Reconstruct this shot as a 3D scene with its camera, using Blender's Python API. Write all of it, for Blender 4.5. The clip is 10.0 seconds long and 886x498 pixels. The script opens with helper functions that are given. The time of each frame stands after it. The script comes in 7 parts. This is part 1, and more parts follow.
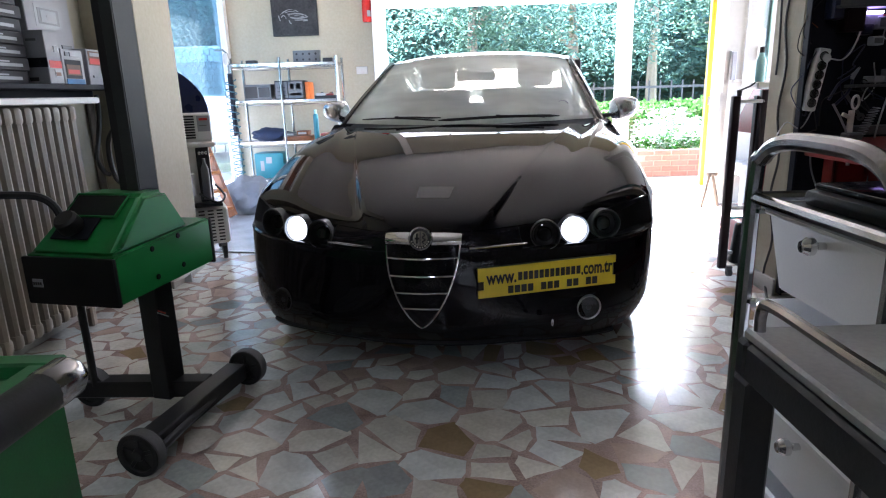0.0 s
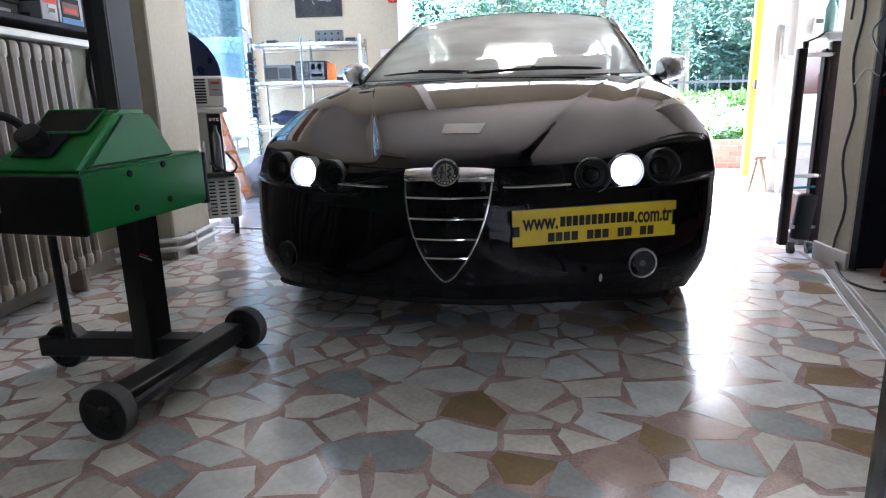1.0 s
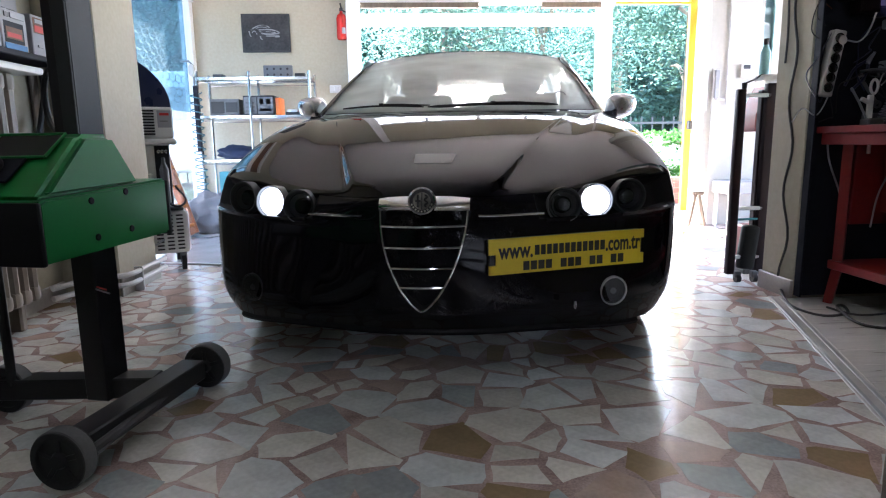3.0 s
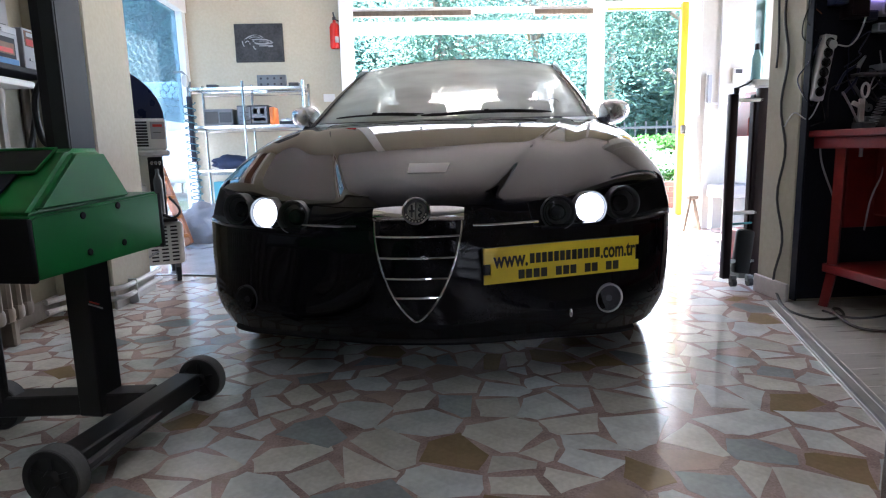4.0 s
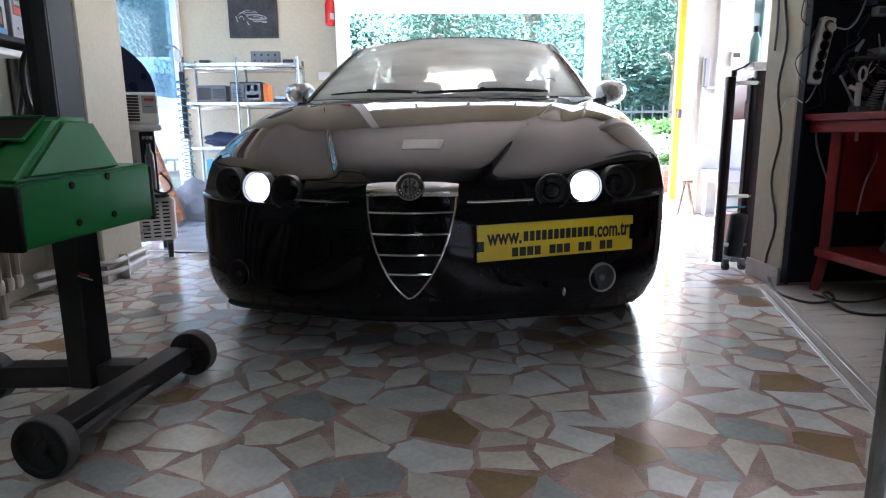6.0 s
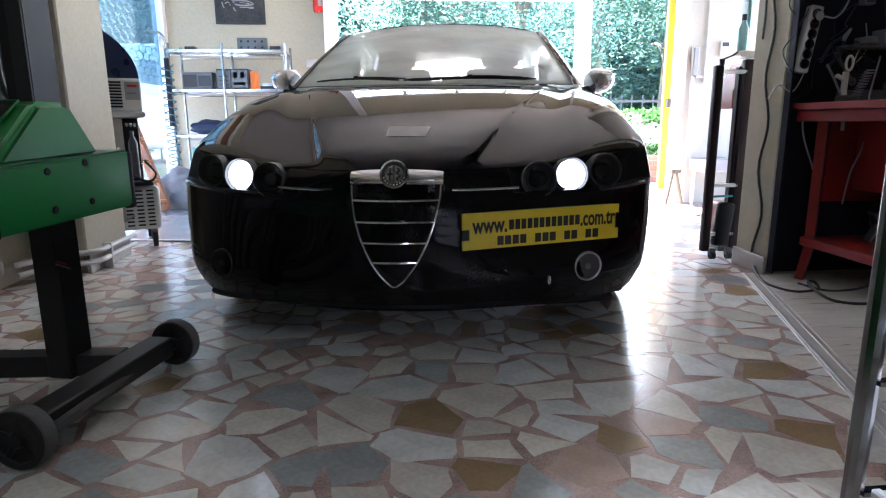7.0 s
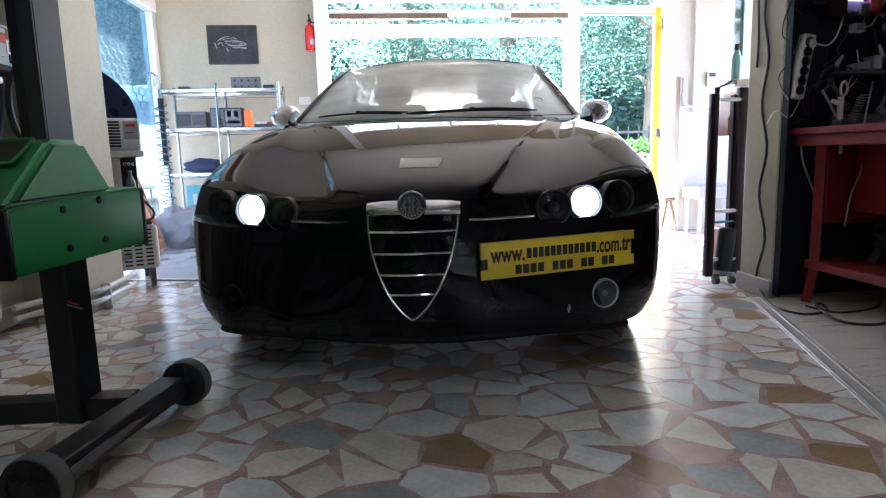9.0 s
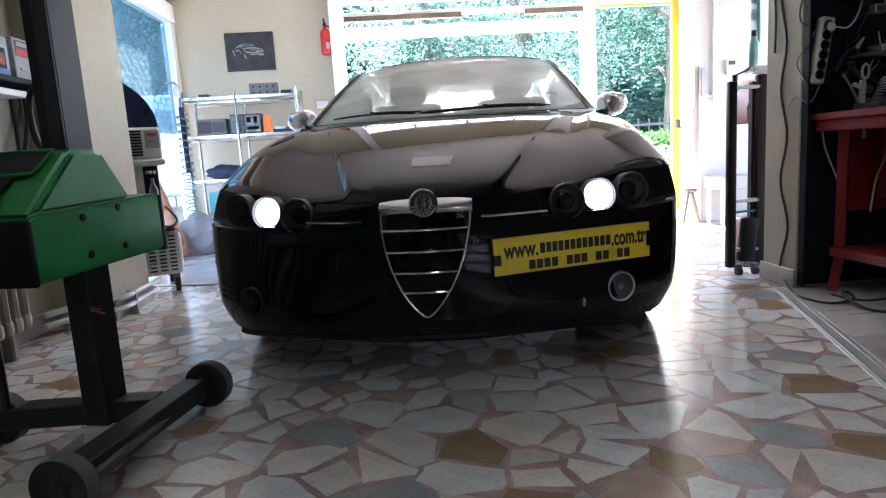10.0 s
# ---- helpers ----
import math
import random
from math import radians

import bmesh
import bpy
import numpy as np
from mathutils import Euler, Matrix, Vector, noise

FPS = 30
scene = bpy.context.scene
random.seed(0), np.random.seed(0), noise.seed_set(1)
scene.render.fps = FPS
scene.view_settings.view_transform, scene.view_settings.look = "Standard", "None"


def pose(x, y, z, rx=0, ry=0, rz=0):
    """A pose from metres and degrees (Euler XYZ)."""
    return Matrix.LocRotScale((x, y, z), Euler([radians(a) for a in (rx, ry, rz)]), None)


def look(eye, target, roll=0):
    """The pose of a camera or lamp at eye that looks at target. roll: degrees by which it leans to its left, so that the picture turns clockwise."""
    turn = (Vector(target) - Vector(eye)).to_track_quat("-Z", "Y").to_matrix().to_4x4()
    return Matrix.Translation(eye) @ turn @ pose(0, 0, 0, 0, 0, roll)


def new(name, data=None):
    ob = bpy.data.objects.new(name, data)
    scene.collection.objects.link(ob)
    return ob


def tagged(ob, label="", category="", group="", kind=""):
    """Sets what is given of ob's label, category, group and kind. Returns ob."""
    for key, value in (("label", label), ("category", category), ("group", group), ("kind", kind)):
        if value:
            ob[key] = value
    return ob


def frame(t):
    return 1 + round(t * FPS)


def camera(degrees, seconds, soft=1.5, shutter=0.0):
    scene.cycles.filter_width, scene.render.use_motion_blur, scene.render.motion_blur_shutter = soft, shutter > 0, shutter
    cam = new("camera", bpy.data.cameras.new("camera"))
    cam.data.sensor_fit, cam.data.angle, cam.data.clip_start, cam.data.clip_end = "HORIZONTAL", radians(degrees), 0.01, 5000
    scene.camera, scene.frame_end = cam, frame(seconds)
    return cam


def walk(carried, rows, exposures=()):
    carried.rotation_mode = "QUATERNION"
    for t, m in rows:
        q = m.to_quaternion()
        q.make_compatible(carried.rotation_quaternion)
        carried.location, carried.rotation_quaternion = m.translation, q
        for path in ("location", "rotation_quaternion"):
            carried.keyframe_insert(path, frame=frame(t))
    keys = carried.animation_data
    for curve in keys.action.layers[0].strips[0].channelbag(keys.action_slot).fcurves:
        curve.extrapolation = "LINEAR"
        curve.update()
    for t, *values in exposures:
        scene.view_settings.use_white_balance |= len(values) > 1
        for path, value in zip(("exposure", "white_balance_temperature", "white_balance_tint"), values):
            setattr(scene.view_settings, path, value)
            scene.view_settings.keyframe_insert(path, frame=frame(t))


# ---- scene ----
cam = camera(72.1, 10.0, soft=1.15)
PATH = [
    (0, (-0.005, 0.189, 1.057), (-0.024, 2.127, 0.563), -1.7),
    (0.5, (-0.007, 0.312, 0.944), (-0.158, 2.241, 0.438), 1.4),
    (1, (-0.027, 0.444, 0.774), (-0.122, 2.389, 0.316), -1.4),
    (1.5, (-0.073, 0.523, 0.694), (-0.006, 2.489, 0.333), -3.0),
    (2, (-0.151, 0.519, 0.704), (-0.016, 2.501, 0.466), 1.6),
    (2.5, (-0.154, 0.46, 0.719), (-0.124, 2.438, 0.422), -1.5),
    (2.7, (-0.129, 0.456, 0.732), (-0.039, 2.425, 0.389), -1.2),
    (3.8, (-0.131, 0.465, 0.764), (-0.03, 2.436, 0.44), -0.4),
    (4, (-0.124, 0.464, 0.757), (-0.011, 2.435, 0.436), -1.5),
    (4.5, (-0.121, 0.461, 0.743), (-0.049, 2.43, 0.397), -0.8),
    (5, (-0.123, 0.469, 0.74), (-0.029, 2.433, 0.375), -0.6),
    (5.5, (-0.124, 0.469, 0.739), (-0.002, 2.431, 0.372), -0.6),
    (7, (-0.106, 0.481, 0.731), (0.056, 2.432, 0.321), -0.4),
    (7.5, (-0.01, 0.496, 0.728), (0.238, 2.435, 0.306), -1.5),
    (8, (0.023, 0.497, 0.726), (0.304, 2.433, 0.309), -2.2),
    (8.5, (-0.057, 0.506, 0.722), (0.281, 2.443, 0.355), -1.3),
    (9, (-0.191, 0.506, 0.719), (0.015, 2.473, 0.418), -1.6),
    (9.5, (-0.191, 0.503, 0.707), (-0.037, 2.475, 0.408), -2.8),
    (10, (-0.163, 0.496, 0.713), (-0.033, 2.469, 0.413), -3.5),
]
EXPOSURE = [(0.0, 5.15, 6000, 19), (0.6, 5.42, 6000, 19), (2.1, 5.42, 6000, 19), (2.7, 5.15, 6000, 19), (10.0, 5.15, 6000, 19)]
SKY, SUN = 0.15, 5.0
GATE_W, GLAZED_W, SIDE_W, CEILING_FILL, BEAM_W = 5.0, 0.28, 0.35, 0.46, 2.4
walk(cam, [(t, look(eye, target, roll)) for t, eye, target, roll in PATH], EXPOSURE)

# ---------- light ----------
world = bpy.data.worlds.new("sky")
scene.world = world
world.use_nodes = True
wn = world.node_tree
sky = wn.nodes.new("ShaderNodeTexSky")
sky.sky_type = "NISHITA"
sky.sun_disc = False
sky.sun_elevation = radians(47)
sky.sun_rotation = radians(-6)
sky.air_density, sky.dust_density = 1.0, 2.0
wn.nodes["Background"].inputs["Strength"].default_value = SKY
wn.links.new(sky.outputs[0], wn.nodes["Background"].inputs["Color"])

sun = new("sun", bpy.data.lights.new("sun", "SUN"))
sun.data.energy, sun.data.angle, sun.data.color = SUN, radians(0.6), (1, 0.95, 0.88)
sun.matrix_world = look((-0.9, 14.2, 8.85), (0.0, 6.0, 0.0))


def window_lamp(name, x0, x1, y, z0, z1, watts, colour, turn=(0, -1, 0)):
    lamp = new(name, bpy.data.lights.new(name, "AREA"))
    lamp.data.shape, lamp.data.size, lamp.data.size_y = "RECTANGLE", x1 - x0, z1 - z0
    lamp.data.energy, lamp.data.color = watts, colour
    c = Vector(((x0 + x1) / 2, y, (z0 + z1) / 2))
    lamp.matrix_world = look(c, c + Vector(turn))
    return lamp


# ---------- materials ----------
def mat(name, col, rough=0.5, metal=0.0, var=0.15, scale=6.0, fine=90.0, bump=0.04, rvar=0.08, coat=0.0, tint=None,
        rand=0.0, stretch=(1, 1, 1), spec=0.5, bscale=None, dist=0.002, cior=1.5, crough=0.03):
    """A painted, plastic, metal or stone surface: two scales of noise in colour, gloss and relief."""
    m = bpy.data.materials.new(name)
    m.use_nodes = True
    nt = m.node_tree
    N, L = nt.nodes, nt.links
    b = N["Principled BSDF"]
    tc = N.new("ShaderNodeTexCoord")
    mp = N.new("ShaderNodeMapping")
    mp.inputs["Scale"].default_value = stretch
    L.new(tc.outputs["Object"], mp.inputs["Vector"])
    n1, n2 = N.new("ShaderNodeTexNoise"), N.new("ShaderNodeTexNoise")
    for n, s, d in ((n1, scale, 4), (n2, fine, 3)):
        n.inputs["Scale"].default_value, n.inputs["Detail"].default_value = s, d
        L.new(mp.outputs[0], n.inputs["Vector"])
    mixn = N.new("ShaderNodeMath")
    mixn.operation = "MULTIPLY_ADD"
    L.new(n2.outputs["Fac"], mixn.inputs[0])
    mixn.inputs[1].default_value = 0.4
    sc = N.new("ShaderNodeMath")
    sc.operation = "MULTIPLY"
    sc.inputs[1].default_value = 0.6
    L.new(n1.outputs["Fac"], sc.inputs[0])
    L.new(sc.outputs[0], mixn.inputs[2])
    ramp = N.new("ShaderNodeValToRGB")
    lo = [c * (1 - var) for c in col]
    hi = [min(1, c * (1 + var)) for c in (tint or col)]
    ramp.color_ramp.elements[0].position, ramp.color_ramp.elements[1].position = 0.3, 0.7
    ramp.color_ramp.elements[0].color, ramp.color_ramp.elements[1].color = (*lo, 1), (*hi, 1)
    L.new(mixn.outputs[0], ramp.inputs[0])
    out = ramp.outputs[0]
    if rand:
        oi = N.new("ShaderNodeObjectInfo")
        hs = N.new("ShaderNodeHueSaturation")
        mr = N.new("ShaderNodeMapRange")
        mr.inputs["To Min"].default_value, mr.inputs["To Max"].default_value = 1 - rand, 1 + rand
        L.new(oi.outputs["Random"], mr.inputs["Value"])
        L.new(mr.outputs[0], hs.inputs["Value"])
        L.new(out, hs.inputs["Color"])
        out = hs.outputs[0]
    L.new(out, b.inputs["Base Color"])
    rr = N.new("ShaderNodeMapRange")
    rr.inputs["To Min"].default_value, rr.inputs["To Max"].default_value = max(0.01, rough - rvar), min(1, rough + rvar)
    L.new(n1.outputs["Fac"], rr.inputs["Value"])
    L.new(rr.outputs[0], b.inputs["Roughness"])
    b.inputs["Metallic"].default_value = metal
    b.inputs["Coat Weight"].default_value = coat
    b.inputs["Coat Roughness"].default_value = crough
    b.inputs["Coat IOR"].default_value = cior
    b.inputs["Specular IOR Level"].default_value = spec
    if bump:
        bp = N.new("ShaderNodeBump")
        bp.inputs["Strength"].default_value, bp.inputs["Distance"].default_value = bump, dist
        src = n2
        if bscale:
            src = N.new("ShaderNodeTexNoise")
            src.inputs["Scale"].default_value = bscale
            L.new(mp.outputs[0], src.inputs["Vector"])
        L.new(src.outputs["Fac"], bp.inputs["Height"])
        L.new(bp.outputs[0], b.inputs["Normal"])
    return m


def glass_mat(name, col=(1, 1, 1), rough=0.0, ior=1.45, veil=0.0):
    """Thin pane: clear with a Fresnel gloss."""
    m = bpy.data.materials.new(name)
    m.use_nodes = True
    N, L = m.node_tree.nodes, m.node_tree.links
    N.remove(N["Principled BSDF"])
    t, g, f, x = N.new("ShaderNodeBsdfTransparent"), N.new("ShaderNodeBsdfGlossy"), N.new("ShaderNodeFresnel"), N.new("ShaderNodeMixShader")
    t.inputs[0].default_value = (*col, 1)
    g.inputs["Roughness"].default_value = rough
    f.inputs["IOR"].default_value = ior
    L.new(f.outputs[0], x.inputs[0])
    L.new(t.outputs[0], x.inputs[1])
    L.new(g.outputs[0], x.inputs[2])
    out = x
    # Milky share that paints in a pale reflection washing over the pane.
    if veil:
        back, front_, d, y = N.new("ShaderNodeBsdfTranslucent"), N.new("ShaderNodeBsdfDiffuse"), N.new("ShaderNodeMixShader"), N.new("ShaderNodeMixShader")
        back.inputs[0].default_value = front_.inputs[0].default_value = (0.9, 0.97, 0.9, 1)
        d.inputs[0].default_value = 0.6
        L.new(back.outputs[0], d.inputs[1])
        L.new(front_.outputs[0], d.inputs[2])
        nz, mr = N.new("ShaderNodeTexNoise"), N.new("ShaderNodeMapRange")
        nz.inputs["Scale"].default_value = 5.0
        mr.inputs["To Min"].default_value, mr.inputs["To Max"].default_value = veil * 0.6, veil * 1.4
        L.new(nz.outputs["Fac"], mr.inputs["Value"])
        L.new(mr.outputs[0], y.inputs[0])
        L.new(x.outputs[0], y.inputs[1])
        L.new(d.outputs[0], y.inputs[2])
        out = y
    L.new(out.outputs[0], N["Material Output"].inputs["Surface"])
    return m


def film_mat(name, clear, haze, share):
    """Printed film on glass: part clear, part milky."""
    m = bpy.data.materials.new(name)
    m.use_nodes = True
    N, L = m.node_tree.nodes, m.node_tree.links
    N.remove(N["Principled BSDF"])
    t, d, x = N.new("ShaderNodeBsdfTransparent"), N.new("ShaderNodeBsdfTranslucent"), N.new("ShaderNodeMixShader")
    t.inputs[0].default_value, d.inputs[0].default_value = (*clear, 1), (*haze, 1)
    nz, mr = N.new("ShaderNodeTexNoise"), N.new("ShaderNodeMapRange")
    nz.inputs["Scale"].default_value = 7.0
    mr.inputs["To Min"].default_value, mr.inputs["To Max"].default_value = share * 0.6, share * 1.4
    L.new(nz.outputs["Fac"], mr.inputs["Value"])
    L.new(mr.outputs[0], x.inputs[0])
    L.new(t.outputs[0], x.inputs[1])
    L.new(d.outputs[0], x.inputs[2])
    L.new(x.outputs[0], N["Material Output"].inputs["Surface"])
    return m


def glow_mat(name, col, power):
    m = bpy.data.materials.new(name)
    m.use_nodes = True
    b = m.node_tree.nodes["Principled BSDF"]
    b.inputs["Base Color"].default_value = (*col, 1)
    b.inputs["Emission Color"].default_value = (*col, 1)
    b.inputs["Emission Strength"].default_value = power
    return m


def leaf_mat(name, a, b_, trans=0.5):
    m = bpy.data.materials.new(name)
    m.use_nodes = True
    N, L = m.node_tree.nodes, m.node_tree.links
    b = N["Principled BSDF"]
    g = N.new("ShaderNodeNewGeometry")
    ramp = N.new("ShaderNodeValToRGB")
    ramp.color_ramp.elements[0].color, ramp.color_ramp.elements[1].color = (*a, 1), (*b_, 1)
    L.new(g.outputs["Random Per Island"], ramp.inputs[0])
    L.new(ramp.outputs[0], b.inputs["Base Color"])
    b.inputs["Roughness"].default_value = 0.9
    b.inputs["Specular IOR Level"].default_value = 0.1
    tr, mx = N.new("ShaderNodeBsdfTranslucent"), N.new("ShaderNodeMixShader")
    thru = N.new("ShaderNodeValToRGB")
    for k, c in enumerate((a, b_)):
        thru.color_ramp.elements[k].color = (c[0] * 1.5, c[1] * 2.1, c[2] * 2.4, 1)
    L.new(g.outputs["Random Per Island"], thru.inputs[0])
    L.new(thru.outputs[0], tr.inputs[0])
    mx.inputs[0].default_value = trans
    L.new(b.outputs[0], mx.inputs[1])
    L.new(tr.outputs[0], mx.inputs[2])
    L.new(mx.outputs[0], N["Material Output"].inputs["Surface"])
    return m


PAINT = mat("black_car_paint", (0.006, 0.0055, 0.008), 0.3, 0.0, 0.2, 3, 260, 0.0, 0.04, coat=0.6, spec=0.0, cior=1.42, crough=0.025)
BLACK = mat("black_plastic", (0.014, 0.014, 0.015), 0.5, 0, 0.25, 9, 220, 0.12)
GLOSSBLACK = mat("gloss_black_plastic", (0.01, 0.01, 0.011), 0.14, 0, 0.2, 9, 160, 0.02, spec=0.12)
SATINBLACK = mat("satin_black", (0.012, 0.012, 0.014), 0.3, 0, 0.2, 9, 160, 0.02, coat=0.5, crough=0.06, cior=1.38, spec=0.1)
DEADBLACK = mat("dull_black_plastic", (0.006, 0.006, 0.007), 0.5, 0, 0.25, 9, 160, 0.1, spec=0.2)
MATTBLACK = mat("matt_black_steel", (0.014, 0.014, 0.016), 0.36, 0, 0.3, 7, 160, 0.1, spec=0.4)
MAROON = mat("dark_maroon_steel", (0.016, 0.007, 0.009), 0.4, 0, 0.3, 7, 160, 0.08, spec=0.2)
RUBBER = mat("tyre_rubber", (0.02, 0.02, 0.021), 0.75, 0, 0.25, 12, 150, 0.2)
GREYRUBBER = mat("worn_grey_rubber", (0.120, 0.120, 0.120), 0.7, 0, 0.2, 14, 150, 0.15)
CHROME = mat("chrome", (0.72, 0.72, 0.73), 0.1, 1.0, 0.06, 10, 200, 0.01, 0.05)
DARKCHROME = mat("dull_chrome", (0.34, 0.34, 0.35), 0.16, 1.0, 0.15, 10, 200, 0.02, 0.08)
DULLALU = mat("dull_aluminium", (0.36, 0.36, 0.36), 0.5, 0.6, 0.15, 10, 200, 0.06, 0.08)
STEEL = mat("brushed_steel", (0.52, 0.53, 0.54), 0.3, 1.0, 0.12, 5, 180, 0.05, 0.1, stretch=(1, 1, 6))
ALU = mat("aluminium", (0.6, 0.6, 0.6), 0.32, 1.0, 0.12, 8, 200, 0.04)
SILVER = mat("silver_plastic", (0.55, 0.55, 0.56), 0.2, 0.9, 0.1, 8, 200, 0.02)
GREEN = mat("green_powder_coat", (0.008, 0.19, 0.04), 0.36, 0, 0.12, 7, 420, 0.22, 0.06, dist=0.0015, spec=0.3)
GREENBIN = mat("green_painted_steel", (0.012, 0.14, 0.04), 0.4, 0, 0.15, 5, 200, 0.08)
CREAM = mat("cream_wall_paint", (0.4, 0.36, 0.265), 0.75, 0, 0.07, 1.4, 40, 0.12, tint=(0.43, 0.395, 0.305))
WHITEWALL = mat("white_wall_paint", (0.42, 0.41, 0.37), 0.75, 0, 0.06, 1.2, 40, 0.18)
DIMWALL = mat("dim_end_wall", (0.2, 0.18, 0.16), 0.8, 0, 0.2, 1.2, 40, 0.15)
CEIL = mat("ceiling_paint", (0.32, 0.31, 0.295), 0.85, 0, 0.05, 1.0, 30, 0.2)
RADPAINT = mat("cream_radiator_enamel", (0.25, 0.21, 0.165), 0.42, 0, 0.1, 5, 90, 0.08)
WHITEPL = mat("white_plastic", (0.58, 0.58, 0.57), 0.38, 0, 0.06, 6, 150, 0.05)
OFFWHITE = mat("offwhite_plastic", (0.72, 0.72, 0.69), 0.45, 0, 0.08, 6, 150, 0.06)
DRAWER = mat("pale_grey_moulded_plastic", (0.78, 0.79, 0.8), 0.4, 0, 0.05, 4, 300, 0.025, 0.06)
WHITEFRAME = mat("white_painted_metal", (0.78, 0.78, 0.77), 0.4, 0, 0.05, 4, 90, 0.05)
YELLOW = mat("yellow_painted_steel", (0.42, 0.27, 0.004), 0.42, 0, 0.12, 6, 80, 0.06)
PLATEY = mat("yellow_plate", (0.72, 0.53, 0.02), 0.32, 0, 0.06, 14, 120, 0.03)
INK = mat("black_lettering", (0.015, 0.014, 0.013), 0.5, 0, 0.1, 20, 100, 0)
RED = mat("red_painted_steel", (0.22, 0.013, 0.011), 0.38, 0, 0.22, 5, 70, 0.08)
EXTRED = mat("red_enamel", (0.55, 0.02, 0.015), 0.25, 0, 0.1, 8, 90, 0.03)
NAVY = mat("navy_plastic", (0.012, 0.018, 0.055), 0.3, 0, 0.15, 7, 120, 0.05)
GREYPL = mat("grey_plastic", (0.3, 0.31, 0.33), 0.42, 0, 0.1, 7, 120, 0.08)
DGREY = mat("dark_grey_metal", (0.1, 0.105, 0.11), 0.4, 0.1, 0.2, 7, 120, 0.08)
BLUEGREY = mat("bluegrey_painted_steel", (0.026, 0.03, 0.032), 0.42, 0.0, 0.12, 5, 90, 0.06)
TEALGLASS = mat("teal_clear_plastic", (0.3, 0.56, 0.58), 0.15, 0, 0.1, 8, 120, 0.02)
HOSE = mat("dark_teal_hose", (0.02, 0.1, 0.13), 0.4, 0, 0.15, 8, 120, 0.05)
TEAL = mat("teal_plastic", (0.015, 0.2, 0.24), 0.4, 0, 0.15, 8, 120, 0.08)
NAVYCLOTH = mat("dark_blue_cloth", (0.015, 0.025, 0.06), 0.9, 0, 0.3, 12, 200, 0.5)
ORANGE = mat("orange_plastic", (0.7, 0.16, 0.02), 0.4, 0, 0.1, 8, 100, 0.05)
WOOD = mat("orange_varnished_wood", (0.17, 0.048, 0.01), 0.45, 0, 0.3, 5, 60, 0.1, stretch=(6, 6, 1))
ORANGEWOOD = mat("worn_orange_wood", (0.32, 0.11, 0.022), 0.5, 0, 0.25, 7, 60, 0.1, stretch=(1, 6, 6))
SACK = mat("grey_woven_sack", (0.18, 0.18, 0.19), 0.85, 0, 0.25, 8, 160, 0.6)
CARD = mat("white_card", (0.34, 0.34, 0.36), 0.5, 0, 0.06, 6, 70, 0.04, spec=0.15)
GREYCARD = mat("dark_grey_card", (0.05, 0.047, 0.052), 0.55, 0, 0.15, 5, 70, 0.05, spec=0.15)
REDCARD = mat("red_print", (0.55, 0.05, 0.04), 0.45, 0, 0.12, 9, 70, 0.02, spec=0.15)
BLUECARD = mat("blue_print", (0.05, 0.18, 0.4), 0.45, 0, 0.12, 9, 70, 0.02, spec=0.15)
BROWNCARD = mat("brown_print", (0.16, 0.07, 0.04), 0.45, 0, 0.25, 9, 70, 0.02, spec=0.15)
DARKBOARD = mat("dark_tool_board", (0.01, 0.011, 0.018), 0.6, 0, 0.3, 6, 60, 0.15, spec=0.15)
PICTURE = mat("dark_print_surface", (0.02, 0.02, 0.021), 0.5, 0, 0.5, 7, 60, 0.03, tint=(0.035, 0.035, 0.037), spec=0.2)
PALEPRINT = mat("pale_grey_print", (0.2, 0.2, 0.21), 0.4, 0, 0.35, 18, 60, 0.02)
SEAT = mat("dark_grey_fabric", (0.07, 0.07, 0.075), 0.9, 0, 0.2, 9, 200, 0.3, spec=0.08)
DASH = mat("soft_black_dashboard", (0.03, 0.03, 0.032), 0.6, 0, 0.2, 9, 200, 0.2)
MORTAR = mat("pink_brown_mortar", (0.333, 0.237, 0.215), 0.19, 0, 0.3, 9, 160, 0.03, 0.06, tint=(0.486, 0.371, 0.333), coat=0.25, crough=0.13)
STONE = {
    "w": mat("white_marble", (0.55, 0.576, 0.57), 0.19, 0, 0.14, 9, 60, 0.02, 0.04, rand=0.16, coat=0.25, crough=0.13, tint=(0.678, 0.704, 0.691)),
    "b": mat("cream_marble", (0.576, 0.55, 0.486), 0.19, 0, 0.13, 8, 70, 0.02, 0.04, rand=0.15, coat=0.25, crough=0.13, tint=(0.704, 0.685, 0.627)),
    "o": mat("brown_marble", (0.307, 0.224, 0.128), 0.19, 0, 0.22, 6, 70, 0.02, 0.04, rand=0.12, coat=0.25, crough=0.13),
    "g": mat("bluegrey_marble", (0.34, 0.37, 0.375), 0.19, 0, 0.24, 8, 60, 0.02, 0.04, rand=0.15, coat=0.25, crough=0.13),
    "p": mat("pink_marble", (0.512, 0.384, 0.32), 0.19, 0, 0.18, 12, 90, 0.02, 0.04, rand=0.15, coat=0.25, crough=0.13),
}
GREYTILE = mat("pale_grey_plank", (0.5, 0.48, 0.44), 0.3, 0, 0.16, 5, 60, 0.05, 0.08, stretch=(1, 9, 9), rand=0.06)
BLUETILE = mat("pale_grey_tile", (0.4, 0.41, 0.42), 0.14, 0, 0.2, 6, 60, 0.02, 0.04, coat=0.35, crough=0.1)
BASEB = mat("grey_marble_skirting", (0.4, 0.38, 0.35), 0.35, 0, 0.15, 6, 60, 0.04)
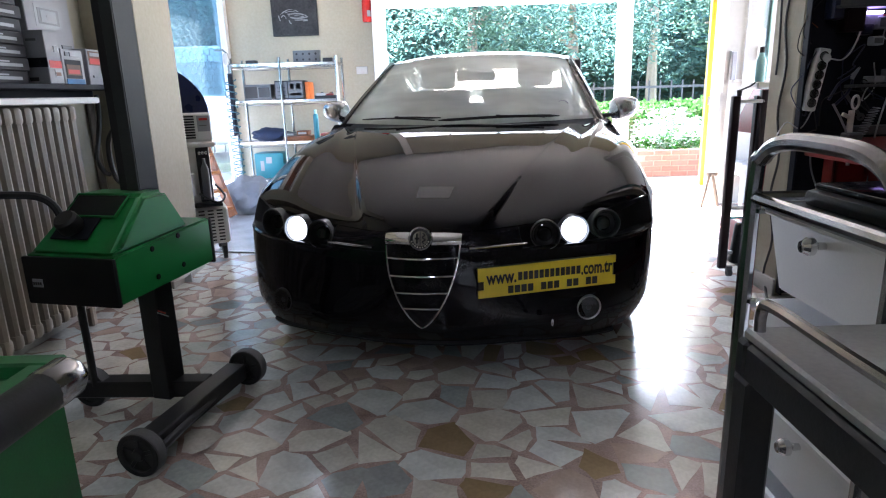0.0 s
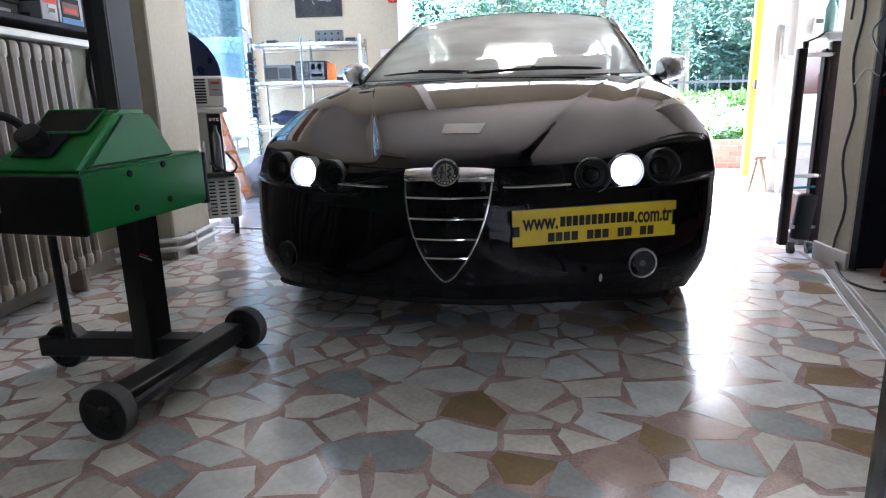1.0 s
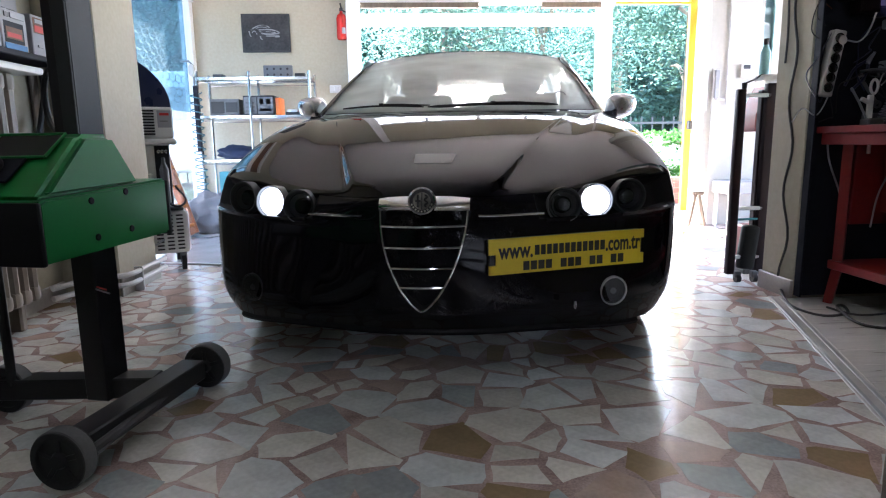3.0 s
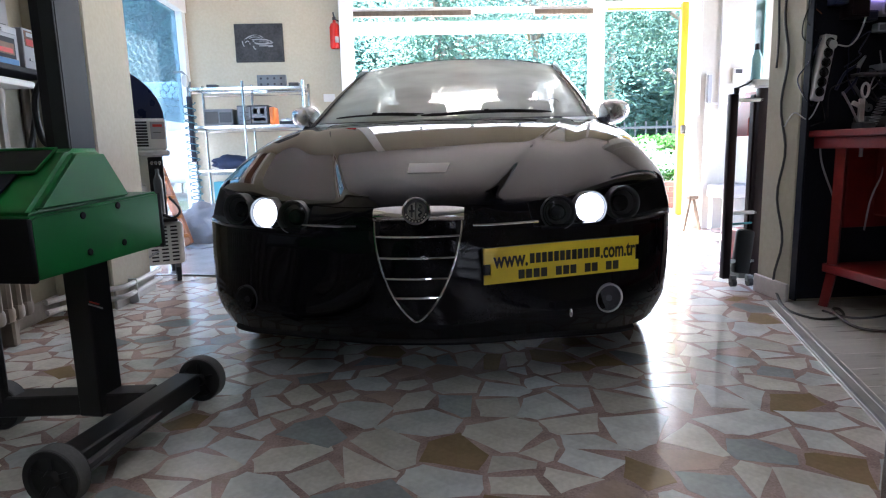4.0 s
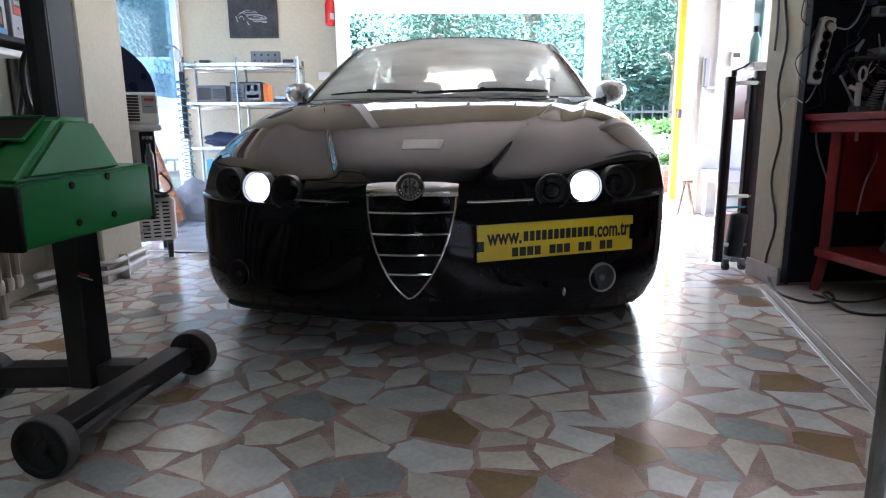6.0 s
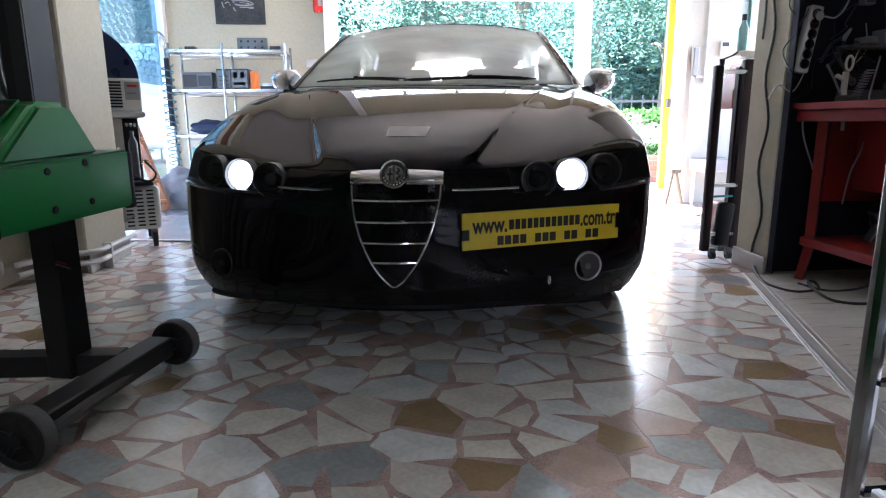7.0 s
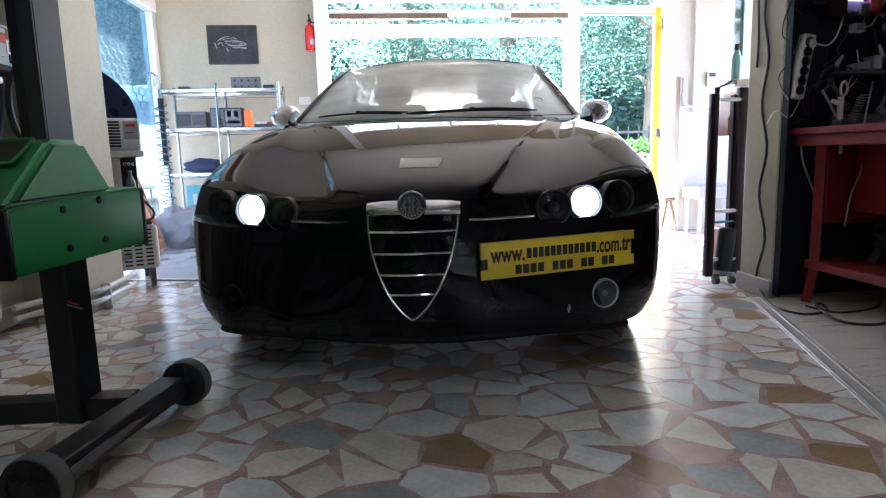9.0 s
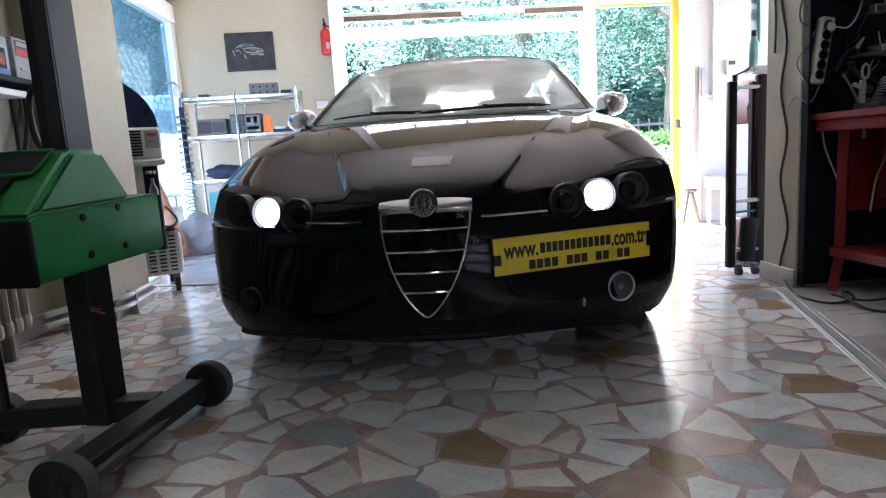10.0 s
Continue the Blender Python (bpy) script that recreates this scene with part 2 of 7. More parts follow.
PAVE = mat("pale_paving", (0.25, 0.24, 0.225), 0.8, 0, 0.14, 1.5, 30, 0.2)
SOIL = mat("dry_lawn_ground", (0.16, 0.15, 0.09), 0.95, 0, 0.35, 0.8, 12, 0.4, tint=(0.1, 0.14, 0.05))
BRICK = mat("red_brick", (0.16, 0.062, 0.045), 0.85, 0, 0.2, 9, 90, 0.3, rand=0.2)
BARK = mat("grey_bark", (0.13, 0.105, 0.08), 0.9, 0, 0.35, 5, 40, 0.6, stretch=(1, 1, 0.3))
ZINC = mat("dull_zinc_wire", (0.5, 0.5, 0.51), 0.24, 1.0, 0.15, 9, 120, 0.05)
LEAF = leaf_mat("tree_leaves", (0.03, 0.05, 0.034), (0.056, 0.078, 0.056), 0.6)
LEAFB = leaf_mat("blue_green_leaves", (0.028, 0.05, 0.038), (0.053, 0.078, 0.064), 0.6)
HEDGE = leaf_mat("hedge_leaves", (0.015, 0.05, 0.007), (0.036, 0.082, 0.018))
FARWOOD = mat("far_foliage", (0.018, 0.034, 0.018), 0.95, 0, 0.6, 1.1, 6.0, 0.8, tint=(0.052, 0.072, 0.046), spec=0.1)
BLOOM = leaf_mat("pale_blossom", (0.09, 0.12, 0.07), (0.24, 0.25, 0.2))
GLASS = glass_mat("clear_window_glass")
FILMGLASS = film_mat("frosted_blue_film", (0.21, 0.3, 0.34), (0.3, 0.43, 0.48), 0.08)
SCREEN = glass_mat("windscreen_glass", (0.74, 0.78, 0.75), 0.0, 1.5, veil=0.6)
LENS = glass_mat("lamp_lens", (0.75, 0.77, 0.8), 0.0, 1.45)
MIRROR = mat("mirror_glass", (0.8, 0.8, 0.8), 0.02, 1.0, 0.02, 5, 50, 0, 0.01)
LOWGLASS = film_mat("smudged_clear_glass", (0.5, 0.55, 0.575), (0.45, 0.5, 0.53), 0.05)
FILM = film_mat("pale_hexagon_film", (0.42, 0.52, 0.55), (0.5, 0.6, 0.62), 0.08)
LAMPON = glow_mat("lit_headlamp", (0.85, 0.93, 1.0), 0.16)
DIFFUSER = glow_mat("fill_lamp_diffuser", (0.88, 0.95, 1.0), CEILING_FILL)
LED = glow_mat("violet_led", (0.55, 0.4, 1.0), 0.4)


# ---------- mesh helpers ----------
def bx(bm, x0, x1, y0, y1, z0, z1, bev=0.0, seg=1):
    r = bmesh.ops.create_cube(bm, size=1.0)
    vs = r["verts"]
    for v in vs:
        v.co = Vector(((x0 + x1) / 2 + v.co.x * (x1 - x0), (y0 + y1) / 2 + v.co.y * (y1 - y0), (z0 + z1) / 2 + v.co.z * (z1 - z0)))
    if bev:
        es = list({e for v in vs for e in v.link_edges})
        bmesh.ops.bevel(bm, geom=es, offset=bev, segments=seg, affect="EDGES", profile=0.5)
    return bm


def box(x0, x1, y0, y1, z0, z1, bev=0.0, seg=1):
    return bx(bmesh.new(), x0, x1, y0, y1, z0, z1, bev, seg)


def moved(bm, m):
    bmesh.ops.transform(bm, matrix=m, verts=bm.verts)
    return bm


def frame_of(d):
    d = d.normalized()
    a = Vector((0, 0, 1)) if abs(d.z) < 0.9 else Vector((1, 0, 0))
    u = d.cross(a).normalized()
    return u, d.cross(u).normalized()


def tube(bm, pts, r, seg=8, cap=True):
    """A round rod swept through the points; r may be one radius or one a point."""
    pts = [Vector(p) for p in pts]
    rs = r if isinstance(r, (list, tuple)) else [r] * len(pts)
    rings, u = [], None
    for i, p in enumerate(pts):
        d = (pts[min(i + 1, len(pts) - 1)] - pts[max(i - 1, 0)]).normalized()
        if u is None:
            u, v = frame_of(d)
        else:
            u = (u - d * u.dot(d)).normalized()
            v = d.cross(u)
        rings.append([bm.verts.new(p + (u * math.cos(2 * math.pi * k / seg) + v * math.sin(2 * math.pi * k / seg)) * rs[i]) for k in range(seg)])
    for a, b in zip(rings, rings[1:]):
        for k in range(seg):
            bm.faces.new((a[k], a[(k + 1) % seg], b[(k + 1) % seg], b[k]))
    if cap:
        bm.faces.new(rings[0][::-1])
        bm.faces.new(rings[-1])
    return bm


def rod(p0, p1, r, seg=10, r1=None):
    return tube(bmesh.new(), [p0, p1], [r, r1 if r1 is not None else r], seg)


def arc(pts, n=6):
    """Smooths a polyline (Catmull-Rom)."""
    P = [Vector(p) for p in pts]
    P = [P[0] * 2 - P[1]] + P + [P[-1] * 2 - P[-2]]
    out = []
    for i in range(1, len(P) - 2):
        for k in range(n):
            t = k / n
            a, b, c, d = P[i - 1], P[i], P[i + 1], P[i + 2]
            out.append(0.5 * ((2 * b) + (c - a) * t + (2 * a - 5 * b + 4 * c - d) * t * t + (3 * b - a - 3 * c + d) * t ** 3))
    return out + [P[-2]]


def lathe(bm, prof, seg=24, m=None):
    """Turns a profile of (radius, height) round z."""
    rings = []
    for r, z in prof:
        if r < 1e-6:
            rings.append([bm.verts.new((0, 0, z))])
        else:
            rings.append([bm.verts.new((r * math.cos(2 * math.pi * k / seg), r * math.sin(2 * math.pi * k / seg), z)) for k in range(seg)])
    new_v = [v for ring in rings for v in ring]
    for a, b in zip(rings, rings[1:]):
        for k in range(seg):
            q = [a[k % len(a)], a[(k + 1) % len(a)], b[(k + 1) % len(b)], b[k % len(b)]]
            q = list(dict.fromkeys(q))
            if len(q) > 2:
                bm.faces.new(q)
    if m is not None:
        bmesh.ops.transform(bm, matrix=m, verts=new_v)
    return bm


def prism(bm, poly, z0, z1, m=None):
    """A polygon in x, y pushed from z0 to z1."""
    lo = [bm.verts.new((x, y, z0)) for x, y in poly]
    hi = [bm.verts.new((x, y, z1)) for x, y in poly]
    n = len(poly)
    bm.faces.new(lo[::-1])
    bm.faces.new(hi)
    for k in range(n):
        bm.faces.new((lo[k], lo[(k + 1) % n], hi[(k + 1) % n], hi[k]))
    if m is not None:
        bmesh.ops.transform(bm, matrix=m, verts=lo + hi)
    return bm


def sheet(f, us, vs):
    """A grid of f(u, v)."""
    bm = bmesh.new()
    g = [[bm.verts.new(f(u, v)) for u in us] for v in vs]
    for j in range(len(vs) - 1):
        for i in range(len(us) - 1):
            bm.faces.new((g[j][i], g[j][i + 1], g[j + 1][i + 1], g[j + 1][i]))
    return bm


def span(a, b, n):
    return [a + (b - a) * k / n for k in range(n + 1)]


def to_mesh(name, bm, material, smooth=True, fix=True):
    if fix:
        bmesh.ops.recalc_face_normals(bm, faces=bm.faces)
    if smooth:
        for f in bm.faces:
            f.smooth = True
        for e in bm.edges:
            if len(e.link_faces) == 2 and e.calc_face_angle(0) > 0.55:
                e.smooth = False
    me = bpy.data.meshes.new(name)
    bm.to_mesh(me)
    bm.free()
    me.materials.append(material)
    return me


def part(name, bm, material, parent, label="", smooth=True, fix=True):
    ob = new(name, to_mesh(name, bm, material, smooth, fix))
    ob.parent = parent
    return tagged(ob, label)


def thing(name, label, category, m=None, group=""):
    ob = new(name)
    ob.empty_display_size = 0.1
    if m is not None:
        ob.matrix_world = m
    return tagged(ob, label, category, group)


def solo(name, bm, material, label, category="", kind="", group="", smooth=True):
    ob = new(name, to_mesh(name, bm, material, smooth))
    return tagged(ob, label, category, group, kind)


def struct(name, bm, material, label=""):
    return solo(name, bm, material, label, kind="structure", smooth=False)



# ---------- the room ----------
H = 3.4
slab = struct("floor", box(-4.2, 5.2, -6.2, 7.35, -0.12, -0.0003), MORTAR, "polished crazy paving of marble pieces in pink-brown mortar")
wall_left = struct("wall_left", box(-2.05, -1.9, -6.0, 3.57, 0, H), CREAM, "cream painted wall behind the radiator")
pillar = struct("pillar", box(-2.05, -1.62, 3.57, 4.03, 0, H, 0.008), CREAM, "cream painted pillar with a scuffed face")
struct("pillar_baseboard", box(-1.62, -1.605, 3.56, 4.04, 0, 0.1, 0.003), BASEB, "grey skirting round the pillar")
struct("baseboard_left", box(-1.9, -1.885, 0.0, 3.56, 0, 0.09, 0.003), BASEB, "grey skirting along the wall")
struct("wall_back", box(-2.45, -0.75, 7.12, 7.3, 0, H), CREAM, "cream back wall behind the wire shelf")
struct("wall_right_pier", box(2.43, 4.4, 5.76, 5.95, 0, H), WHITEWALL, "white painted wall beside the gate")
struct("wall_right_return", box(2.86, 3.02, 5.95, 7.1, 0, H), WHITEWALL, "white wall end at the gate")
struct("pier_right", box(1.66, 2.75, 3.17, 3.43, 0, H, 0.006), CREAM, "cream painted pier with a hanging cable")
struct("pier_baseboard", box(1.645, 1.66, 3.165, 3.435, 0, 0.09, 0.003), BASEB, "grey skirting round the pier")
# Unseen wall; its doorway is added to let light onto the gate-side wall.
wrf = bmesh.new()
for y0, y1, z0, z1 in ((3.3, 3.7, 0, 2.4), (5.5, 5.95, 0, 2.4), (3.3, 5.95, 2.4, H)):
    bx(wrf, 4.4, 4.55, y0, y1, z0, z1)
struct("wall_right_far", wrf, WHITEWALL, "unseen white side wall with a doorway added to let in light")
struct("wall_side_link", box(2.75, 4.55, 3.22, 3.43, 0, H), CREAM, "cream partition wall")
struct("wall_workshop", box(2.62, 2.75, -6.0, 3.22, 0, H), CREAM, "cream wall behind the workbench")
struct("wall_behind", box(-2.05, 2.75, -6.15, -6.0, 0, H), DIMWALL, "plain brown-grey wall at the far end of the garage")
struct("ceiling", box(-2.5, 4.6, -6.2, 7.35, H, H + 0.15), CEIL, "plain beige ceiling")

# left glazed wall with a hexagon film
gw = struct("window_1", box(-2.42, -2.34, 4.03, 7.12, 0, 0.12), WHITEFRAME, "glazed side wall with hexagon film and white frame")
for x1, y0, y1 in ((-2.34, 4.03, 4.1), (-2.34, 5.52, 5.58), (-2.315, 7.02, 7.12)):
    part("window_frame", box(-2.42, x1, y0, y1, 0.12, 2.2, 0.004), WHITEFRAME, gw)
part("window_frame", box(-2.42, -2.3, 4.03, 7.12, 2.2, 2.38, 0.004), WHITEFRAME, gw)
part("transom_panel", box(-2.4, -2.36, 4.03, 7.12, 2.38, 2.75), BROWNCARD, gw, "dark brown transom panel")
part("window_frame", box(-2.42, -2.3, 4.03, 7.12, 2.75, 2.85, 0.004), WHITEFRAME, gw)
struct("wall_glazed_upper", box(-2.45, -2.3, 4.03, 7.12, 2.85, H), CREAM, "cream wall over the glazed side")
for y0, y1 in ((4.1, 5.52), (5.58, 7.02)):
    p = part("pane", box(-2.385, -2.379, y0, y1, 1.1, 2.2), FILMGLASS, gw, "blue-tinted pane")
    p.visible_shadow = False
    p = part("pane", box(-2.385, -2.379, y0, y1, 0.12, 1.1), LOWGLASS, gw, "clear lower pane")
    p.visible_shadow = False
hexes = bmesh.new()
CELL_W, CELL_H = 0.15, 0.043
for row in range(16):
    for col in range(19):
        cy, cz = 4.18 + (col + 0.5 * (row % 2)) * CELL_W, 1.15 + row * CELL_H * 1.5
        if cy > 6.9 or cz > 2.15 or abs(cy - 5.55) < 0.02:
            continue
        ring = [Vector((-2.375, cy + CELL_W / math.sqrt(3) * math.cos(a), cz + CELL_H * math.sin(a))) for a in [math.pi / 6 + k * math.pi / 3 for k in range(4)]]
        for k in range(3):
            tube(hexes, [ring[k], ring[k + 1]], 0.004, 4, False)
hx = part("film", hexes, FILM, gw, "pale hexagon pattern on the glass", smooth=False)
tagged(hx, kind="stuff")

# the gate to the street
gate = struct("gate_frame", box(-0.75, -0.62, 6.98, 7.14, 0, H, 0.006), WHITEFRAME, "white steel gate frame with transom windows")
part("mullion", box(1.86, 2.0, 6.98, 7.12, 0, H, 0.006), WHITEFRAME, gate)
part("lintel", box(-0.62, 1.86, 7.0, 7.1, 1.95, 2.06, 0.006), WHITEFRAME, gate)
part("lintel", box(2.0, 2.86, 7.0, 7.1, 2.16, 2.24, 0.006), WHITEFRAME, gate)
part("rail", box(-0.62, 1.86, 7.0, 7.1, 2.16, 2.2, 0.004), WHITEFRAME, gate)
part("rail", box(-0.62, 1.86, 7.0, 7.1, 2.3, 2.36, 0.004), WHITEFRAME, gate)
part("rail", box(-0.62, 2.86, 7.0, 7.1, 2.52, 2.58, 0.004), WHITEFRAME, gate)
part("shutter_track", box(-0.6, 0.6, 6.93, 6.99, 2.105, 2.155, 0.003), BARK, gate, "dark sliding track")
part("shutter_track", box(1.25, 1.86, 6.93, 6.99, 2.105, 2.155, 0.003), BARK, gate, "dark sliding track")
for x in (0.0, 0.62, 1.24):
    part("mullion", box(x - 0.02, x + 0.02, 7.01, 7.09, 2.36, 2.52), WHITEFRAME, gate)
part("mullion", box(-0.06, -0.01, 7.01, 7.09, 2.06, 2.16), WHITEFRAME, gate)
for x0, x1 in ((-0.62, 1.86), (2.0, 2.86)):
    p = part("pane", box(x0, x1, 7.045, 7.052, 2.36, 2.52), GLASS, gate)
    p.visible_shadow = False
p = part("pane", box(-0.62, 1.86, 7.045, 7.052, 2.06, 2.3), GLASS, gate)
p.visible_shadow = False
struct("wall_over_gate", box(-0.75, 4.4, 7.0, 7.14, 2.58, H), CREAM, "cream wall above the gate")
yf = thing("yellow_door_frame", "yellow painted steel door frame with a dark lock", "door frame", pose(2.74, 6.9, 0))
part("post", box(0.035, 0.105, -0.03, 0.03, 0, 2.2, 0.006), YELLOW, yf)
part("lintel", box(-0.74, 0.035, -0.02, 0.02, 2.125, 2.145, 0.005), YELLOW, yf)
lk = part("lock", box(0.05, 0.092, -0.09, -0.03, 0.86, 0.95, 0.006), BLACK, yf, "black lock case")
part("key", rod((0.07, -0.1, 0.83), (0.095, -0.1, 0.88), 0.006, 6), BLACK, lk)

# floors past the marble
side = bmesh.new()
prism(side, [(1.6, 3.21), (2.62, 3.21), (2.62, -6.0), (-1.68, -6.0)], 0.0, 0.003)
sf = struct("floor_side", side, BASEB, "pale grey plank floor of the side bay")
strip = thing("threshold_strip", "ridged aluminium threshold strip between the two floors", "threshold strip", pose(1.6, 3.2, 0, 0, 0, 180 - 19.6))
part("base", box(-0.034, 0.034, 0, 4.5, 0.0008, 0.0055, 0.001), BASEB, strip)
for dx, h in ((-0.02, 0.0085), (0.02, 0.0085)):
    part("ridge", box(dx - 0.006, dx + 0.006, 0, 4.5, 0.005, h, 0.0008), DULLALU, strip)
back = bmesh.new()
prism(back, [(-2.34, 4.6), (-0.3, 4.13), (-0.3, 7.35), (-2.34, 7.35)], 0.0005, 0.004)
struct("floor_rear", back, BLUETILE, "smooth pale grey floor towards the gate")
sill = thing("floor_track", "dark metal floor track across the garage", "floor track", pose(-2.3, 4.59, 0.004, 0, 0, -13))
part("rail", box(0, 2.05, -0.02, 0.0, 0, 0.006, 0.002), ALU, sill)
part("groove", box(0, 2.05, 0.0, 0.018, 0, 0.003), DGREY, sill)

# street side
ground = struct("ground", box(-60, 60, 7.35, 90, -0.25, -0.02), PAVE, "pale paved yard outside the gate")
lawn = struct("lawn", box(-60, 60, 9.6, 90, -0.02, 0.12), SOIL, "dry grass under the trees")
near_g = struct("pavement", box(-60, -2.46, -40, 7.35, -0.25, -0.02), PAVE, "pale paving beside the building")
struct("pavement_front", box(-2.46, 60, -40, -6.2, -0.25, -0.02), PAVE, "pale paving behind the building")
struct("pavement_side", box(5.2, 60, -6.2, 7.35, -0.25, -0.02), PAVE, "pale paving past the building")

# Two unseen ceiling lights behind the camera, added to brighten the near floor.
for k, (x, y) in enumerate(((-0.4, -0.6), (-0.4, -2.8))):
    cl_ = thing("fill_ceiling_light", "long unseen ceiling light with a white frame, added as fill", "ceiling light", pose(x, y, H), "ceiling lights")
    part("frame", box(-0.14, 0.14, -0.62, 0.62, -0.06, -0.002, 0.006), WHITEFRAME, cl_)
    part("diffuser", box(-0.12, 0.12, -0.6, 0.6, -0.075, -0.06, 0.004), DIFFUSER, cl_, "lit diffuser")

window_lamp("sky_through_gate", -0.6, 2.85, 7.22, 0.1, 2.5, GATE_W, (0.9, 0.96, 1.0))
# Fill from the added doorway, put in to brighten the white wall.
lamp = window_lamp("side_doorway_fill", 0, 1.7, 0, 0.1, 2.3, SIDE_W, (0.95, 0.98, 1.0))
lamp.matrix_world = look((4.6, 4.6, 1.25), (0, 4.6, 1.25))
lamp = window_lamp("sky_through_glazed_wall", 0, 2.9, 0, 0.2, 2.2, GLAZED_W, (0.97, 0.97, 0.97))
lamp.matrix_world = look((-2.6, 5.56, 1.45), (0, 5.56, 1.3))

# ---------- the car ----------
# Control net of one half of the front, from the bumper lip up to the cowl: rows of (x, y, z) from the middle outwards.
NET = [
    "0 .065 .19, .1 .068 .19, .2 .085 .19, .3 .115 .19, .44 .165 .186, .62 .265 .168, .74 .37 .158, .82 .49 .165, .86 .61 .19",
    "0 .025 .25, .1 .03 .25, .2 .055 .25, .3 .088 .25, .44 .138 .25, .64 .235 .245, .785 .365 .24, .865 .505 .24, .893 .63 .25",
    "0 .004 .37, .1 .015 .37, .2 .05 .37, .3 .092 .37, .44 .15 .37, .65 .25 .37, .8 .385 .37, .885 .53 .38, .908 .67 .39",
    "0 .004 .465, .1 .018 .465, .2 .058 .468, .3 .102 .47, .44 .165 .48, .65 .27 .488, .8 .405 .49, .882 .545 .49, .91 .71 .5",
    "0 .014 .535, .1 .032 .53, .2 .075 .522, .3 .118 .52, .44 .182 .52, .65 .285 .522, .795 .42 .527, .876 .565 .53, .909 .745 .54",
    "0 .04 .6, .1 .055 .598, .18 .088 .595, .27 .143 .594, .44 .235 .602, .64 .355 .625, .772 .48 .637, .852 .62 .635, .903 .79 .615",
    "0 .15 .65, .12 .16 .648, .235 .205 .645, .285 .25 .629, .44 .38 .66, .62 .5 .694, .765 .63 .704, .85 .75 .684, .898 .87 .64",
    "0 .5 .74, .18 .51 .738, .338 .545 .733, .385 .565 .711, .5 .66 .737, .62 .74 .764, .765 .84 .764, .848 .92 .73, .892 1.0 .665",
    "0 .9 .847, .25 .91 .844, .462 .955 .835, .5 .97 .823, .575 1.01 .828, .65 1.05 .839, .77 1.12 .828, .848 1.17 .787, .888 1.2 .69",
    "0 1.2 .885, .3 1.22 .882, .53 1.27 .874, .58 1.3 .867, .63 1.34 .862, .7 1.4 .874, .78 1.47 .862, .848 1.5 .815, .885 1.5 .7",
]
NET = np.array([[[float(v) for v in p.split()] for p in row.split(",")] for row in NET])
# the bumper tucks in below the lamps towards its corners
for row, tuck in enumerate((0.03, 0.035, 0.036, 0.028, 0.016, 0.004)):
    for column, share in ((4, 0.25), (5, 0.5), (6, 0.85), (7, 1.0), (8, 1.0)):
        NET[row][column][0] *= 1 - tuck * share
# the bonnet rounds evenly from a steep nose to a flatter rear edge
for row, lift in ((5, -0.004), (6, 0.01), (7, 0.034), (8, 0.02), (9, 0.018)):
    for column, share in enumerate((1, 1, 1, 1, 1, 0.9, 0.5, 0, 0)):
        NET[row][column][2] += lift * share
# the two creases fade towards the cowl
for row, rise in ((6, 0.006), (7, 0.015), (8, 0.008), (9, 0.004)):
    NET[row][3][2] += rise
ROWS_N, COLS_N = NET.shape[:2]


def cr(a, b, c, d, t):
    return 0.5 * ((2 * b) + (c - a) * t + (2 * a - 5 * b + 4 * c - d) * t * t + (3 * b - a - 3 * c + d) * t ** 3)


def net_at(s, u):
    """A point of the front at row s and column u; a negative u is the other side."""
    sg, u = (-1 if u < 0 else 1), abs(u)
    i, j = min(int(s), ROWS_N - 2), min(int(u), COLS_N - 2)
    fs, fu = s - i, u - j
    rows = []
    for k in range(i - 1, i + 3):
        k = min(max(k, 0), ROWS_N - 1)
        pts = []
        for q in range(j - 1, j + 3):
            if q < 0:
                p = NET[k][-q] * np.array([-1, 1, 1])
            else:
                p = NET[k][min(q, COLS_N - 1)]
            pts.append(p)
        rows.append(cr(*pts, fu))
    p = cr(*rows, fs)
    return Vector((sg * p[0], p[1], p[2]))


def net_norm(s, u):
    e = 0.02
    a = net_at(min(s + e, ROWS_N - 1), u) - net_at(max(s - e, 0), u)
    b = net_at(s, min(u + e, COLS_N - 1)) - net_at(s, max(u - e, -COLS_N + 1))
    n = b.cross(a).normalized()
    return n if n.y < 0.2 or n.z > 0 else -n


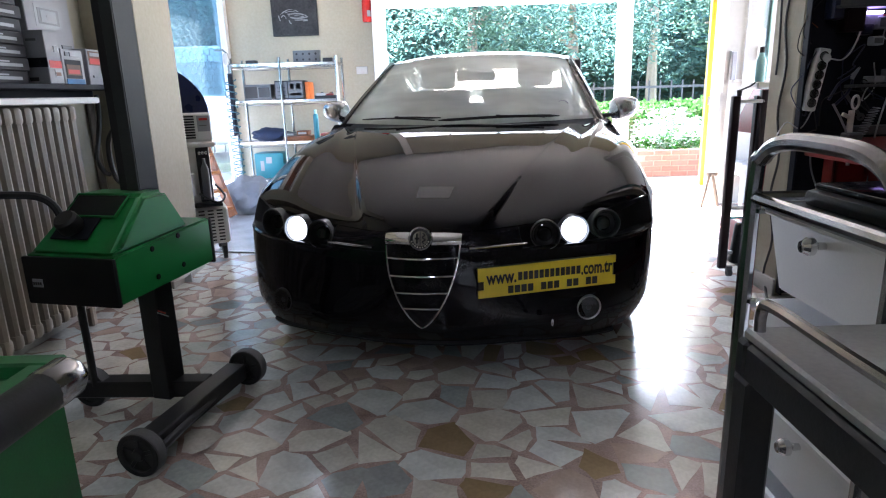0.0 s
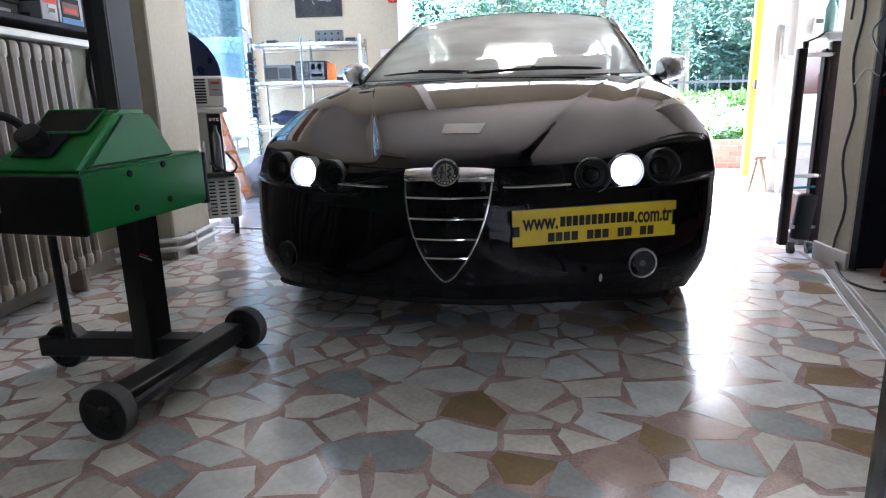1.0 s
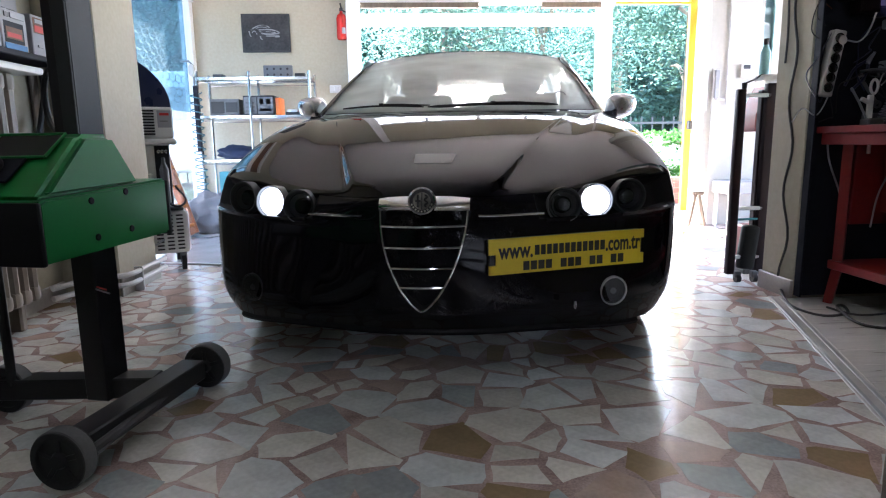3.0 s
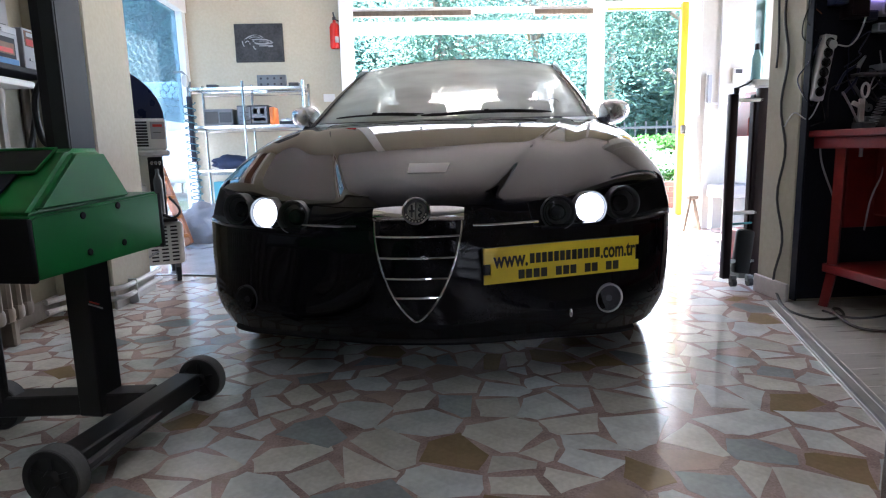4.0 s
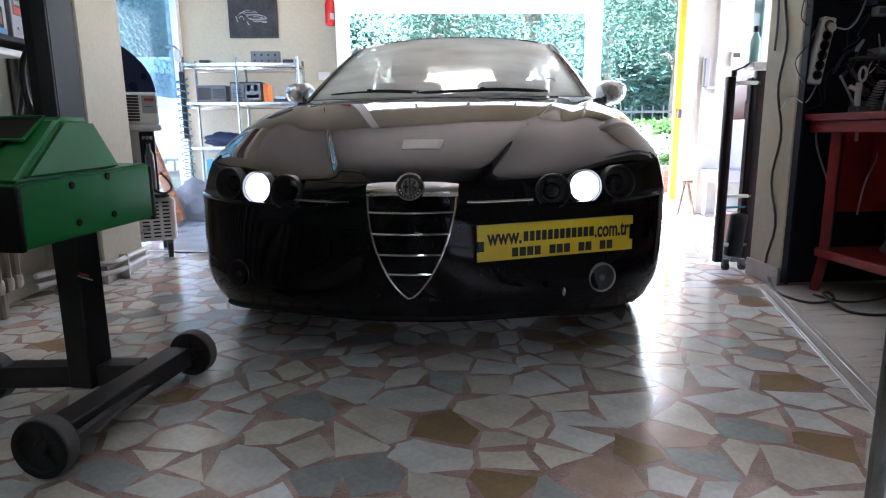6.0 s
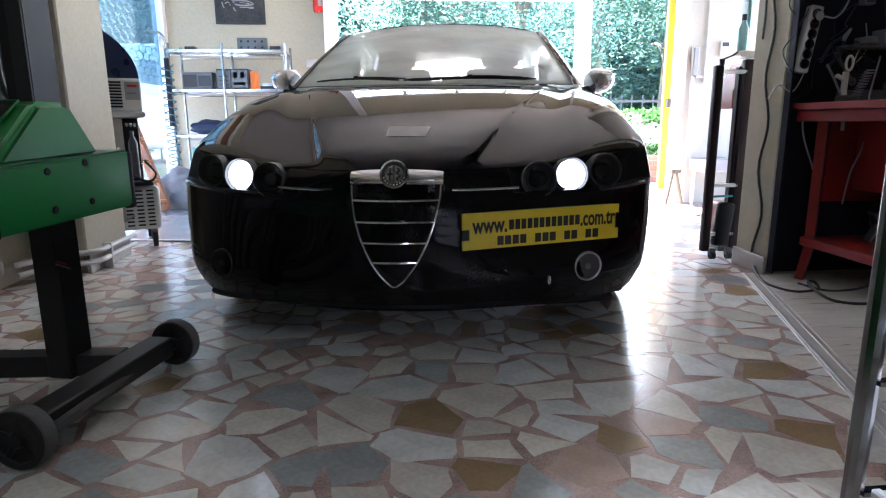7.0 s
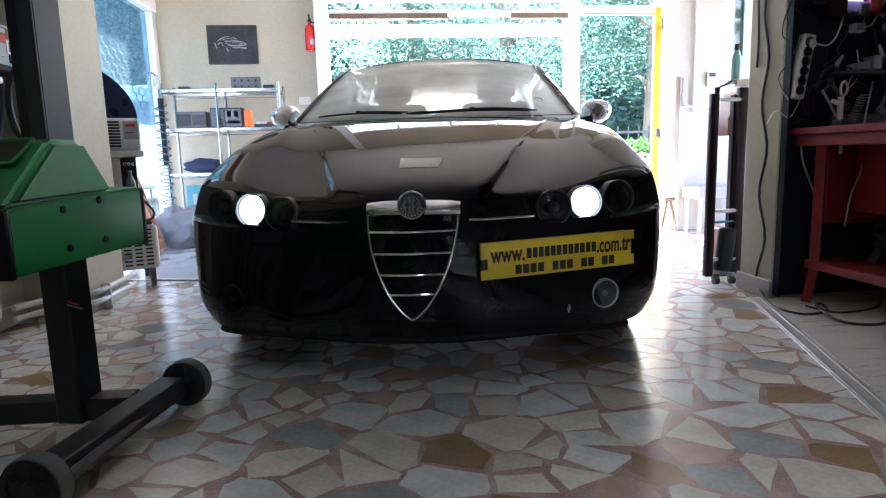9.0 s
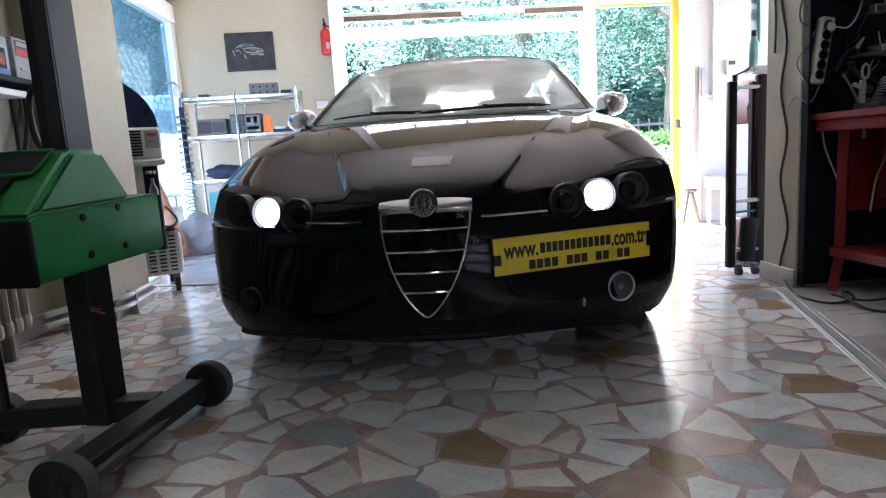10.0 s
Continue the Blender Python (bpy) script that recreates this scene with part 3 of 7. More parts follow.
def panel(s0, s1, u0, u1, ns=8, nu=8, lip=0.02, sunk=0.0):
    """A body panel cut from the net, with its edges turned in; sunk: how deep it lies behind the skin, away from its ends."""
    S, U = span(s0, s1, max(2, round((s1 - s0) * ns))), span(u0, u1, max(2, round((u1 - u0) * nu)))
    bm = bmesh.new()
    g = []
    for j, s in enumerate(S):
        g.append([bm.verts.new(net_at(s, u) - net_norm(s, u) * sunk * min(1, (abs(u) - min(abs(u0), abs(u1))) / 0.4, (max(abs(u0), abs(u1)) - abs(u)) / 0.7, (s - s0) * 7, (s1 - s) * 7) if sunk else net_at(s, u)) for u in U])
    for j in range(len(S) - 1):
        for i in range(len(U) - 1):
            bm.faces.new((g[j][i], g[j][i + 1], g[j + 1][i + 1], g[j + 1][i]))
    if lip:
        ring = [(S[0], u) for u in U] + [(s, U[-1]) for s in S[1:]] + [(S[-1], u) for u in U[::-1][1:]] + [(s, U[0]) for s in S[::-1][1:-1]]
        edge = g[0] + [r[-1] for r in g[1:]] + g[-1][::-1][1:] + [r[0] for r in g[::-1][1:-1]]
        inner = [bm.verts.new(v.co - net_norm(*su) * lip) for v, su in zip(edge, ring)]
        n = len(edge)
        for k in range(n):
            bm.faces.new((edge[k], edge[(k + 1) % n], inner[(k + 1) % n], inner[k]))
    return bm


car = thing("car", "black saloon car parked nose-on, one lamp lit in each headlight", "car", pose(-0.115, 2.19, 0, 0, 0, -8.9))
part("bumper", panel(0, 4.0, -8, 8), PAINT, car, "black front bumper")
part("hood", panel(5.03, 9, -6.95, 6.95), PAINT, car, "black bonnet with two long creases")
for sg in (-1, 1):
    a, b = (7.0, 8.0) if sg > 0 else (-8.0, -7.0)
    part("fender", panel(4.03, 9, a, b), PAINT, car)
# band between bumper and bonnet beside the grille, and the headlight housings behind the lamps
part("nose_band", panel(4.02, 5.0, -3.44, 3.44), PAINT, car)


def axis(p, n, roll=0):
    u, v = frame_of(n)
    return Matrix(((u.x, v.x, n.x, p.x), (u.y, v.y, n.y, p.y), (u.z, v.z, n.z, p.z), (0, 0, 0, 1)))


def front_point(x, z):
    """The point of the front at a place across and a height, by bisection over the net."""
    s, u = 4.5, 4.0
    for _ in range(40):
        p = net_at(s, u)
        s = min(max(s + (z - p.z) * 4, 0), 8.9)
        u = min(max(u + (abs(x) - p.x) * 3, 0), 7.9)
    p = net_at(s, u)
    return Vector((math.copysign(p.x, x), p.y, p.z))


LAMPS = {-1: [(0.647, 0.573, 0.056, False), (0.516, 0.566, 0.053, True), (0.405, 0.557, 0.054, False)],
         1: [(0.65, 0.573, 0.056, False), (0.533, 0.566, 0.053, True), (0.433, 0.557, 0.054, False)]}
for sg in (-1, 1):
    u0, u1 = (3.45, 6.97) if sg > 0 else (-6.97, -3.45)
    hl = part("headlight", panel(4.02, 5.0, u0, u1, 14, 8, 0.03, 0.045), DEADBLACK, car, "headlight unit with three round lamps")
    for x, z, r, lit in LAMPS[sg]:
        n = Vector((sg * (0.12 if x < 0.5 else 0.2 if x < 0.6 else 0.3), -1, 0.1)).normalized()
        m = axis(front_point(sg * x, z) + n * (0.014 if lit else 0.005), n)
        part("ring", lathe(bmesh.new(), [(r, -0.05), (r, 0.006), (r * 0.985, 0.009), (r * 0.95, 0.008), (r * 0.93, -0.01), (r * 0.88, -0.05)], 32, m),
             DGREY, hl, "thin grey lamp ring")
        part("reflector", lathe(bmesh.new(), [(r * 0.87, -0.004), (r * 0.7, -0.03), (r * 0.5, -0.042), (0, -0.046)], 28, m), DGREY if not lit else CHROME, hl)
        if lit:
            part("bulb_lens", lathe(bmesh.new(), [(r * 0.86, -0.012), (r * 0.8, 0.0), (r * 0.6, 0.008), (r * 0.3, 0.012), (0, 0.013)], 28, m), LAMPON, hl, "lit white projector lens")
            if sg > 0:
                # the beam that falls on the drawer trolley
                beam = bpy.data.lights.new("headlamp_beam", "SPOT")
                beam.energy, beam.color, beam.shadow_soft_size = BEAM_W, (0.86, 0.93, 1.0), 0.04
                beam.spot_size, beam.spot_blend = math.radians(56), 0.6
                lamp = new("headlamp_beam", beam)
                at = car.matrix_world @ (m @ Vector((0, 0, 0.05)))
                lamp.matrix_world = look(at, at + Vector((0.12, -1, -0.2)))
        else:
            part("bulb_lens", lathe(bmesh.new(), [(r * 0.5, -0.035), (r * 0.48, -0.018), (r * 0.35, -0.008), (0, -0.003)], 24, m), GLOSSBLACK, hl, "unlit lamp lens")
            for q in (0.74,):
                arcp = [m @ Vector((r * q * math.cos(a), r * q * math.sin(a), -0.006)) for a in [k * 2 * math.pi / 24 for k in range(25)]]
                part("bezel", tube(bmesh.new(), arcp, 0.0014, 5, False), CHROME, hl)
            c = part("cover", lathe(bmesh.new(), [(r * 0.88, 0.002), (r * 0.7, 0.008), (r * 0.35, 0.012), (0, 0.013)], 28, m), LENS, hl)
            c.visible_shadow = False
    lipc = [sg * u for u in span(3.6, 6.6, 24)]
    sill_ = bmesh.new()
    ga = [sill_.verts.new(net_at(4.03, u) + net_norm(4.03, u) * 0.001) for u in lipc]
    gb_ = [sill_.verts.new(net_at(3.93, u) + net_norm(3.93, u) * (0.003 + 0.012 * math.sin(math.pi * k / 24))) for k, u in enumerate(lipc)]
    gc_ = [sill_.verts.new(net_at(3.8, u) + net_norm(3.8, u) * 0.001) for u in lipc]
    for k in range(24):
        sill_.faces.new((ga[k], ga[k + 1], gb_[k + 1], gb_[k]))
        sill_.faces.new((gb_[k], gb_[k + 1], gc_[k + 1], gc_[k]))
    part("lamp_sill", sill_, GLOSSBLACK, hl)
    # thin bright trim from the grille to the headlight
    pts = []
    for k in range(9):
        u = 1.75 + (3.55 - 1.75) * k / 8
        q = net_at(4.22, sg * u)
        pts.append(q + net_norm(4.22, sg * u) * 0.003)
    part("trim", tube(bmesh.new(), pts, 0.0042, 8), CHROME, car, "thin chrome trim line")
    # fog lamp
    fp = front_point(sg * 0.592, 0.282)
    n = Vector((sg * 0.35, -1, -0.02)).normalized()
    m = axis(fp, n)
    # Left lamp gets darker ring, reflector and bulb: that side's shade is painted.
    fog = part("fog_lamp", lathe(bmesh.new(), [(0.047, -0.03), (0.047, 0.006), (0.045, 0.009), (0.042, 0.008), (0.041, -0.02)], 32, m), ALU if sg > 0 else BLACK, car, "round front fog lamp")
    part("reflector", lathe(bmesh.new(), [(0.041, 0.004), (0.034, 0.002), (0.02, 0.0045), (0.012, 0.002), (0, 0.002)], 24, m), DGREY if sg > 0 else BLACK, fog)
    part("bulb", lathe(bmesh.new(), [(0.01, 0.002), (0.01, 0.006), (0, 0.0075)], 12, m), GREYPL if sg > 0 else DGREY, fog)
    c = part("lens", lathe(bmesh.new(), [(0.042, 0.006), (0.03, 0.011), (0, 0.014)], 24, m), LENS, fog)
    c.visible_shadow = False

# grille: a shield with chrome edge and four bars
def shield(z):
    """Half width of the grille at height z."""
    t = (z - 0.258) / (0.556 - 0.258)
    return 0.0 if t <= 0 else 0.128 * (1 - (1 - t) ** 1.75) ** 0.72


def nose_y(x, z):
    s = np.interp(z, [0.19, 0.25, 0.37, 0.465, 0.535, 0.6], [0, 1, 2, 3, 4, 5])
    return net_at(float(s), x / 0.1).y if abs(x) < 0.1 else net_at(float(s), math.copysign(1 + (abs(x) - 0.1) / 0.1, x)).y


def nose_x(z):
    """The grille sits a little off the middle, more so at its top."""
    return 0.007 + 0.009 * (z - 0.258) / 0.3


zs = [0.259 + 0.297 * (k / 16) ** 1.6 for k in range(17)]
edge = [(nose_x(z) - shield(z), z) for z in zs[::-1]] + [(nose_x(z) + shield(z), z) for z in zs[1:]]
grille = bmesh.new()
lo = [grille.verts.new((x, nose_y(x, z) - 0.004, z)) for x, z in edge]
grille.faces.new(lo)
gr = part("grille", grille, DEADBLACK, car, "shield-shaped black grille with chrome bars", smooth=False)
part("surround", tube(bmesh.new(), [(x, nose_y(x, z) - 0.009, z) for x, z in edge], 0.0038, 8), CHROME, gr)
for z in (0.513, 0.452, 0.392, 0.334):
    w = shield(z) - 0.002
    bm = tube(bmesh.new(), [(x, nose_y(x, z) - 0.009, z) for x in [nose_x(z) + q for q in span(-w, w, 12)]], 0.004, 8)
    part("bar", bm, CHROME, gr)
part("chrome_bar", sheet(lambda u, v: Vector((0.016 + 0.134 * u, nose_y(0.134 * u, 0.557 + 0.04 * v) - 0.004 - 0.02 * math.sin(math.pi * (0.12 + 0.88 * v)) * (1 - 0.6 * abs(u) ** 4), 0.557 + 0.042 * v - 0.008 * abs(u) ** 3 * v)), span(-1, 1, 24), span(0, 1, 10)), CHROME, gr, "wide chrome bar over the grille")
bm_ = axis(Vector((0.018, -0.014, 0.589)), Vector((0, -1, 0.25)).normalized())
badge = part("badge", lathe(bmesh.new(), [(0.04, -0.02), (0.04, 0.004), (0.0375, 0.0075), (0.034, 0.005), (0.034, 0.002), (0, 0.002)], 36, bm_), DARKCHROME, car, "round chrome badge")
part("disc", lathe(bmesh.new(), [(0.034, 0.002), (0.034, 0.0046), (0.0255, 0.0046), (0.0255, 0.002)], 36, bm_), INK, badge, "dark enamel ring")
for k in range(9):
    a = radians(20 + 140 * k / 8)
    part("mark", moved(box(-0.0022, 0.0022, -0.0026, 0.0026, 0.0046, 0.0052), bm_ @ pose(0.0298 * math.cos(a), 0.0298 * math.sin(a), 0, 0, 0, math.degrees(a))), CHROME, badge)
part("emblem", moved(bx(bx(bmesh.new(), 0.0035, 0.0185, -0.0028, 0.0028, 0.002, 0.0046), 0.0085, 0.0138, -0.017, 0.017, 0.002, 0.0049), bm_), INK, badge, "dark upright cross")
part("divider", moved(box(-0.001, 0.001, -0.0245, 0.0245, 0.002, 0.0044), bm_), INK, badge)
part("emblem", moved(tube(bmesh.new(), arc([(-0.008, -0.018, 0.004), (-0.015, -0.012, 0.004), (-0.007, -0.004, 0.004), (-0.016, 0.004, 0.004), (-0.008, 0.011, 0.004), (-0.013, 0.017, 0.004)], 5), [0.0014] + [0.0024] * 24 + [0.0018], 6), bm_), INK, badge, "dark wavy band")

# yellow plate with its bars of lettering
pm = pose(0.443, 0.138, 0.419, 90, 0, 22.5) @ pose(0, 0, 0, 0, 0, 0.6)
plate = part("plate", moved(prism(bmesh.new(), [(-0.26, -0.052), (0.26, -0.052), (0.26, -0.02), (0.248, -0.02), (0.248, 0.028), (0.26, 0.028), (0.26, 0.055), (-0.26, 0.055), (-0.26, 0.008), (-0.238, 0.008), (-0.238, -0.024), (-0.26, -0.024)], 0, 0.006), pm),
             PLATEY, car, "yellow plate with black lettering bars", smooth=False)
part("backing", moved(box(-0.258, 0.258, -0.05, 0.053, -0.03, -0.0005, 0.004), pm), BLACK, plate)


def letters(text, x, y, size, m, parent):
    cu = bpy.data.curves.new("lettering", "FONT")
    cu.body, cu.size, cu.extrude = text, size, 0.0006
    cu.offset = 0.0011
    cu.align_x, cu.align_y = "LEFT", "CENTER"
    tmp = bpy.data.objects.new("lettering", cu)
    scene.collection.objects.link(tmp)
    dg = bpy.context.evaluated_depsgraph_get()
    me = bpy.data.meshes.new_from_object(tmp.evaluated_get(dg))
    bpy.data.objects.remove(tmp)
    ob = new("lettering", me)
    me.materials.clear()
    me.materials.append(INK)
    ob.matrix_world = m @ Matrix.Translation((x, y, 0.0068))
    ob.parent = parent
    return ob


letters("www.", -0.229, 0.011, 0.046, pm @ Matrix.Diagonal((1.0, 1.45, 1, 1)), plate)
letters(".com.tr", 0.124 / 0.9, 0.011, 0.046, pm @ Matrix.Diagonal((0.9, 1.45, 1, 1)), plate)
for y, x0, x1, hgt, gaps in ((0.015, -0.116, 0.124, 0.03, "............"), (-0.03, -0.1535, 0.1906, 0.027, ".... ... .. ..")):
    w = (x1 - x0) / len(gaps)
    for k, mark in enumerate(gaps):
        if mark == ".":
            part("lettering", moved(box(x0 + k * w + 0.002, x0 + (k + 1) * w - 0.003, y - hgt / 2, y + hgt / 2, 0.006, 0.0072), pm), INK, plate, smooth=False)

# tow hook cover and lip
part("tow_hook", moved(lathe(bmesh.new(), [(0.008, 0), (0.008, 0.02), (0, 0.024)], 10), pose(0.46, 0.092, 0.27, 90, 0, 0) @ Matrix.Diagonal((0.6, 1.6, 1, 1))), CHROME, car)
part("splitter", tube(bmesh.new(), [net_at(0.02, u) + Vector((0, 0.012, -0.012)) for u in span(-5.7, 5.7, 46)], 0.012, 6), DEADBLACK, car)
part("undertray", box(-0.72, 0.72, 0.5, 4.2, 0.17, 0.24, 0.02), BLACK, car)
part("inner_front", box(-0.56, 0.56, 0.36, 1.1, 0.2, 0.53, 0.02), MATTBLACK, car)
# washer jets and bonnet detail
# Rectangle with a satin finish, set just above the bonnet.
satin_sheet = sheet(lambda u, a: net_at(a, u) + net_norm(a, u) * 0.0012, span(-0.3, 0.62, 10), span(6.26, 6.5, 3))
part("film_strip", satin_sheet, SATINBLACK, car, "faint satin rectangle on the bonnet")
for sg in (-1, 1):
    part("washer_jet", moved(box(-0.012, 0.012, -0.01, 0.012, 0, 0.008, 0.003), pose(sg * 0.36, 1.1, 0.858)), BLACK, car)

# glasshouse
def screen_at(u, v):
    """The windscreen: u across from -1 to 1, v from cowl to roof."""
    a = abs(u)
    b = Vector((0.70 * u, 1.235 + 0.24 * a ** 2.2, 0.897 + 0.012 * a))
    t = Vector((0.565 * u, 2.1 + 0.07 * a ** 2.2, 1.292 - 0.042 * a ** 2))
    p = b.lerp(t, v)
    p.z += 0.035 * v * (1 - v) * 2
    return p


ws = part("windscreen", sheet(screen_at, span(-1, 1, 24), span(0, 1, 12)), SCREEN, car, "windscreen with its pale reflection painted in as a milky veil")
ws.visible_shadow = False
frit = bmesh.new()
for us, vs in ((span(-1, 1, 24), (0.0, 0.03, 0.055)), (span(-1, 1, 24), (0.955, 0.98, 1.0)), (span(-1, -0.95, 2), span(0, 1, 12)), (span(0.95, 1, 2), span(0, 1, 12))):
    g = [[frit.verts.new(screen_at(u, v) + Vector((0, 0.004, -0.004))) for u in us] for v in vs]
    for j in range(len(vs) - 1):
        for i in range(len(us) - 1):
            frit.faces.new((g[j][i], g[j][i + 1], g[j + 1][i + 1], g[j + 1][i]))
part("screen_border", frit, BLACK, car)


def roof_at(u, v):
    """The roof: u across, v from screen top to the rear window."""
    y = 2.1 + 1.45 * v
    a = abs(u)
    z = np.interp(v, [0, 0.15, 0.35, 0.6, 0.85, 1], [1.296, 1.322, 1.335, 1.33, 1.305, 1.275]) - 0.046 * a ** 2.4
    w = np.interp(v, [0, 0.3, 0.7, 1], [0.585, 0.6, 0.59, 0.55])
    return Vector((w * u, y + 0.07 * a ** 2.2 * (1 - v), z))


part("roof", sheet(roof_at, span(-1, 1, 24), span(0, 1, 20)), PAINT, car, "black roof")
part("headliner", sheet(lambda u, v: roof_at(u * 0.97, 0.02 + v * 0.96) - Vector((0, 0, 0.03)), span(-1, 1, 10), span(0, 1, 8)), OFFWHITE, car, "pale headliner")
rear_w = part("rear_window", sheet(lambda u, v: Vector((u * (0.55 + 0.06 * v), 3.55 + 0.62 * v - 0.08 * u * u, 1.272 - 0.3 * v - 0.03 * u * u)), span(-1, 1, 10), span(0, 1, 6)), SCREEN, car)
rear_w.visible_shadow = False
part("boot", sheet(lambda u, v: Vector((u * (0.74 - 0.04 * v), 4.17 + 0.43 * v - 0.1 * u * u * v, 0.975 - 0.03 * v - 0.06 * abs(u) ** 3)), span(-1, 1, 12), span(0, 1, 6)), PAINT, car)
part("tail", sheet(lambda u, v: Vector((u * (0.7 + 0.16 * math.sin(v * 2.4)), 4.6 + 0.06 * math.sin(v * 3) - 0.28 * abs(u) ** 3, 0.94 - 0.74 * v)), span(-1, 1, 14), span(0, 1, 8)), PAINT, car)
for sg in (-1, 1):
    # pillars and side glass
    part("a_pillar", sheet(lambda u, v: screen_at(sg * 1.0, v) + Vector((sg * 0.05 * u, 0.035 * u, 0.006 - 0.02 * u * u)), span(-0.25, 1, 5), span(-0.02, 0.99, 12)), PAINT, car)
    part("side_window", sheet(lambda u, v: Vector((sg * (0.755 - 0.17 * v), 1.62 + 2.25 * u - (0.0 if u > 0.5 else -0.52 * v * (1 - u * 2)) - (0.42 * v * (u - 0.5) * 2 if u > 0.5 else 0), 0.9 + 0.37 * v)), span(0, 1, 16), span(0, 1, 6)), SCREEN, car).visible_shadow = False
    part("b_pillar", box(sg * 0.66 - 0.03, sg * 0.66 + 0.03, 2.72, 2.8, 0.88, 1.27, 0.01), BLACK, car)
    part("c_pillar", sheet(lambda u, v: Vector((sg * (0.76 - 0.2 * v), 3.75 + 0.5 * u - 0.35 * v, 0.9 + 0.37 * v)), span(0, 1, 3), span(0, 1, 5)), PAINT, car)
    # flank: sill to belt line, from the front wheel arch to the tail
    part("door", sheet(lambda u, v: Vector((sg * (0.86 + 0.05 * math.sin(v * 2.7) - (0.11 * max(0, v - 0.72) / 0.28)), 1.29 + 2.05 * u + 0.2 * v * (1 - u), 0.2 + 0.7 * v)), span(0, 1, 20), span(0, 1, 12)), PAINT, car)
    part("cowl_side", sheet(lambda u, v: Vector((sg * (0.888 - 0.1 * v), 1.47 + 0.22 * u, 0.69 + 0.165 * v)), span(0, 1, 4), span(0, 1, 4)), PAINT, car)
    part("rear_quarter", sheet(lambda u, v: Vector((sg * (0.88 - 0.06 * u - 0.1 * v * v), 3.34 + 1.06 * u, 0.66 + 0.25 * v)), span(0, 1, 10), span(0, 1, 6)), PAINT, car)
    # wheels
    for y in (0.96, 3.66):
        wm = pose(sg * 0.748, y, 0.315, 0, 90, 0)
        wh = part("wheel", lathe(bmesh.new(), [(0.2, -0.1), (0.29, -0.105), (0.312, -0.09), (0.315, 0), (0.312, 0.09), (0.29, 0.105), (0.2, 0.1)], 40, wm), RUBBER, car, "black tyre")
        rim = part("rim", lathe(bmesh.new(), [(0.2, -0.1), (0.21, 0), (0.2, 0.1), (0.19, 0.06), (0.05, 0.05), (0, 0.05)], 32, wm), SILVER, wh)
    part("arch_liner", lathe(bmesh.new(), [(0.345, -0.13), (0.345, 0.09)], 24, pose(sg * 0.7, 0.98, 0.33, 0, 90 * sg, 0)), BLACK, car)
    # door mirror
    mm = pose(sg * 0.9, 1.925, 0.957 - 0.009 * sg, 0, 0, sg * 12)
    shell = bmesh.new()
    bmesh.ops.create_icosphere(shell, subdivisions=4, radius=1)
    for v in shell.verts:
        x, y, z = (math.copysign(abs(c) ** 0.78, c) for c in v.co)
        out = x * sg
        y = y * 0.55 if y > 0.0 else y
        v.co = Vector((0.088 * x, 0.075 * y * (1 - 0.18 * out), 0.067 * z * (1 - 0.1 * out) + 0.012 * out - 0.012 * max(0, z) * out))
    mi = part("mirror", moved(shell, mm), SILVER, car, "silver door mirror shell")
    part("glass", moved(lathe(bmesh.new(), [(0.044, 0.0), (0.0, 0.001)], 24), mm @ pose(0, 0.041, 0, -90, 0, 0) @ Matrix.Diagonal((1.5, 0.95, 1, 1))), MIRROR, mi)
    part("stalk", tube(bmesh.new(), [(sg * 0.76, 1.9, 0.895), (sg * 0.81, 1.91, 0.905), (sg * 0.87, 1.92, 0.925)], [0.018, 0.013, 0.02], 10), BLACK, mi, "black mirror stalk")
# wipers
for x0, x1, wr in ((-0.57, -0.14, 0.005), (-0.12, 0.5, 0.008)):
    pts = []
    for k in range(13):
        x = x0 + (x1 - x0) * k / 12
        q = screen_at(x / 0.69, 0.03 + 0.02 * math.sin(math.pi * k / 12))
        pts.append(q + Vector((0, -0.014, 0.01)))
    wp = part("wiper", tube(bmesh.new(), pts, [0.003] + [wr] * 11 + [0.003], 6), BLACK, car, "black windscreen wiper")
    mid = pts[6]
    part("arm", tube(bmesh.new(), [mid + Vector((0, -0.008, 0.006)), mid + Vector((0.11, -0.012, 0.004)), mid + Vector((0.24, -0.01, -0.004))], [0.004, 0.005, 0.006], 6), BLACK, wp)
    part("joint", moved(box(-0.012, 0.012, -0.008, 0.008, -0.006, 0.006, 0.003), Matrix.Translation(mid + Vector((0, -0.012, 0.006)))), BLACK, wp)
part("cowl", sheet(lambda u, v: Vector((0.7 * u, 1.19 + 0.06 * v + 0.24 * abs(u) ** 2.2, 0.872 + 0.018 * v)), span(-1, 1, 20), span(0, 1, 2)), BLACK, car)
part("sticker", moved(lathe(bmesh.new(), [(0.026, 0), (0.026, 0.001), (0.021, 0.001), (0.021, 0)], 24), Matrix.Translation(screen_at(0.78, 0.2) + Vector((0, 0.004, -0.004))) @ pose(0, 0, 0, 62, 0, 8) @ Matrix.Diagonal((1.2, 0.8, 1, 1))), GREYPL, car, "round inspection sticker")
# cabin
part("dashboard", sheet(lambda u, v: Vector((0.7 * u, 1.3 + 0.2 * abs(u) ** 2 + 0.55 * v, 0.87 + 0.05 * math.sin(v * 3) - 0.12 * v * v)), span(-1, 1, 14), span(0, 1, 6)), DASH, car)
part("cabin_floor", box(-0.7, 0.7, 1.3, 4.1, 0.24, 0.4, 0.02), DASH, car)
part("firewall", box(-0.68, 0.68, 1.22, 1.34, 0.24, 0.86), DASH, car)
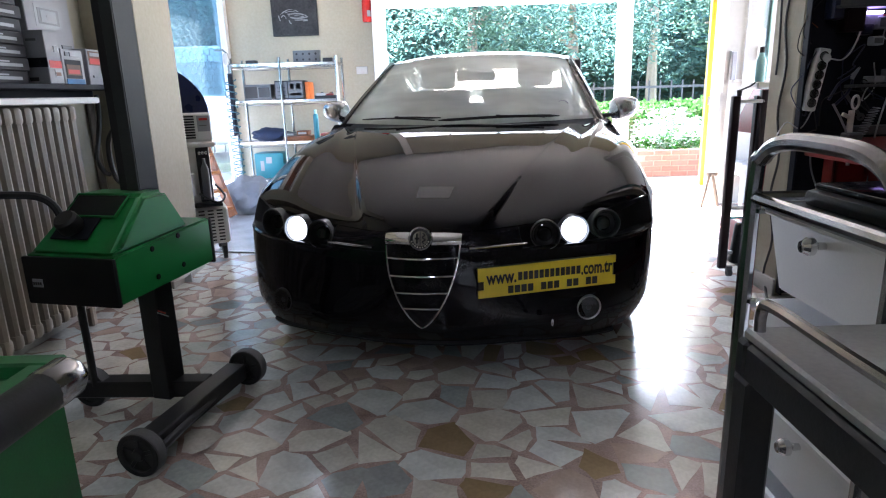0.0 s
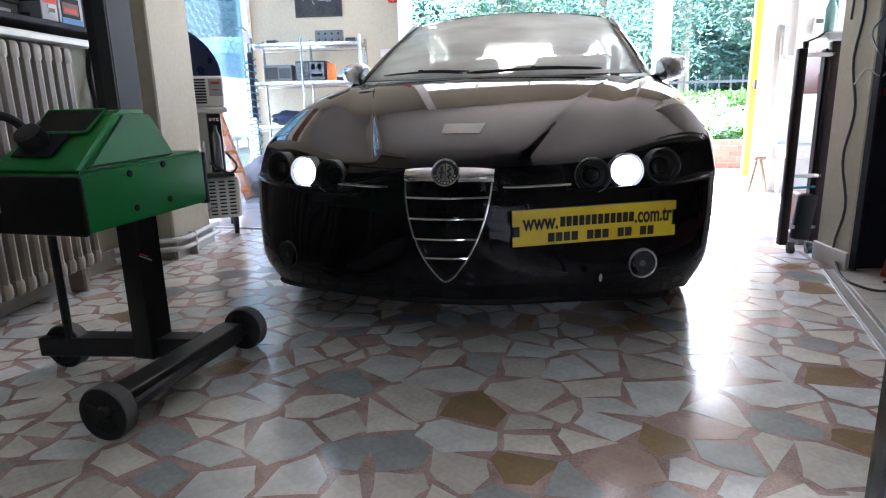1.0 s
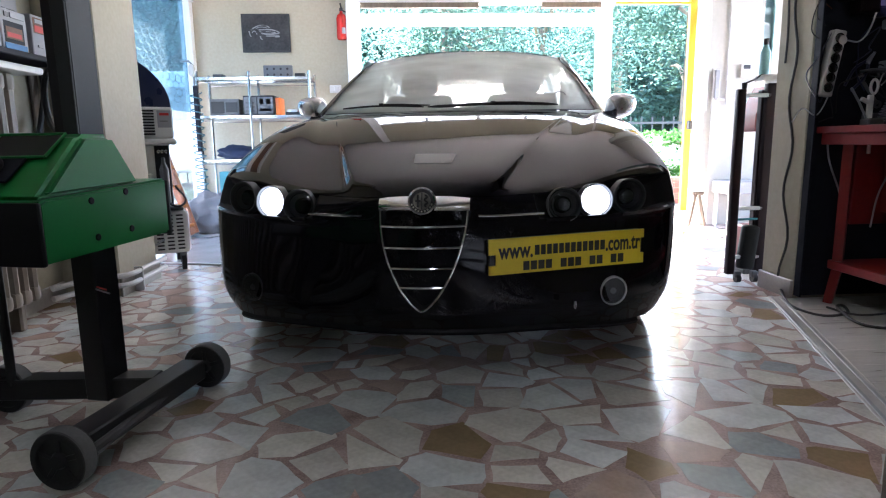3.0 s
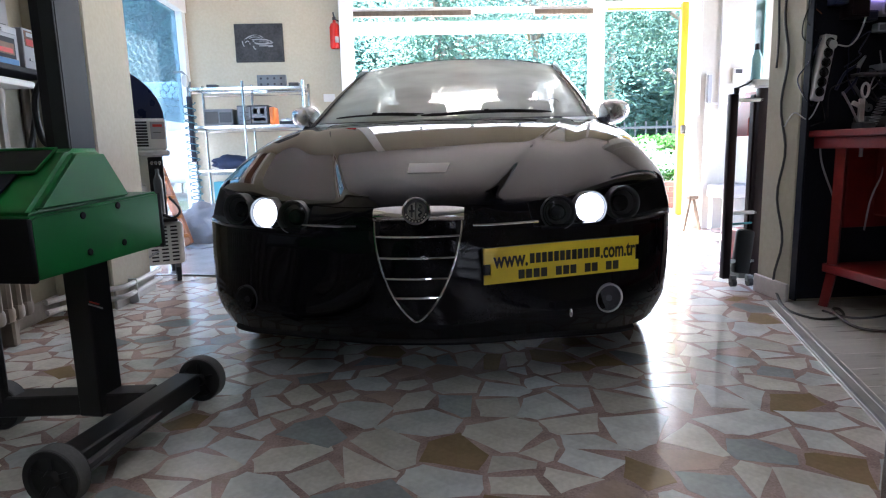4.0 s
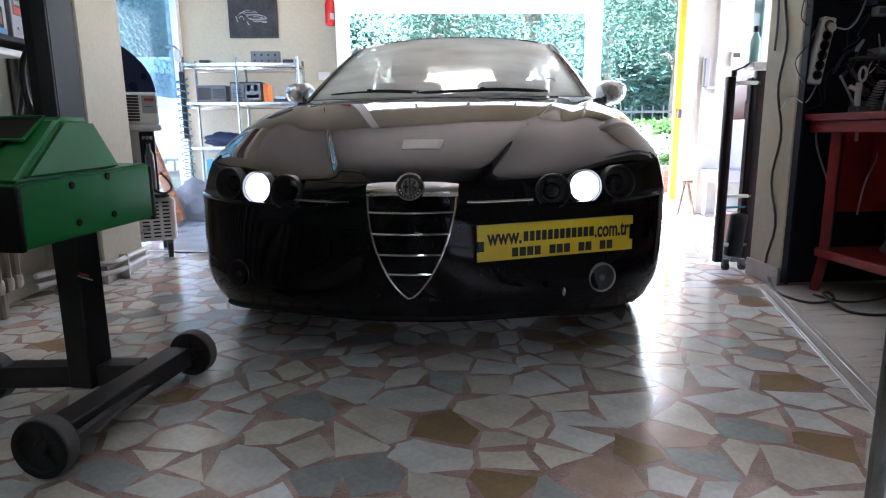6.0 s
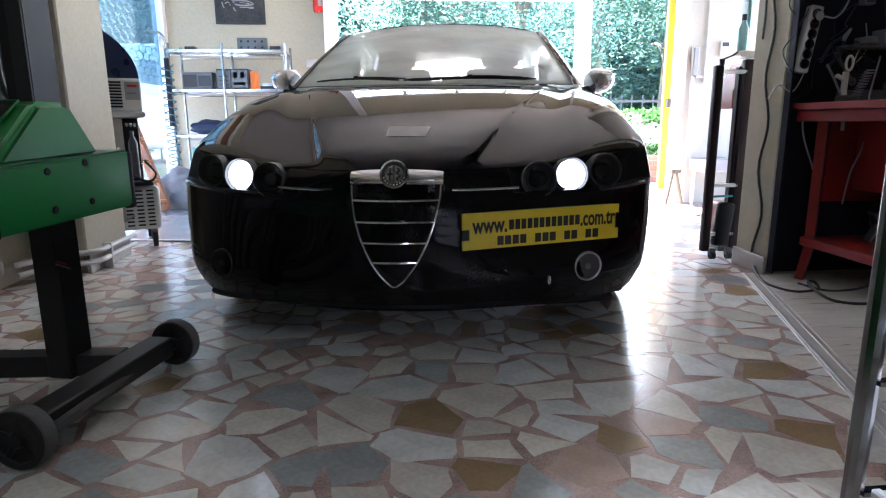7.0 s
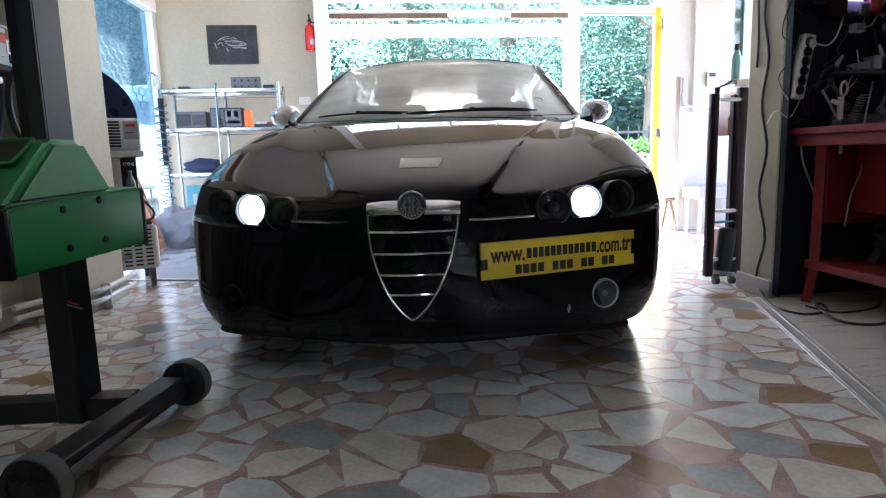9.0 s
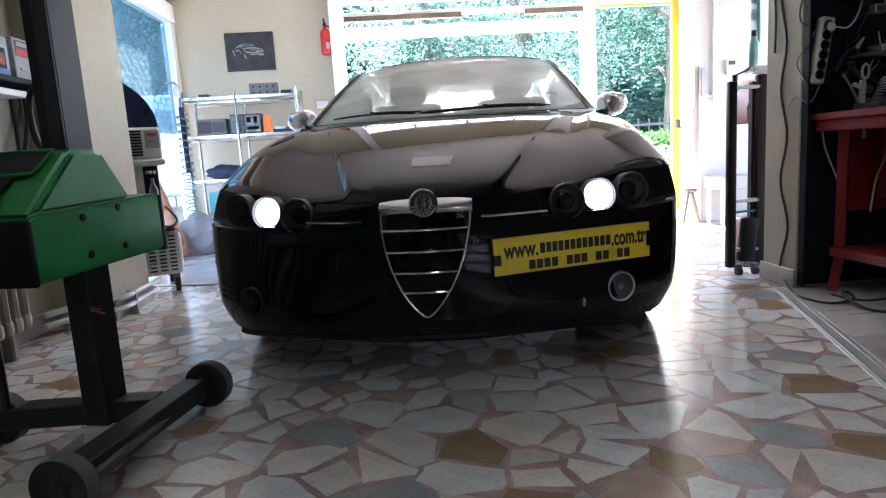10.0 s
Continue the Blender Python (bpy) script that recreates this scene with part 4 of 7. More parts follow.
for sg in (-1, 1):
    bk = bmesh.new()
    bx(bk, -0.24, 0.24, -0.06, 0.06, 0, 0.6, 0.05, 3)
    st = part("seat", moved(bk, pose(sg * 0.36, 2.55, 0.5, -14, 0, 0)), SEAT, car, "dark front seat")
    part("headrest", moved(box(-0.13, 0.13, -0.05, 0.05, 0, 0.17, 0.045, 3), pose(sg * 0.36, 2.72, 1.09, -6, 0, 0)), SEAT, st)
    part("cushion", box(sg * 0.36 - 0.25, sg * 0.36 + 0.25, 2.0, 2.55, 0.4, 0.56, 0.04, 2), SEAT, st)
part("rear_bench", moved(box(-0.62, 0.62, -0.07, 0.07, 0, 0.5, 0.05, 2), pose(0, 3.42, 0.45, -18, 0, 0)), SEAT, car)
for x in (-0.4, 0.0, 0.4):
    part("headrest", moved(box(-0.11, 0.11, -0.04, 0.04, 0, 0.12, 0.035, 2), pose(x, 3.56, 0.97, -6, 0, 0)), SEAT, car)
sw = bmesh.new()
tube(sw, [(0.18 * math.cos(2 * math.pi * k / 28), 0.18 * math.sin(2 * math.pi * k / 28), 0) for k in range(29)], 0.014, 6, False)
part("steering_wheel", moved(bx(bx(sw, -0.17, 0.17, -0.02, 0.02, -0.02, 0.0), -0.06, 0.06, -0.06, 0.06, -0.03, 0.01, 0.02), pose(0.36, 1.92, 0.84, 65, 0, 0)), BLACK, car)
part("rear_view_mirror", box(-0.12, 0.12, 2.0, 2.03, 1.13, 1.195, 0.012, 2), BLACK, car)
part("sensor", box(-0.05, 0.05, 2.03, 2.09, 1.18, 1.235, 0.012, 2), BLACK, car)

# ---------- headlight tester ----------
TA = -13.4
tester = thing("headlight_tester", "green headlight tester with a black front on a wheeled dark column", "headlight tester", pose(-1.01, 2.19, 0))


def wheel(parent, x, y, yaw, r=0.07, w=0.042):
    m = pose(x, y, r, 0, 0, yaw) @ pose(0, 0, 0, 90, 0, 0)
    wh = part("wheel", lathe(bmesh.new(), [(r * 0.95, -w / 2 + 0.001), (r, -w / 2 + 0.005), (r, w / 2 - 0.005), (r * 0.95, w / 2 - 0.001)], 36, m), GREYRUBBER, parent, "small black wheel with a worn grey tread")
    part("tyre", lathe(bmesh.new(), [(r * 0.76, -w / 2 - 0.001), (r * 0.955, -w / 2 - 0.001), (r * 0.97, -w / 2 + 0.004), (r * 0.97, w / 2 - 0.004), (r * 0.955, w / 2 + 0.001), (r * 0.76, w / 2 + 0.001)], 36, m), RUBBER, wh)
    hub = part("hub", lathe(bmesh.new(), [(r * 0.8, -w / 2 + 0.002), (r * 0.76, -w / 2 + 0.008), (r * 0.3, -w / 2 + 0.008), (r * 0.22, -w / 2 - 0.004), (0, -w / 2 - 0.004)], 28, m), BLACK, wh)
    part("hub", lathe(bmesh.new(), [(r * 0.8, w / 2 - 0.002), (r * 0.76, w / 2 - 0.008), (r * 0.3, w / 2 - 0.008), (r * 0.22, w / 2 + 0.004), (0, w / 2 + 0.004)], 28, m), BLACK, wh)
    for k in range(5):
        a = 2 * math.pi * k / 5
        for sd in (-1, 1):
            part("spoke", moved(box(-0.006, 0.006, r * 0.25, r * 0.76, sd * (w / 2 - 0.008) - 0.003, sd * (w / 2 - 0.008) + 0.003, 0.001), m @ pose(0, 0, 0, 0, 0, math.degrees(a))), MATTBLACK, wh)
    return wh


# base: a beam between two wheels and a cross arm to the third
b0, b1 = Vector((0.095, -0.43, 0.075)), Vector((0.215, 0.12, 0.075))
bd = (b1 - b0).normalized()
byaw = math.degrees(math.atan2(-bd.x, bd.y))
part("beam", moved(box(-0.045, 0.03, 0.03, (b1 - b0).length - 0.03, -0.028, 0.03, 0.004), pose(*b0, 0, 0, byaw)), MATTBLACK, tester, "dark grey base beam")
part("axle", tube(bmesh.new(), [b0 + Vector((0.045, 0, -0.005)), b1 + Vector((0.0, 0.02, -0.005))], 0.014, 8), MATTBLACK, tester)
part("cross_arm", moved(box(-0.36, 0.14, -0.035, 0.035, 0.045, 0.105, 0.004), pose(0, -0.015, 0, 0, 0, -2)), MATTBLACK, tester)
wheel(tester, b0.x, b0.y, byaw)
wheel(tester, b1.x + 0.01, b1.y + 0.02, byaw)
wheel(tester, -0.29, 0.0, byaw)
col = part("column", moved(box(-0.042, 0.03, -0.045, 0.045, 0.045, 2.1, 0.004), pose(0.0, -0.02, 0, 0, 0, TA)), MATTBLACK, tester, "tall dark column")
part("cover_plate", moved(box(0.0295, 0.034, -0.043, 0.043, 0.72, 2.08, 0.001), pose(0.0, -0.02, 0, 0, 0, TA)), BLUEGREY, col)
part("front_plate", moved(box(-0.008, 0.034, -0.05, -0.0445, 0.72, 2.08, 0.001), pose(0.0, -0.02, 0, 0, 0, TA)), BLUEGREY, col)
part("scratch", moved(box(-0.02, 0.024, -0.0465, -0.045, 0.2, 0.204), pose(0.0, -0.02, 0.15, 0, 0, TA) @ pose(0, 0, 0.02, 0, 14, 0)), GREYPL, col)
part("scratch", moved(box(-0.018, 0.012, -0.0465, -0.045, 0.208, 0.212), pose(0.0, -0.02, 0.15, 0, 0, TA) @ pose(0, 0, 0.02, 0, 14, 0)), REDCARD, col)
# optical box: local x to the wall, y along the axis towards the car
bxm = pose(0.059, -0.345, 0, 0, 0, TA) @ Matrix.Diagonal((-1, 1, 1, 1))
W = 0.312
body = bmesh.new()
prof = [(0.0, 0.49), (0.455, 0.502), (0.455, 0.66), (0.02, 0.638), (0.0, 0.63)]
lo = [body.verts.new((0, y, z)) for y, z in prof]
hi = [body.verts.new((W, y, z)) for y, z in prof]
body.faces.new(lo)
body.faces.new(hi[::-1])
for k in range(5):
    body.faces.new((lo[k], hi[k], hi[(k + 1) % 5], lo[(k + 1) % 5]))
bmesh.ops.bevel(body, geom=list(body.edges), offset=0.006, segments=2, affect="EDGES")
bodyp = part("body", moved(body, bxm), GREEN, tester, "green sheet-metal body")
hood = bmesh.new()
i_ = 0.035
lowr = [(0.004, 0.0), (W - 0.004, 0.0), (W - 0.004, 0.36), (0.004, 0.36)]
topr = [(0.035, 0.19), (W - 0.035, 0.19), (W - 0.035, 0.3), (0.035, 0.3)]
zl, zt = (0.634, 0.634, 0.646, 0.646), 0.785
lo = [hood.verts.new((x, y, z)) for (x, y), z in zip(lowr, zl)]
hi = [hood.verts.new((x, y, zt)) for x, y in topr]
hood.faces.new(lo[::-1])
hood.faces.new(hi)
for k in range(4):
    hood.faces.new((lo[k], lo[(k + 1) % 4], hi[(k + 1) % 4], hi[k]))
bmesh.ops.bevel(hood, geom=list(hood.edges), offset=0.016, segments=3, affect="EDGES")
hoodp = part("hood", moved(hood, bxm), GREEN, tester, "sloped green hood")
slope = bxm @ pose(0, 0.095, 0.717, 37.4, 0, 0)
# Black plate that paints the shade inside the slot's recess.
part("slot_shade_plate", moved(box(0.075, 0.255, 0.02, 0.105, -0.004, 0.0025, 0.001), slope), DEADBLACK, hoodp, "viewing slot as a black plate, painting the shade of its recess")
part("slot_rim", moved(tube(bmesh.new(), [(0.072, 0.018, 0.003), (0.258, 0.018, 0.003), (0.258, 0.108, 0.003), (0.072, 0.108, 0.003), (0.072, 0.018, 0.003)], 0.004, 6), slope), GREEN, hoodp)
part("scale_plate", moved(box(0.12, 0.25, -0.07, 0.015, -0.003, 0.003, 0.001), slope), DARKBOARD, hoodp, "worn dark dial plate")
part("knob", moved(lathe(bmesh.new(), [(0.0, 0.0), (0.032, 0.0), (0.036, 0.008), (0.034, 0.04), (0.028, 0.048), (0, 0.05)], 28), slope @ pose(0.19, -0.03, 0.003)), BLACK, hoodp, "round black dial knob")
front = part("front_panel", moved(box(-0.004, W + 0.004, -0.012, 0.004, 0.486, 0.632, 0.006, 2), bxm), DEADBLACK, tester, "black front panel")
part("label_plate", moved(box(0.25, 0.285, -0.0145, -0.012, 0.54, 0.565), bxm), GREYPL, front, "small grey label")
for k in range(4):
    part("lettering", moved(box(0.253 + k * 0.008, 0.259 + k * 0.008, -0.0152, -0.0145, 0.547, 0.556), bxm), INK, front)
rear = part("lens_frame", moved(box(-0.003, W + 0.003, 0.452, 0.466, 0.496, 0.655, 0.004), bxm), BLACK, tester, "black lens frame")
part("lens", moved(box(0.03, W - 0.03, 0.466, 0.47, 0.515, 0.64, 0.002), bxm), GREYPL, rear)
for y, z in ((0.155, 0.622), (0.28, 0.635), (0.165, 0.53), (0.29, 0.535)):
    part("bolt", moved(lathe(bmesh.new(), [(0.009, -0.002), (0.009, 0.002), (0.007, 0.0035), (0, 0.0035)], 10), bxm @ pose(0, y, z, 0, -90, 0)), DEADBLACK, bodyp)
# push handle and cable
part("handle", tube(bmesh.new(), arc([(-0.262, -0.03, 0.09), (-0.262, -0.03, 0.5), (-0.262, -0.035, 0.66), (-0.29, -0.05, 0.755), (-0.38, -0.09, 0.785), (-0.62, -0.2, 0.79), (-0.8, -0.28, 0.79)]), 0.013, 8), BLACK, tester, "black tubular push handle")
part("cable", tube(bmesh.new(), arc([(-0.06, 0.03, 0.78), (-0.12, 0.06, 0.82), (-0.13, 0.07, 0.93), (-0.07, 0.06, 1.03), (-0.05, 0.05, 1.2)]), 0.009, 8), BLACK, tester, "looped black cable")

# ---------- radiator and shelf on the left wall ----------
rad = thing("radiator", "cream cast-iron column radiator under a white shelf board", "radiator", pose(-1.79, 0, 0))
for k in range(32):
    y = 3.07 - k * 0.062
    for dx in (-0.045, 0.045):
        part("column", tube(bmesh.new(), [(dx, y, 0.13), (dx, y, 0.18), (dx, y, 0.98), (dx, y, 1.03)], [0.018, 0.023, 0.023, 0.018], 8), RADPAINT, rad)
    part("section_head", box(-0.07, 0.07, y - 0.028, y + 0.028, 0.98, 1.055, 0.02, 2), RADPAINT, rad)
    part("section_foot", box(-0.07, 0.07, y - 0.028, y + 0.028, 0.11, 0.18, 0.02, 2), RADPAINT, rad)
for y in (3.0, 1.6):
    part("foot", box(-0.04, 0.04, y - 0.02, y + 0.02, 0.0, 0.12, 0.008), RADPAINT, rad)
board = thing("shelf_board", "white rounded shelf board over the radiator", "shelf", pose(0, 0, 0))
part("board", box(-1.899, -1.69, 0.2, 3.25, 1.06, 1.09, 0.01, 2), WHITEPL, board)
part("bracket", box(-1.899, -1.84, 3.15, 3.18, 1.01, 1.06, 0.004), WHITEPL, board)
ledge = thing("display_shelf", "dark green shelf ledge carrying boxed lamps", "shelf", pose(0, 0, 0))
part("board", box(-1.899, -1.72, 0.2, 3.5, 1.125, 1.15, 0.004), DARKBOARD, ledge)
part("riser", box(-1.899, -1.86, 0.2, 3.5, 1.09, 1.125), DARKBOARD, ledge)


def carton(x, y0, y1, z0, h, d, material, label, prints):
    c = thing("product_box", label, "box", pose(x, (y0 + y1) / 2, z0), "boxed goods on the shelf")
    hw = (y1 - y0) / 2
    part("carton", box(-d, 0, -hw, hw, 0, h, 0.003), material, c)
    for k, (a, b, z_a, z_b, mt) in enumerate(prints):
        part("print", box(0, 0.0008 * (k + 1), -hw + a * 2 * hw, -hw + b * 2 * hw, z_a * h, z_b * h), mt, c)
    return c


for k in range(8):
    carton(-1.8 + 0.006 * (k % 2), 2.3 + 0.012 * (k % 2), 2.92 + 0.008 * (k % 3), 1.15 + k * 0.053, 0.052, 0.09, GREYCARD, "dark grey flat box with a pale printed line",
           ((0.5, 0.93, 0.3, 0.55, GREYPL), (0.52, 0.8, 0.62, 0.74, GREYPL), (0.05, 0.3, 0.4, 0.5, DGREY)))
for k in range(6):
    carton(-1.8, 1.5, 2.2, 1.15 + k * 0.053, 0.052, 0.09, GREYCARD, "dark grey flat box with a pale printed line", ((0.5, 0.93, 0.3, 0.55, GREYPL),))
side_box = carton(-1.73, 2.956, 3.056, 1.15, 0.225, 0.1, CARD, "white upright lamp box with a dark lamp picture",
                  ((0.1, 0.98, 0.3, 0.44, REDCARD), (0.4, 0.95, 0.12, 0.28, GREYPL), (0.45, 0.8, 0.15, 0.22, BROWNCARD), (0.55, 0.8, 0.6, 0.72, DGREY)))
for a, b, c, d, mt in ((-0.099, -0.001, 0.002, 0.223, GREYPL), (-0.09, 0.0, 0.07, 0.11, DARKBOARD), (-0.085, -0.03, 0.085, 0.1, BLACK), (-0.08, -0.035, 0.18, 0.19, DGREY), (-0.09, -0.05, 0.012, 0.028, BLACK)):
    part("side_print", box(a, b, -0.0508 - (0.0008 if mt is not GREYPL else 0), -0.05, c, d), mt, side_box)
carton(-1.8, 2.97, 3.3, 1.15, 0.43, 0.09, CARD, "tall white lamp box with a pictured headlamp",
       ((0.2, 0.78, 0.58, 0.8, GREYPL), (0.26, 0.72, 0.61, 0.77, DGREY), (0.32, 0.66, 0.63, 0.75, GREYPL), (0.44, 0.58, 0.65, 0.71, CARD), (0.68, 0.92, 0.38, 0.42, DGREY), (0.1, 0.6, 0.93, 0.96, GREYPL)))
carton(-1.73, 3.062, 3.228, 1.15, 0.155, 0.06, CARD, "small white lamp box with a dark lamp picture",
       ((0.1, 0.86, 0.16, 0.7, DARKBOARD), (0.16, 0.8, 0.26, 0.56, BROWNCARD), (0.2, 0.74, 0.3, 0.42, REDCARD), (0.08, 0.92, 0.0, 0.15, BLUECARD), (0.15, 0.3, 0.8, 0.92, DGREY), (0.36, 0.9, 0.8, 0.92, GREYPL)))
carton(-1.73, 3.264, 3.48, 1.15, 0.168, 0.09, CARD, "red and white small lamp box",
       ((0.06, 0.94, 0.55, 0.94, BROWNCARD), (0.1, 0.5, 0.58, 0.74, REDCARD), (0.12, 0.5, 0.8, 0.9, CARD), (0.5, 0.9, 0.3, 0.66, OFFWHITE), (0.56, 0.86, 0.36, 0.6, REDCARD), (0.55, 0.85, 0.08, 0.3, DARKBOARD), (0.15, 0.4, 0.2, 0.26, GREYPL)))

st_ = thing("wall_strap", "dark brown hose hanging in a loop behind the tester", "hose", pose(-1.86, 3.43, 0))
part("hose", tube(bmesh.new(), arc([(0, 0.1, 1.1), (0.02, 0.06, 1.0), (0.04, -0.02, 0.88), (0.04, -0.06, 0.78), (0.03, 0.0, 0.71), (0.0, 0.1, 0.68)]), 0.012, 8), BLACK, st_)
part("strap", box(-0.035, -0.02, 0.04, 0.1, 0.45, 1.12, 0.004), BARK, st_, "dark brown strap")

# pipes by the pillar
pp = thing("heating_pipes", "pair of white heating pipes low along the pillar", "pipe", pose(0, 0, 0))
for z in (0.06, 0.11):
    part("pipe", tube(bmesh.new(), arc([(-1.8, 3.3, z), (-1.72, 3.5, z), (-1.585, 3.58, z), (-1.58, 3.8, z), (-1.58, 4.05, z)], 5), 0.014, 8), WHITEPL, pp)
part("clip", box(-1.606, -1.56, 3.7, 3.715, 0.0, 0.13, 0.003), WHITEPL, pp)

# ---------- wheeled service unit ----------
ac = thing("service_unit", "white wheeled air-conditioning service unit with a navy domed top", "service unit", pose(-1.822, 4.2, 0, 0, 0, 25) @ Matrix.Diagonal((0.85, 0.85, 1, 1)))
part("base", box(-0.32, 0.375, -0.12, 0.42, 0.11, 0.37, 0.03, 3), OFFWHITE, ac, "offwhite base with rows of slots")
for r in range(10):
    for c in range(4):
        part("slot", box(0.085 + c * 0.067, 0.132 + c * 0.067, -0.1225, -0.119, 0.135 + r * 0.0225, 0.145 + r * 0.0225, 0.0045, 2), MATTBLACK, ac)
part("cabinet", box(-0.29, 0.29, -0.05, 0.4, 0.37, 0.77, 0.01), OFFWHITE, ac, "offwhite cabinet with dark gauges")
part("gauge_panel", box(0.0, 0.12, -0.06, -0.05, 0.42, 0.75, 0.004), MATTBLACK, ac)
part("gauge_panel", box(0.19, 0.285, -0.06, -0.05, 0.4, 0.76, 0.004), MATTBLACK, ac)
for k in range(4):
    part("gauge", moved(lathe(bmesh.new(), [(0.014, 0), (0.014, 0.006), (0.011, 0.008), (0, 0.008)], 14), pose(0.033 + 0.05 * (k % 2), -0.06, 0.55 + 0.075 * (k // 2), 90, 0, 0)), CHROME, ac)
for k in range(3):
    part("valve", moved(lathe(bmesh.new(), [(0.009, 0), (0.011, 0.02), (0.006, 0.024), (0, 0.024)], 12), pose(0.215 + 0.024 * k, -0.06, 0.725, 90, 0, 0)), CHROME, ac)
part("ledge", box(0.13, 0.34, -0.17, -0.05, 0.375, 0.395, 0.008, 2), MATTBLACK, ac)
part("bottle", moved(lathe(bmesh.new(), [(0.03, 0), (0.03, 0.2), (0.012, 0.24), (0.012, 0.27), (0, 0.27)], 16), pose(0.24, -0.09, 0.42)), DGREY, ac)
part("bottle", moved(lathe(bmesh.new(), [(0.018, 0), (0.018, 0.14), (0, 0.15)], 12), pose(0.15, -0.085, 0.45)), OFFWHITE, ac)
part("tray", box(-0.33, 0.335, -0.14, 0.4, 0.765, 0.8, 0.01), WHITEPL, ac)
part("head", box(-0.32, 0.325, -0.1, 0.38, 0.8, 0.985, 0.012), OFFWHITE, ac, "grey head with a louvred vent")
for k in range(9):
    part("louvre", box(0.02, 0.205, -0.108, -0.1, 0.822 + k * 0.0168, 0.832 + k * 0.0168), MATTBLACK, ac)
part("label_panel", box(0.225, 0.315, -0.104, -0.1, 0.865, 0.965), CARD, ac)
part("print", box(0.24, 0.3, -0.1055, -0.104, 0.935, 0.95), REDCARD, ac)
part("print", box(0.24, 0.29, -0.1055, -0.104, 0.9, 0.905), DGREY, ac)
dome = bmesh.new()
prism(dome, [(-0.31, 0.985)] + [(-0.31 + 0.63 * math.sin(a), 0.985 + 0.36 * math.cos(a)) for a in [k * math.pi / 2 / 14 for k in range(15)]], -0.36, 0.08, pose(0, 0, 0, 90, 0, 0))
part("dome", dome, NAVY, ac, "curved navy cover")
for x, y in ((0.32, -0.08), (0.32, 0.36), (-0.27, -0.08), (-0.27, 0.36)):
    ca = part("castor", moved(lathe(bmesh.new(), [(0, -0.015), (0.045, -0.015), (0.045, 0.015), (0, 0.015)], 18), pose(x, y, 0.045, 0, 90, 0)), BLACK, ac)
    part("fork", box(x - 0.022, x + 0.022, y - 0.012, y + 0.012, 0.045, 0.115, 0.003), DGREY, ca)
part("hose", tube(bmesh.new(), arc([(0.2, -0.13, 0.2), (0.1, -0.2, 0.17), (-0.02, -0.3, 0.19), (-0.1, -0.4, 0.24)]), 0.006, 6), GREYPL, ac)
part("cable", tube(bmesh.new(), arc([(0.18, -0.1, 0.46), (0.3, -0.16, 0.4), (0.36, -0.15, 0.44), (0.3, -0.11, 0.52)]), 0.008, 6), BLACK, ac)

# ---------- ladder, sack, wire shelf and wall things at the back ----------
lad = thing("step_ladder", "orange wooden step ladder leaning by the glazed wall", "ladder", pose(-2.03, 5.575, 0.004, 0, 0, 58))
for x in (-0.12, 0.12):
    part("rail", moved(box(-0.016, 0.016, -0.05, 0.05, 0.02, 0.84, 0.004), pose(x, 0, 0, -22, -2 * (1 if x > 0 else -1), 0)), WOOD, lad)
for k in range(5):
    z = 0.1 + k * 0.16
    part("step", moved(box(-0.108, 0.108, -0.06, 0.06, -0.014, 0.014, 0.003), pose(0, z * 0.404, z)), ORANGEWOOD, lad, "pale worn step")
sk = bmesh.new()
bmesh.ops.create_icosphere(sk, subdivisions=4, radius=1)
for v in sk.verts:
    n = noise.noise(v.co * 2.2) * 0.22 + noise.noise(v.co * 6) * 0.06
    v.co = Vector((0.24 * v.co.x * (1 + n), 0.2 * v.co.y * (1 + n), max(0.0, 0.16 + 0.19 * v.co.z * (1 + n))))
solo("sack", moved(sk, pose(-1.9, 5.95, 0.004)), SACK, "slumped grey sack of rags on the floor", "sack")

ws_ = thing("wire_shelf", "chrome wire shelving rack against the back wall", "shelving rack", pose(0, 0, 0))
SX = (-2.15, -1.66, -1.09)
for x in SX:
    for y in (6.58, 6.95):
        part("post", rod((x, y, 0.004), (x, y, 1.46), 0.0135, 8), ZINC, ws_)
for z in (0.24, 0.62, 1.04, 1.4):
    for y in (6.58, 6.95):
        part("rail", box(SX[0], SX[2], y - 0.006, y + 0.006, z - 0.02, z + 0.004), ZINC, ws_)
        part("truss", rod((SX[0], y, z - 0.045), (SX[2], y, z - 0.045), 0.004, 6), ZINC, ws_)
    for x in (SX[0], SX[2]):
        part("rail", box(x - 0.006, x + 0.006, 6.58, 6.95, z - 0.02, z + 0.004), ZINC, ws_)
    wires = bmesh.new()
    for k in range(28):
        x = SX[0] + (SX[2] - SX[0]) * (k + 0.5) / 28
        tube(wires, [(x, 6.58, z), (x, 6.95, z)], 0.0025, 4, False)
    tagged(part("wire_deck", wires, ZINC, ws_), kind="stuff")


def gadget(name, label, category, x0, x1, y, z, h, d, material, parts=()):
    g = thing(name, label, category, pose((x0 + x1) / 2, y, z))
    w = (x1 - x0) / 2
    part("case", box(-w, w, 0, d, 0, h, 0.006, 2), material, g)
    for nm, a, b, c, e, mt in parts:
        part(nm, box(-w + a * 2 * w, -w + b * 2 * w, -0.006, 0.0, c * h, e * h, 0.001), mt, g)
    return g


gadget("radio", "dark grey radio set on the wire shelf", "radio", -2.06, -1.78, 6.62, 1.044, 0.16, 0.22, DGREY, (("dial", 0.55, 0.95, 0.2, 0.8, MATTBLACK), ("grille", 0.05, 0.5, 0.15, 0.85, BLACK)))
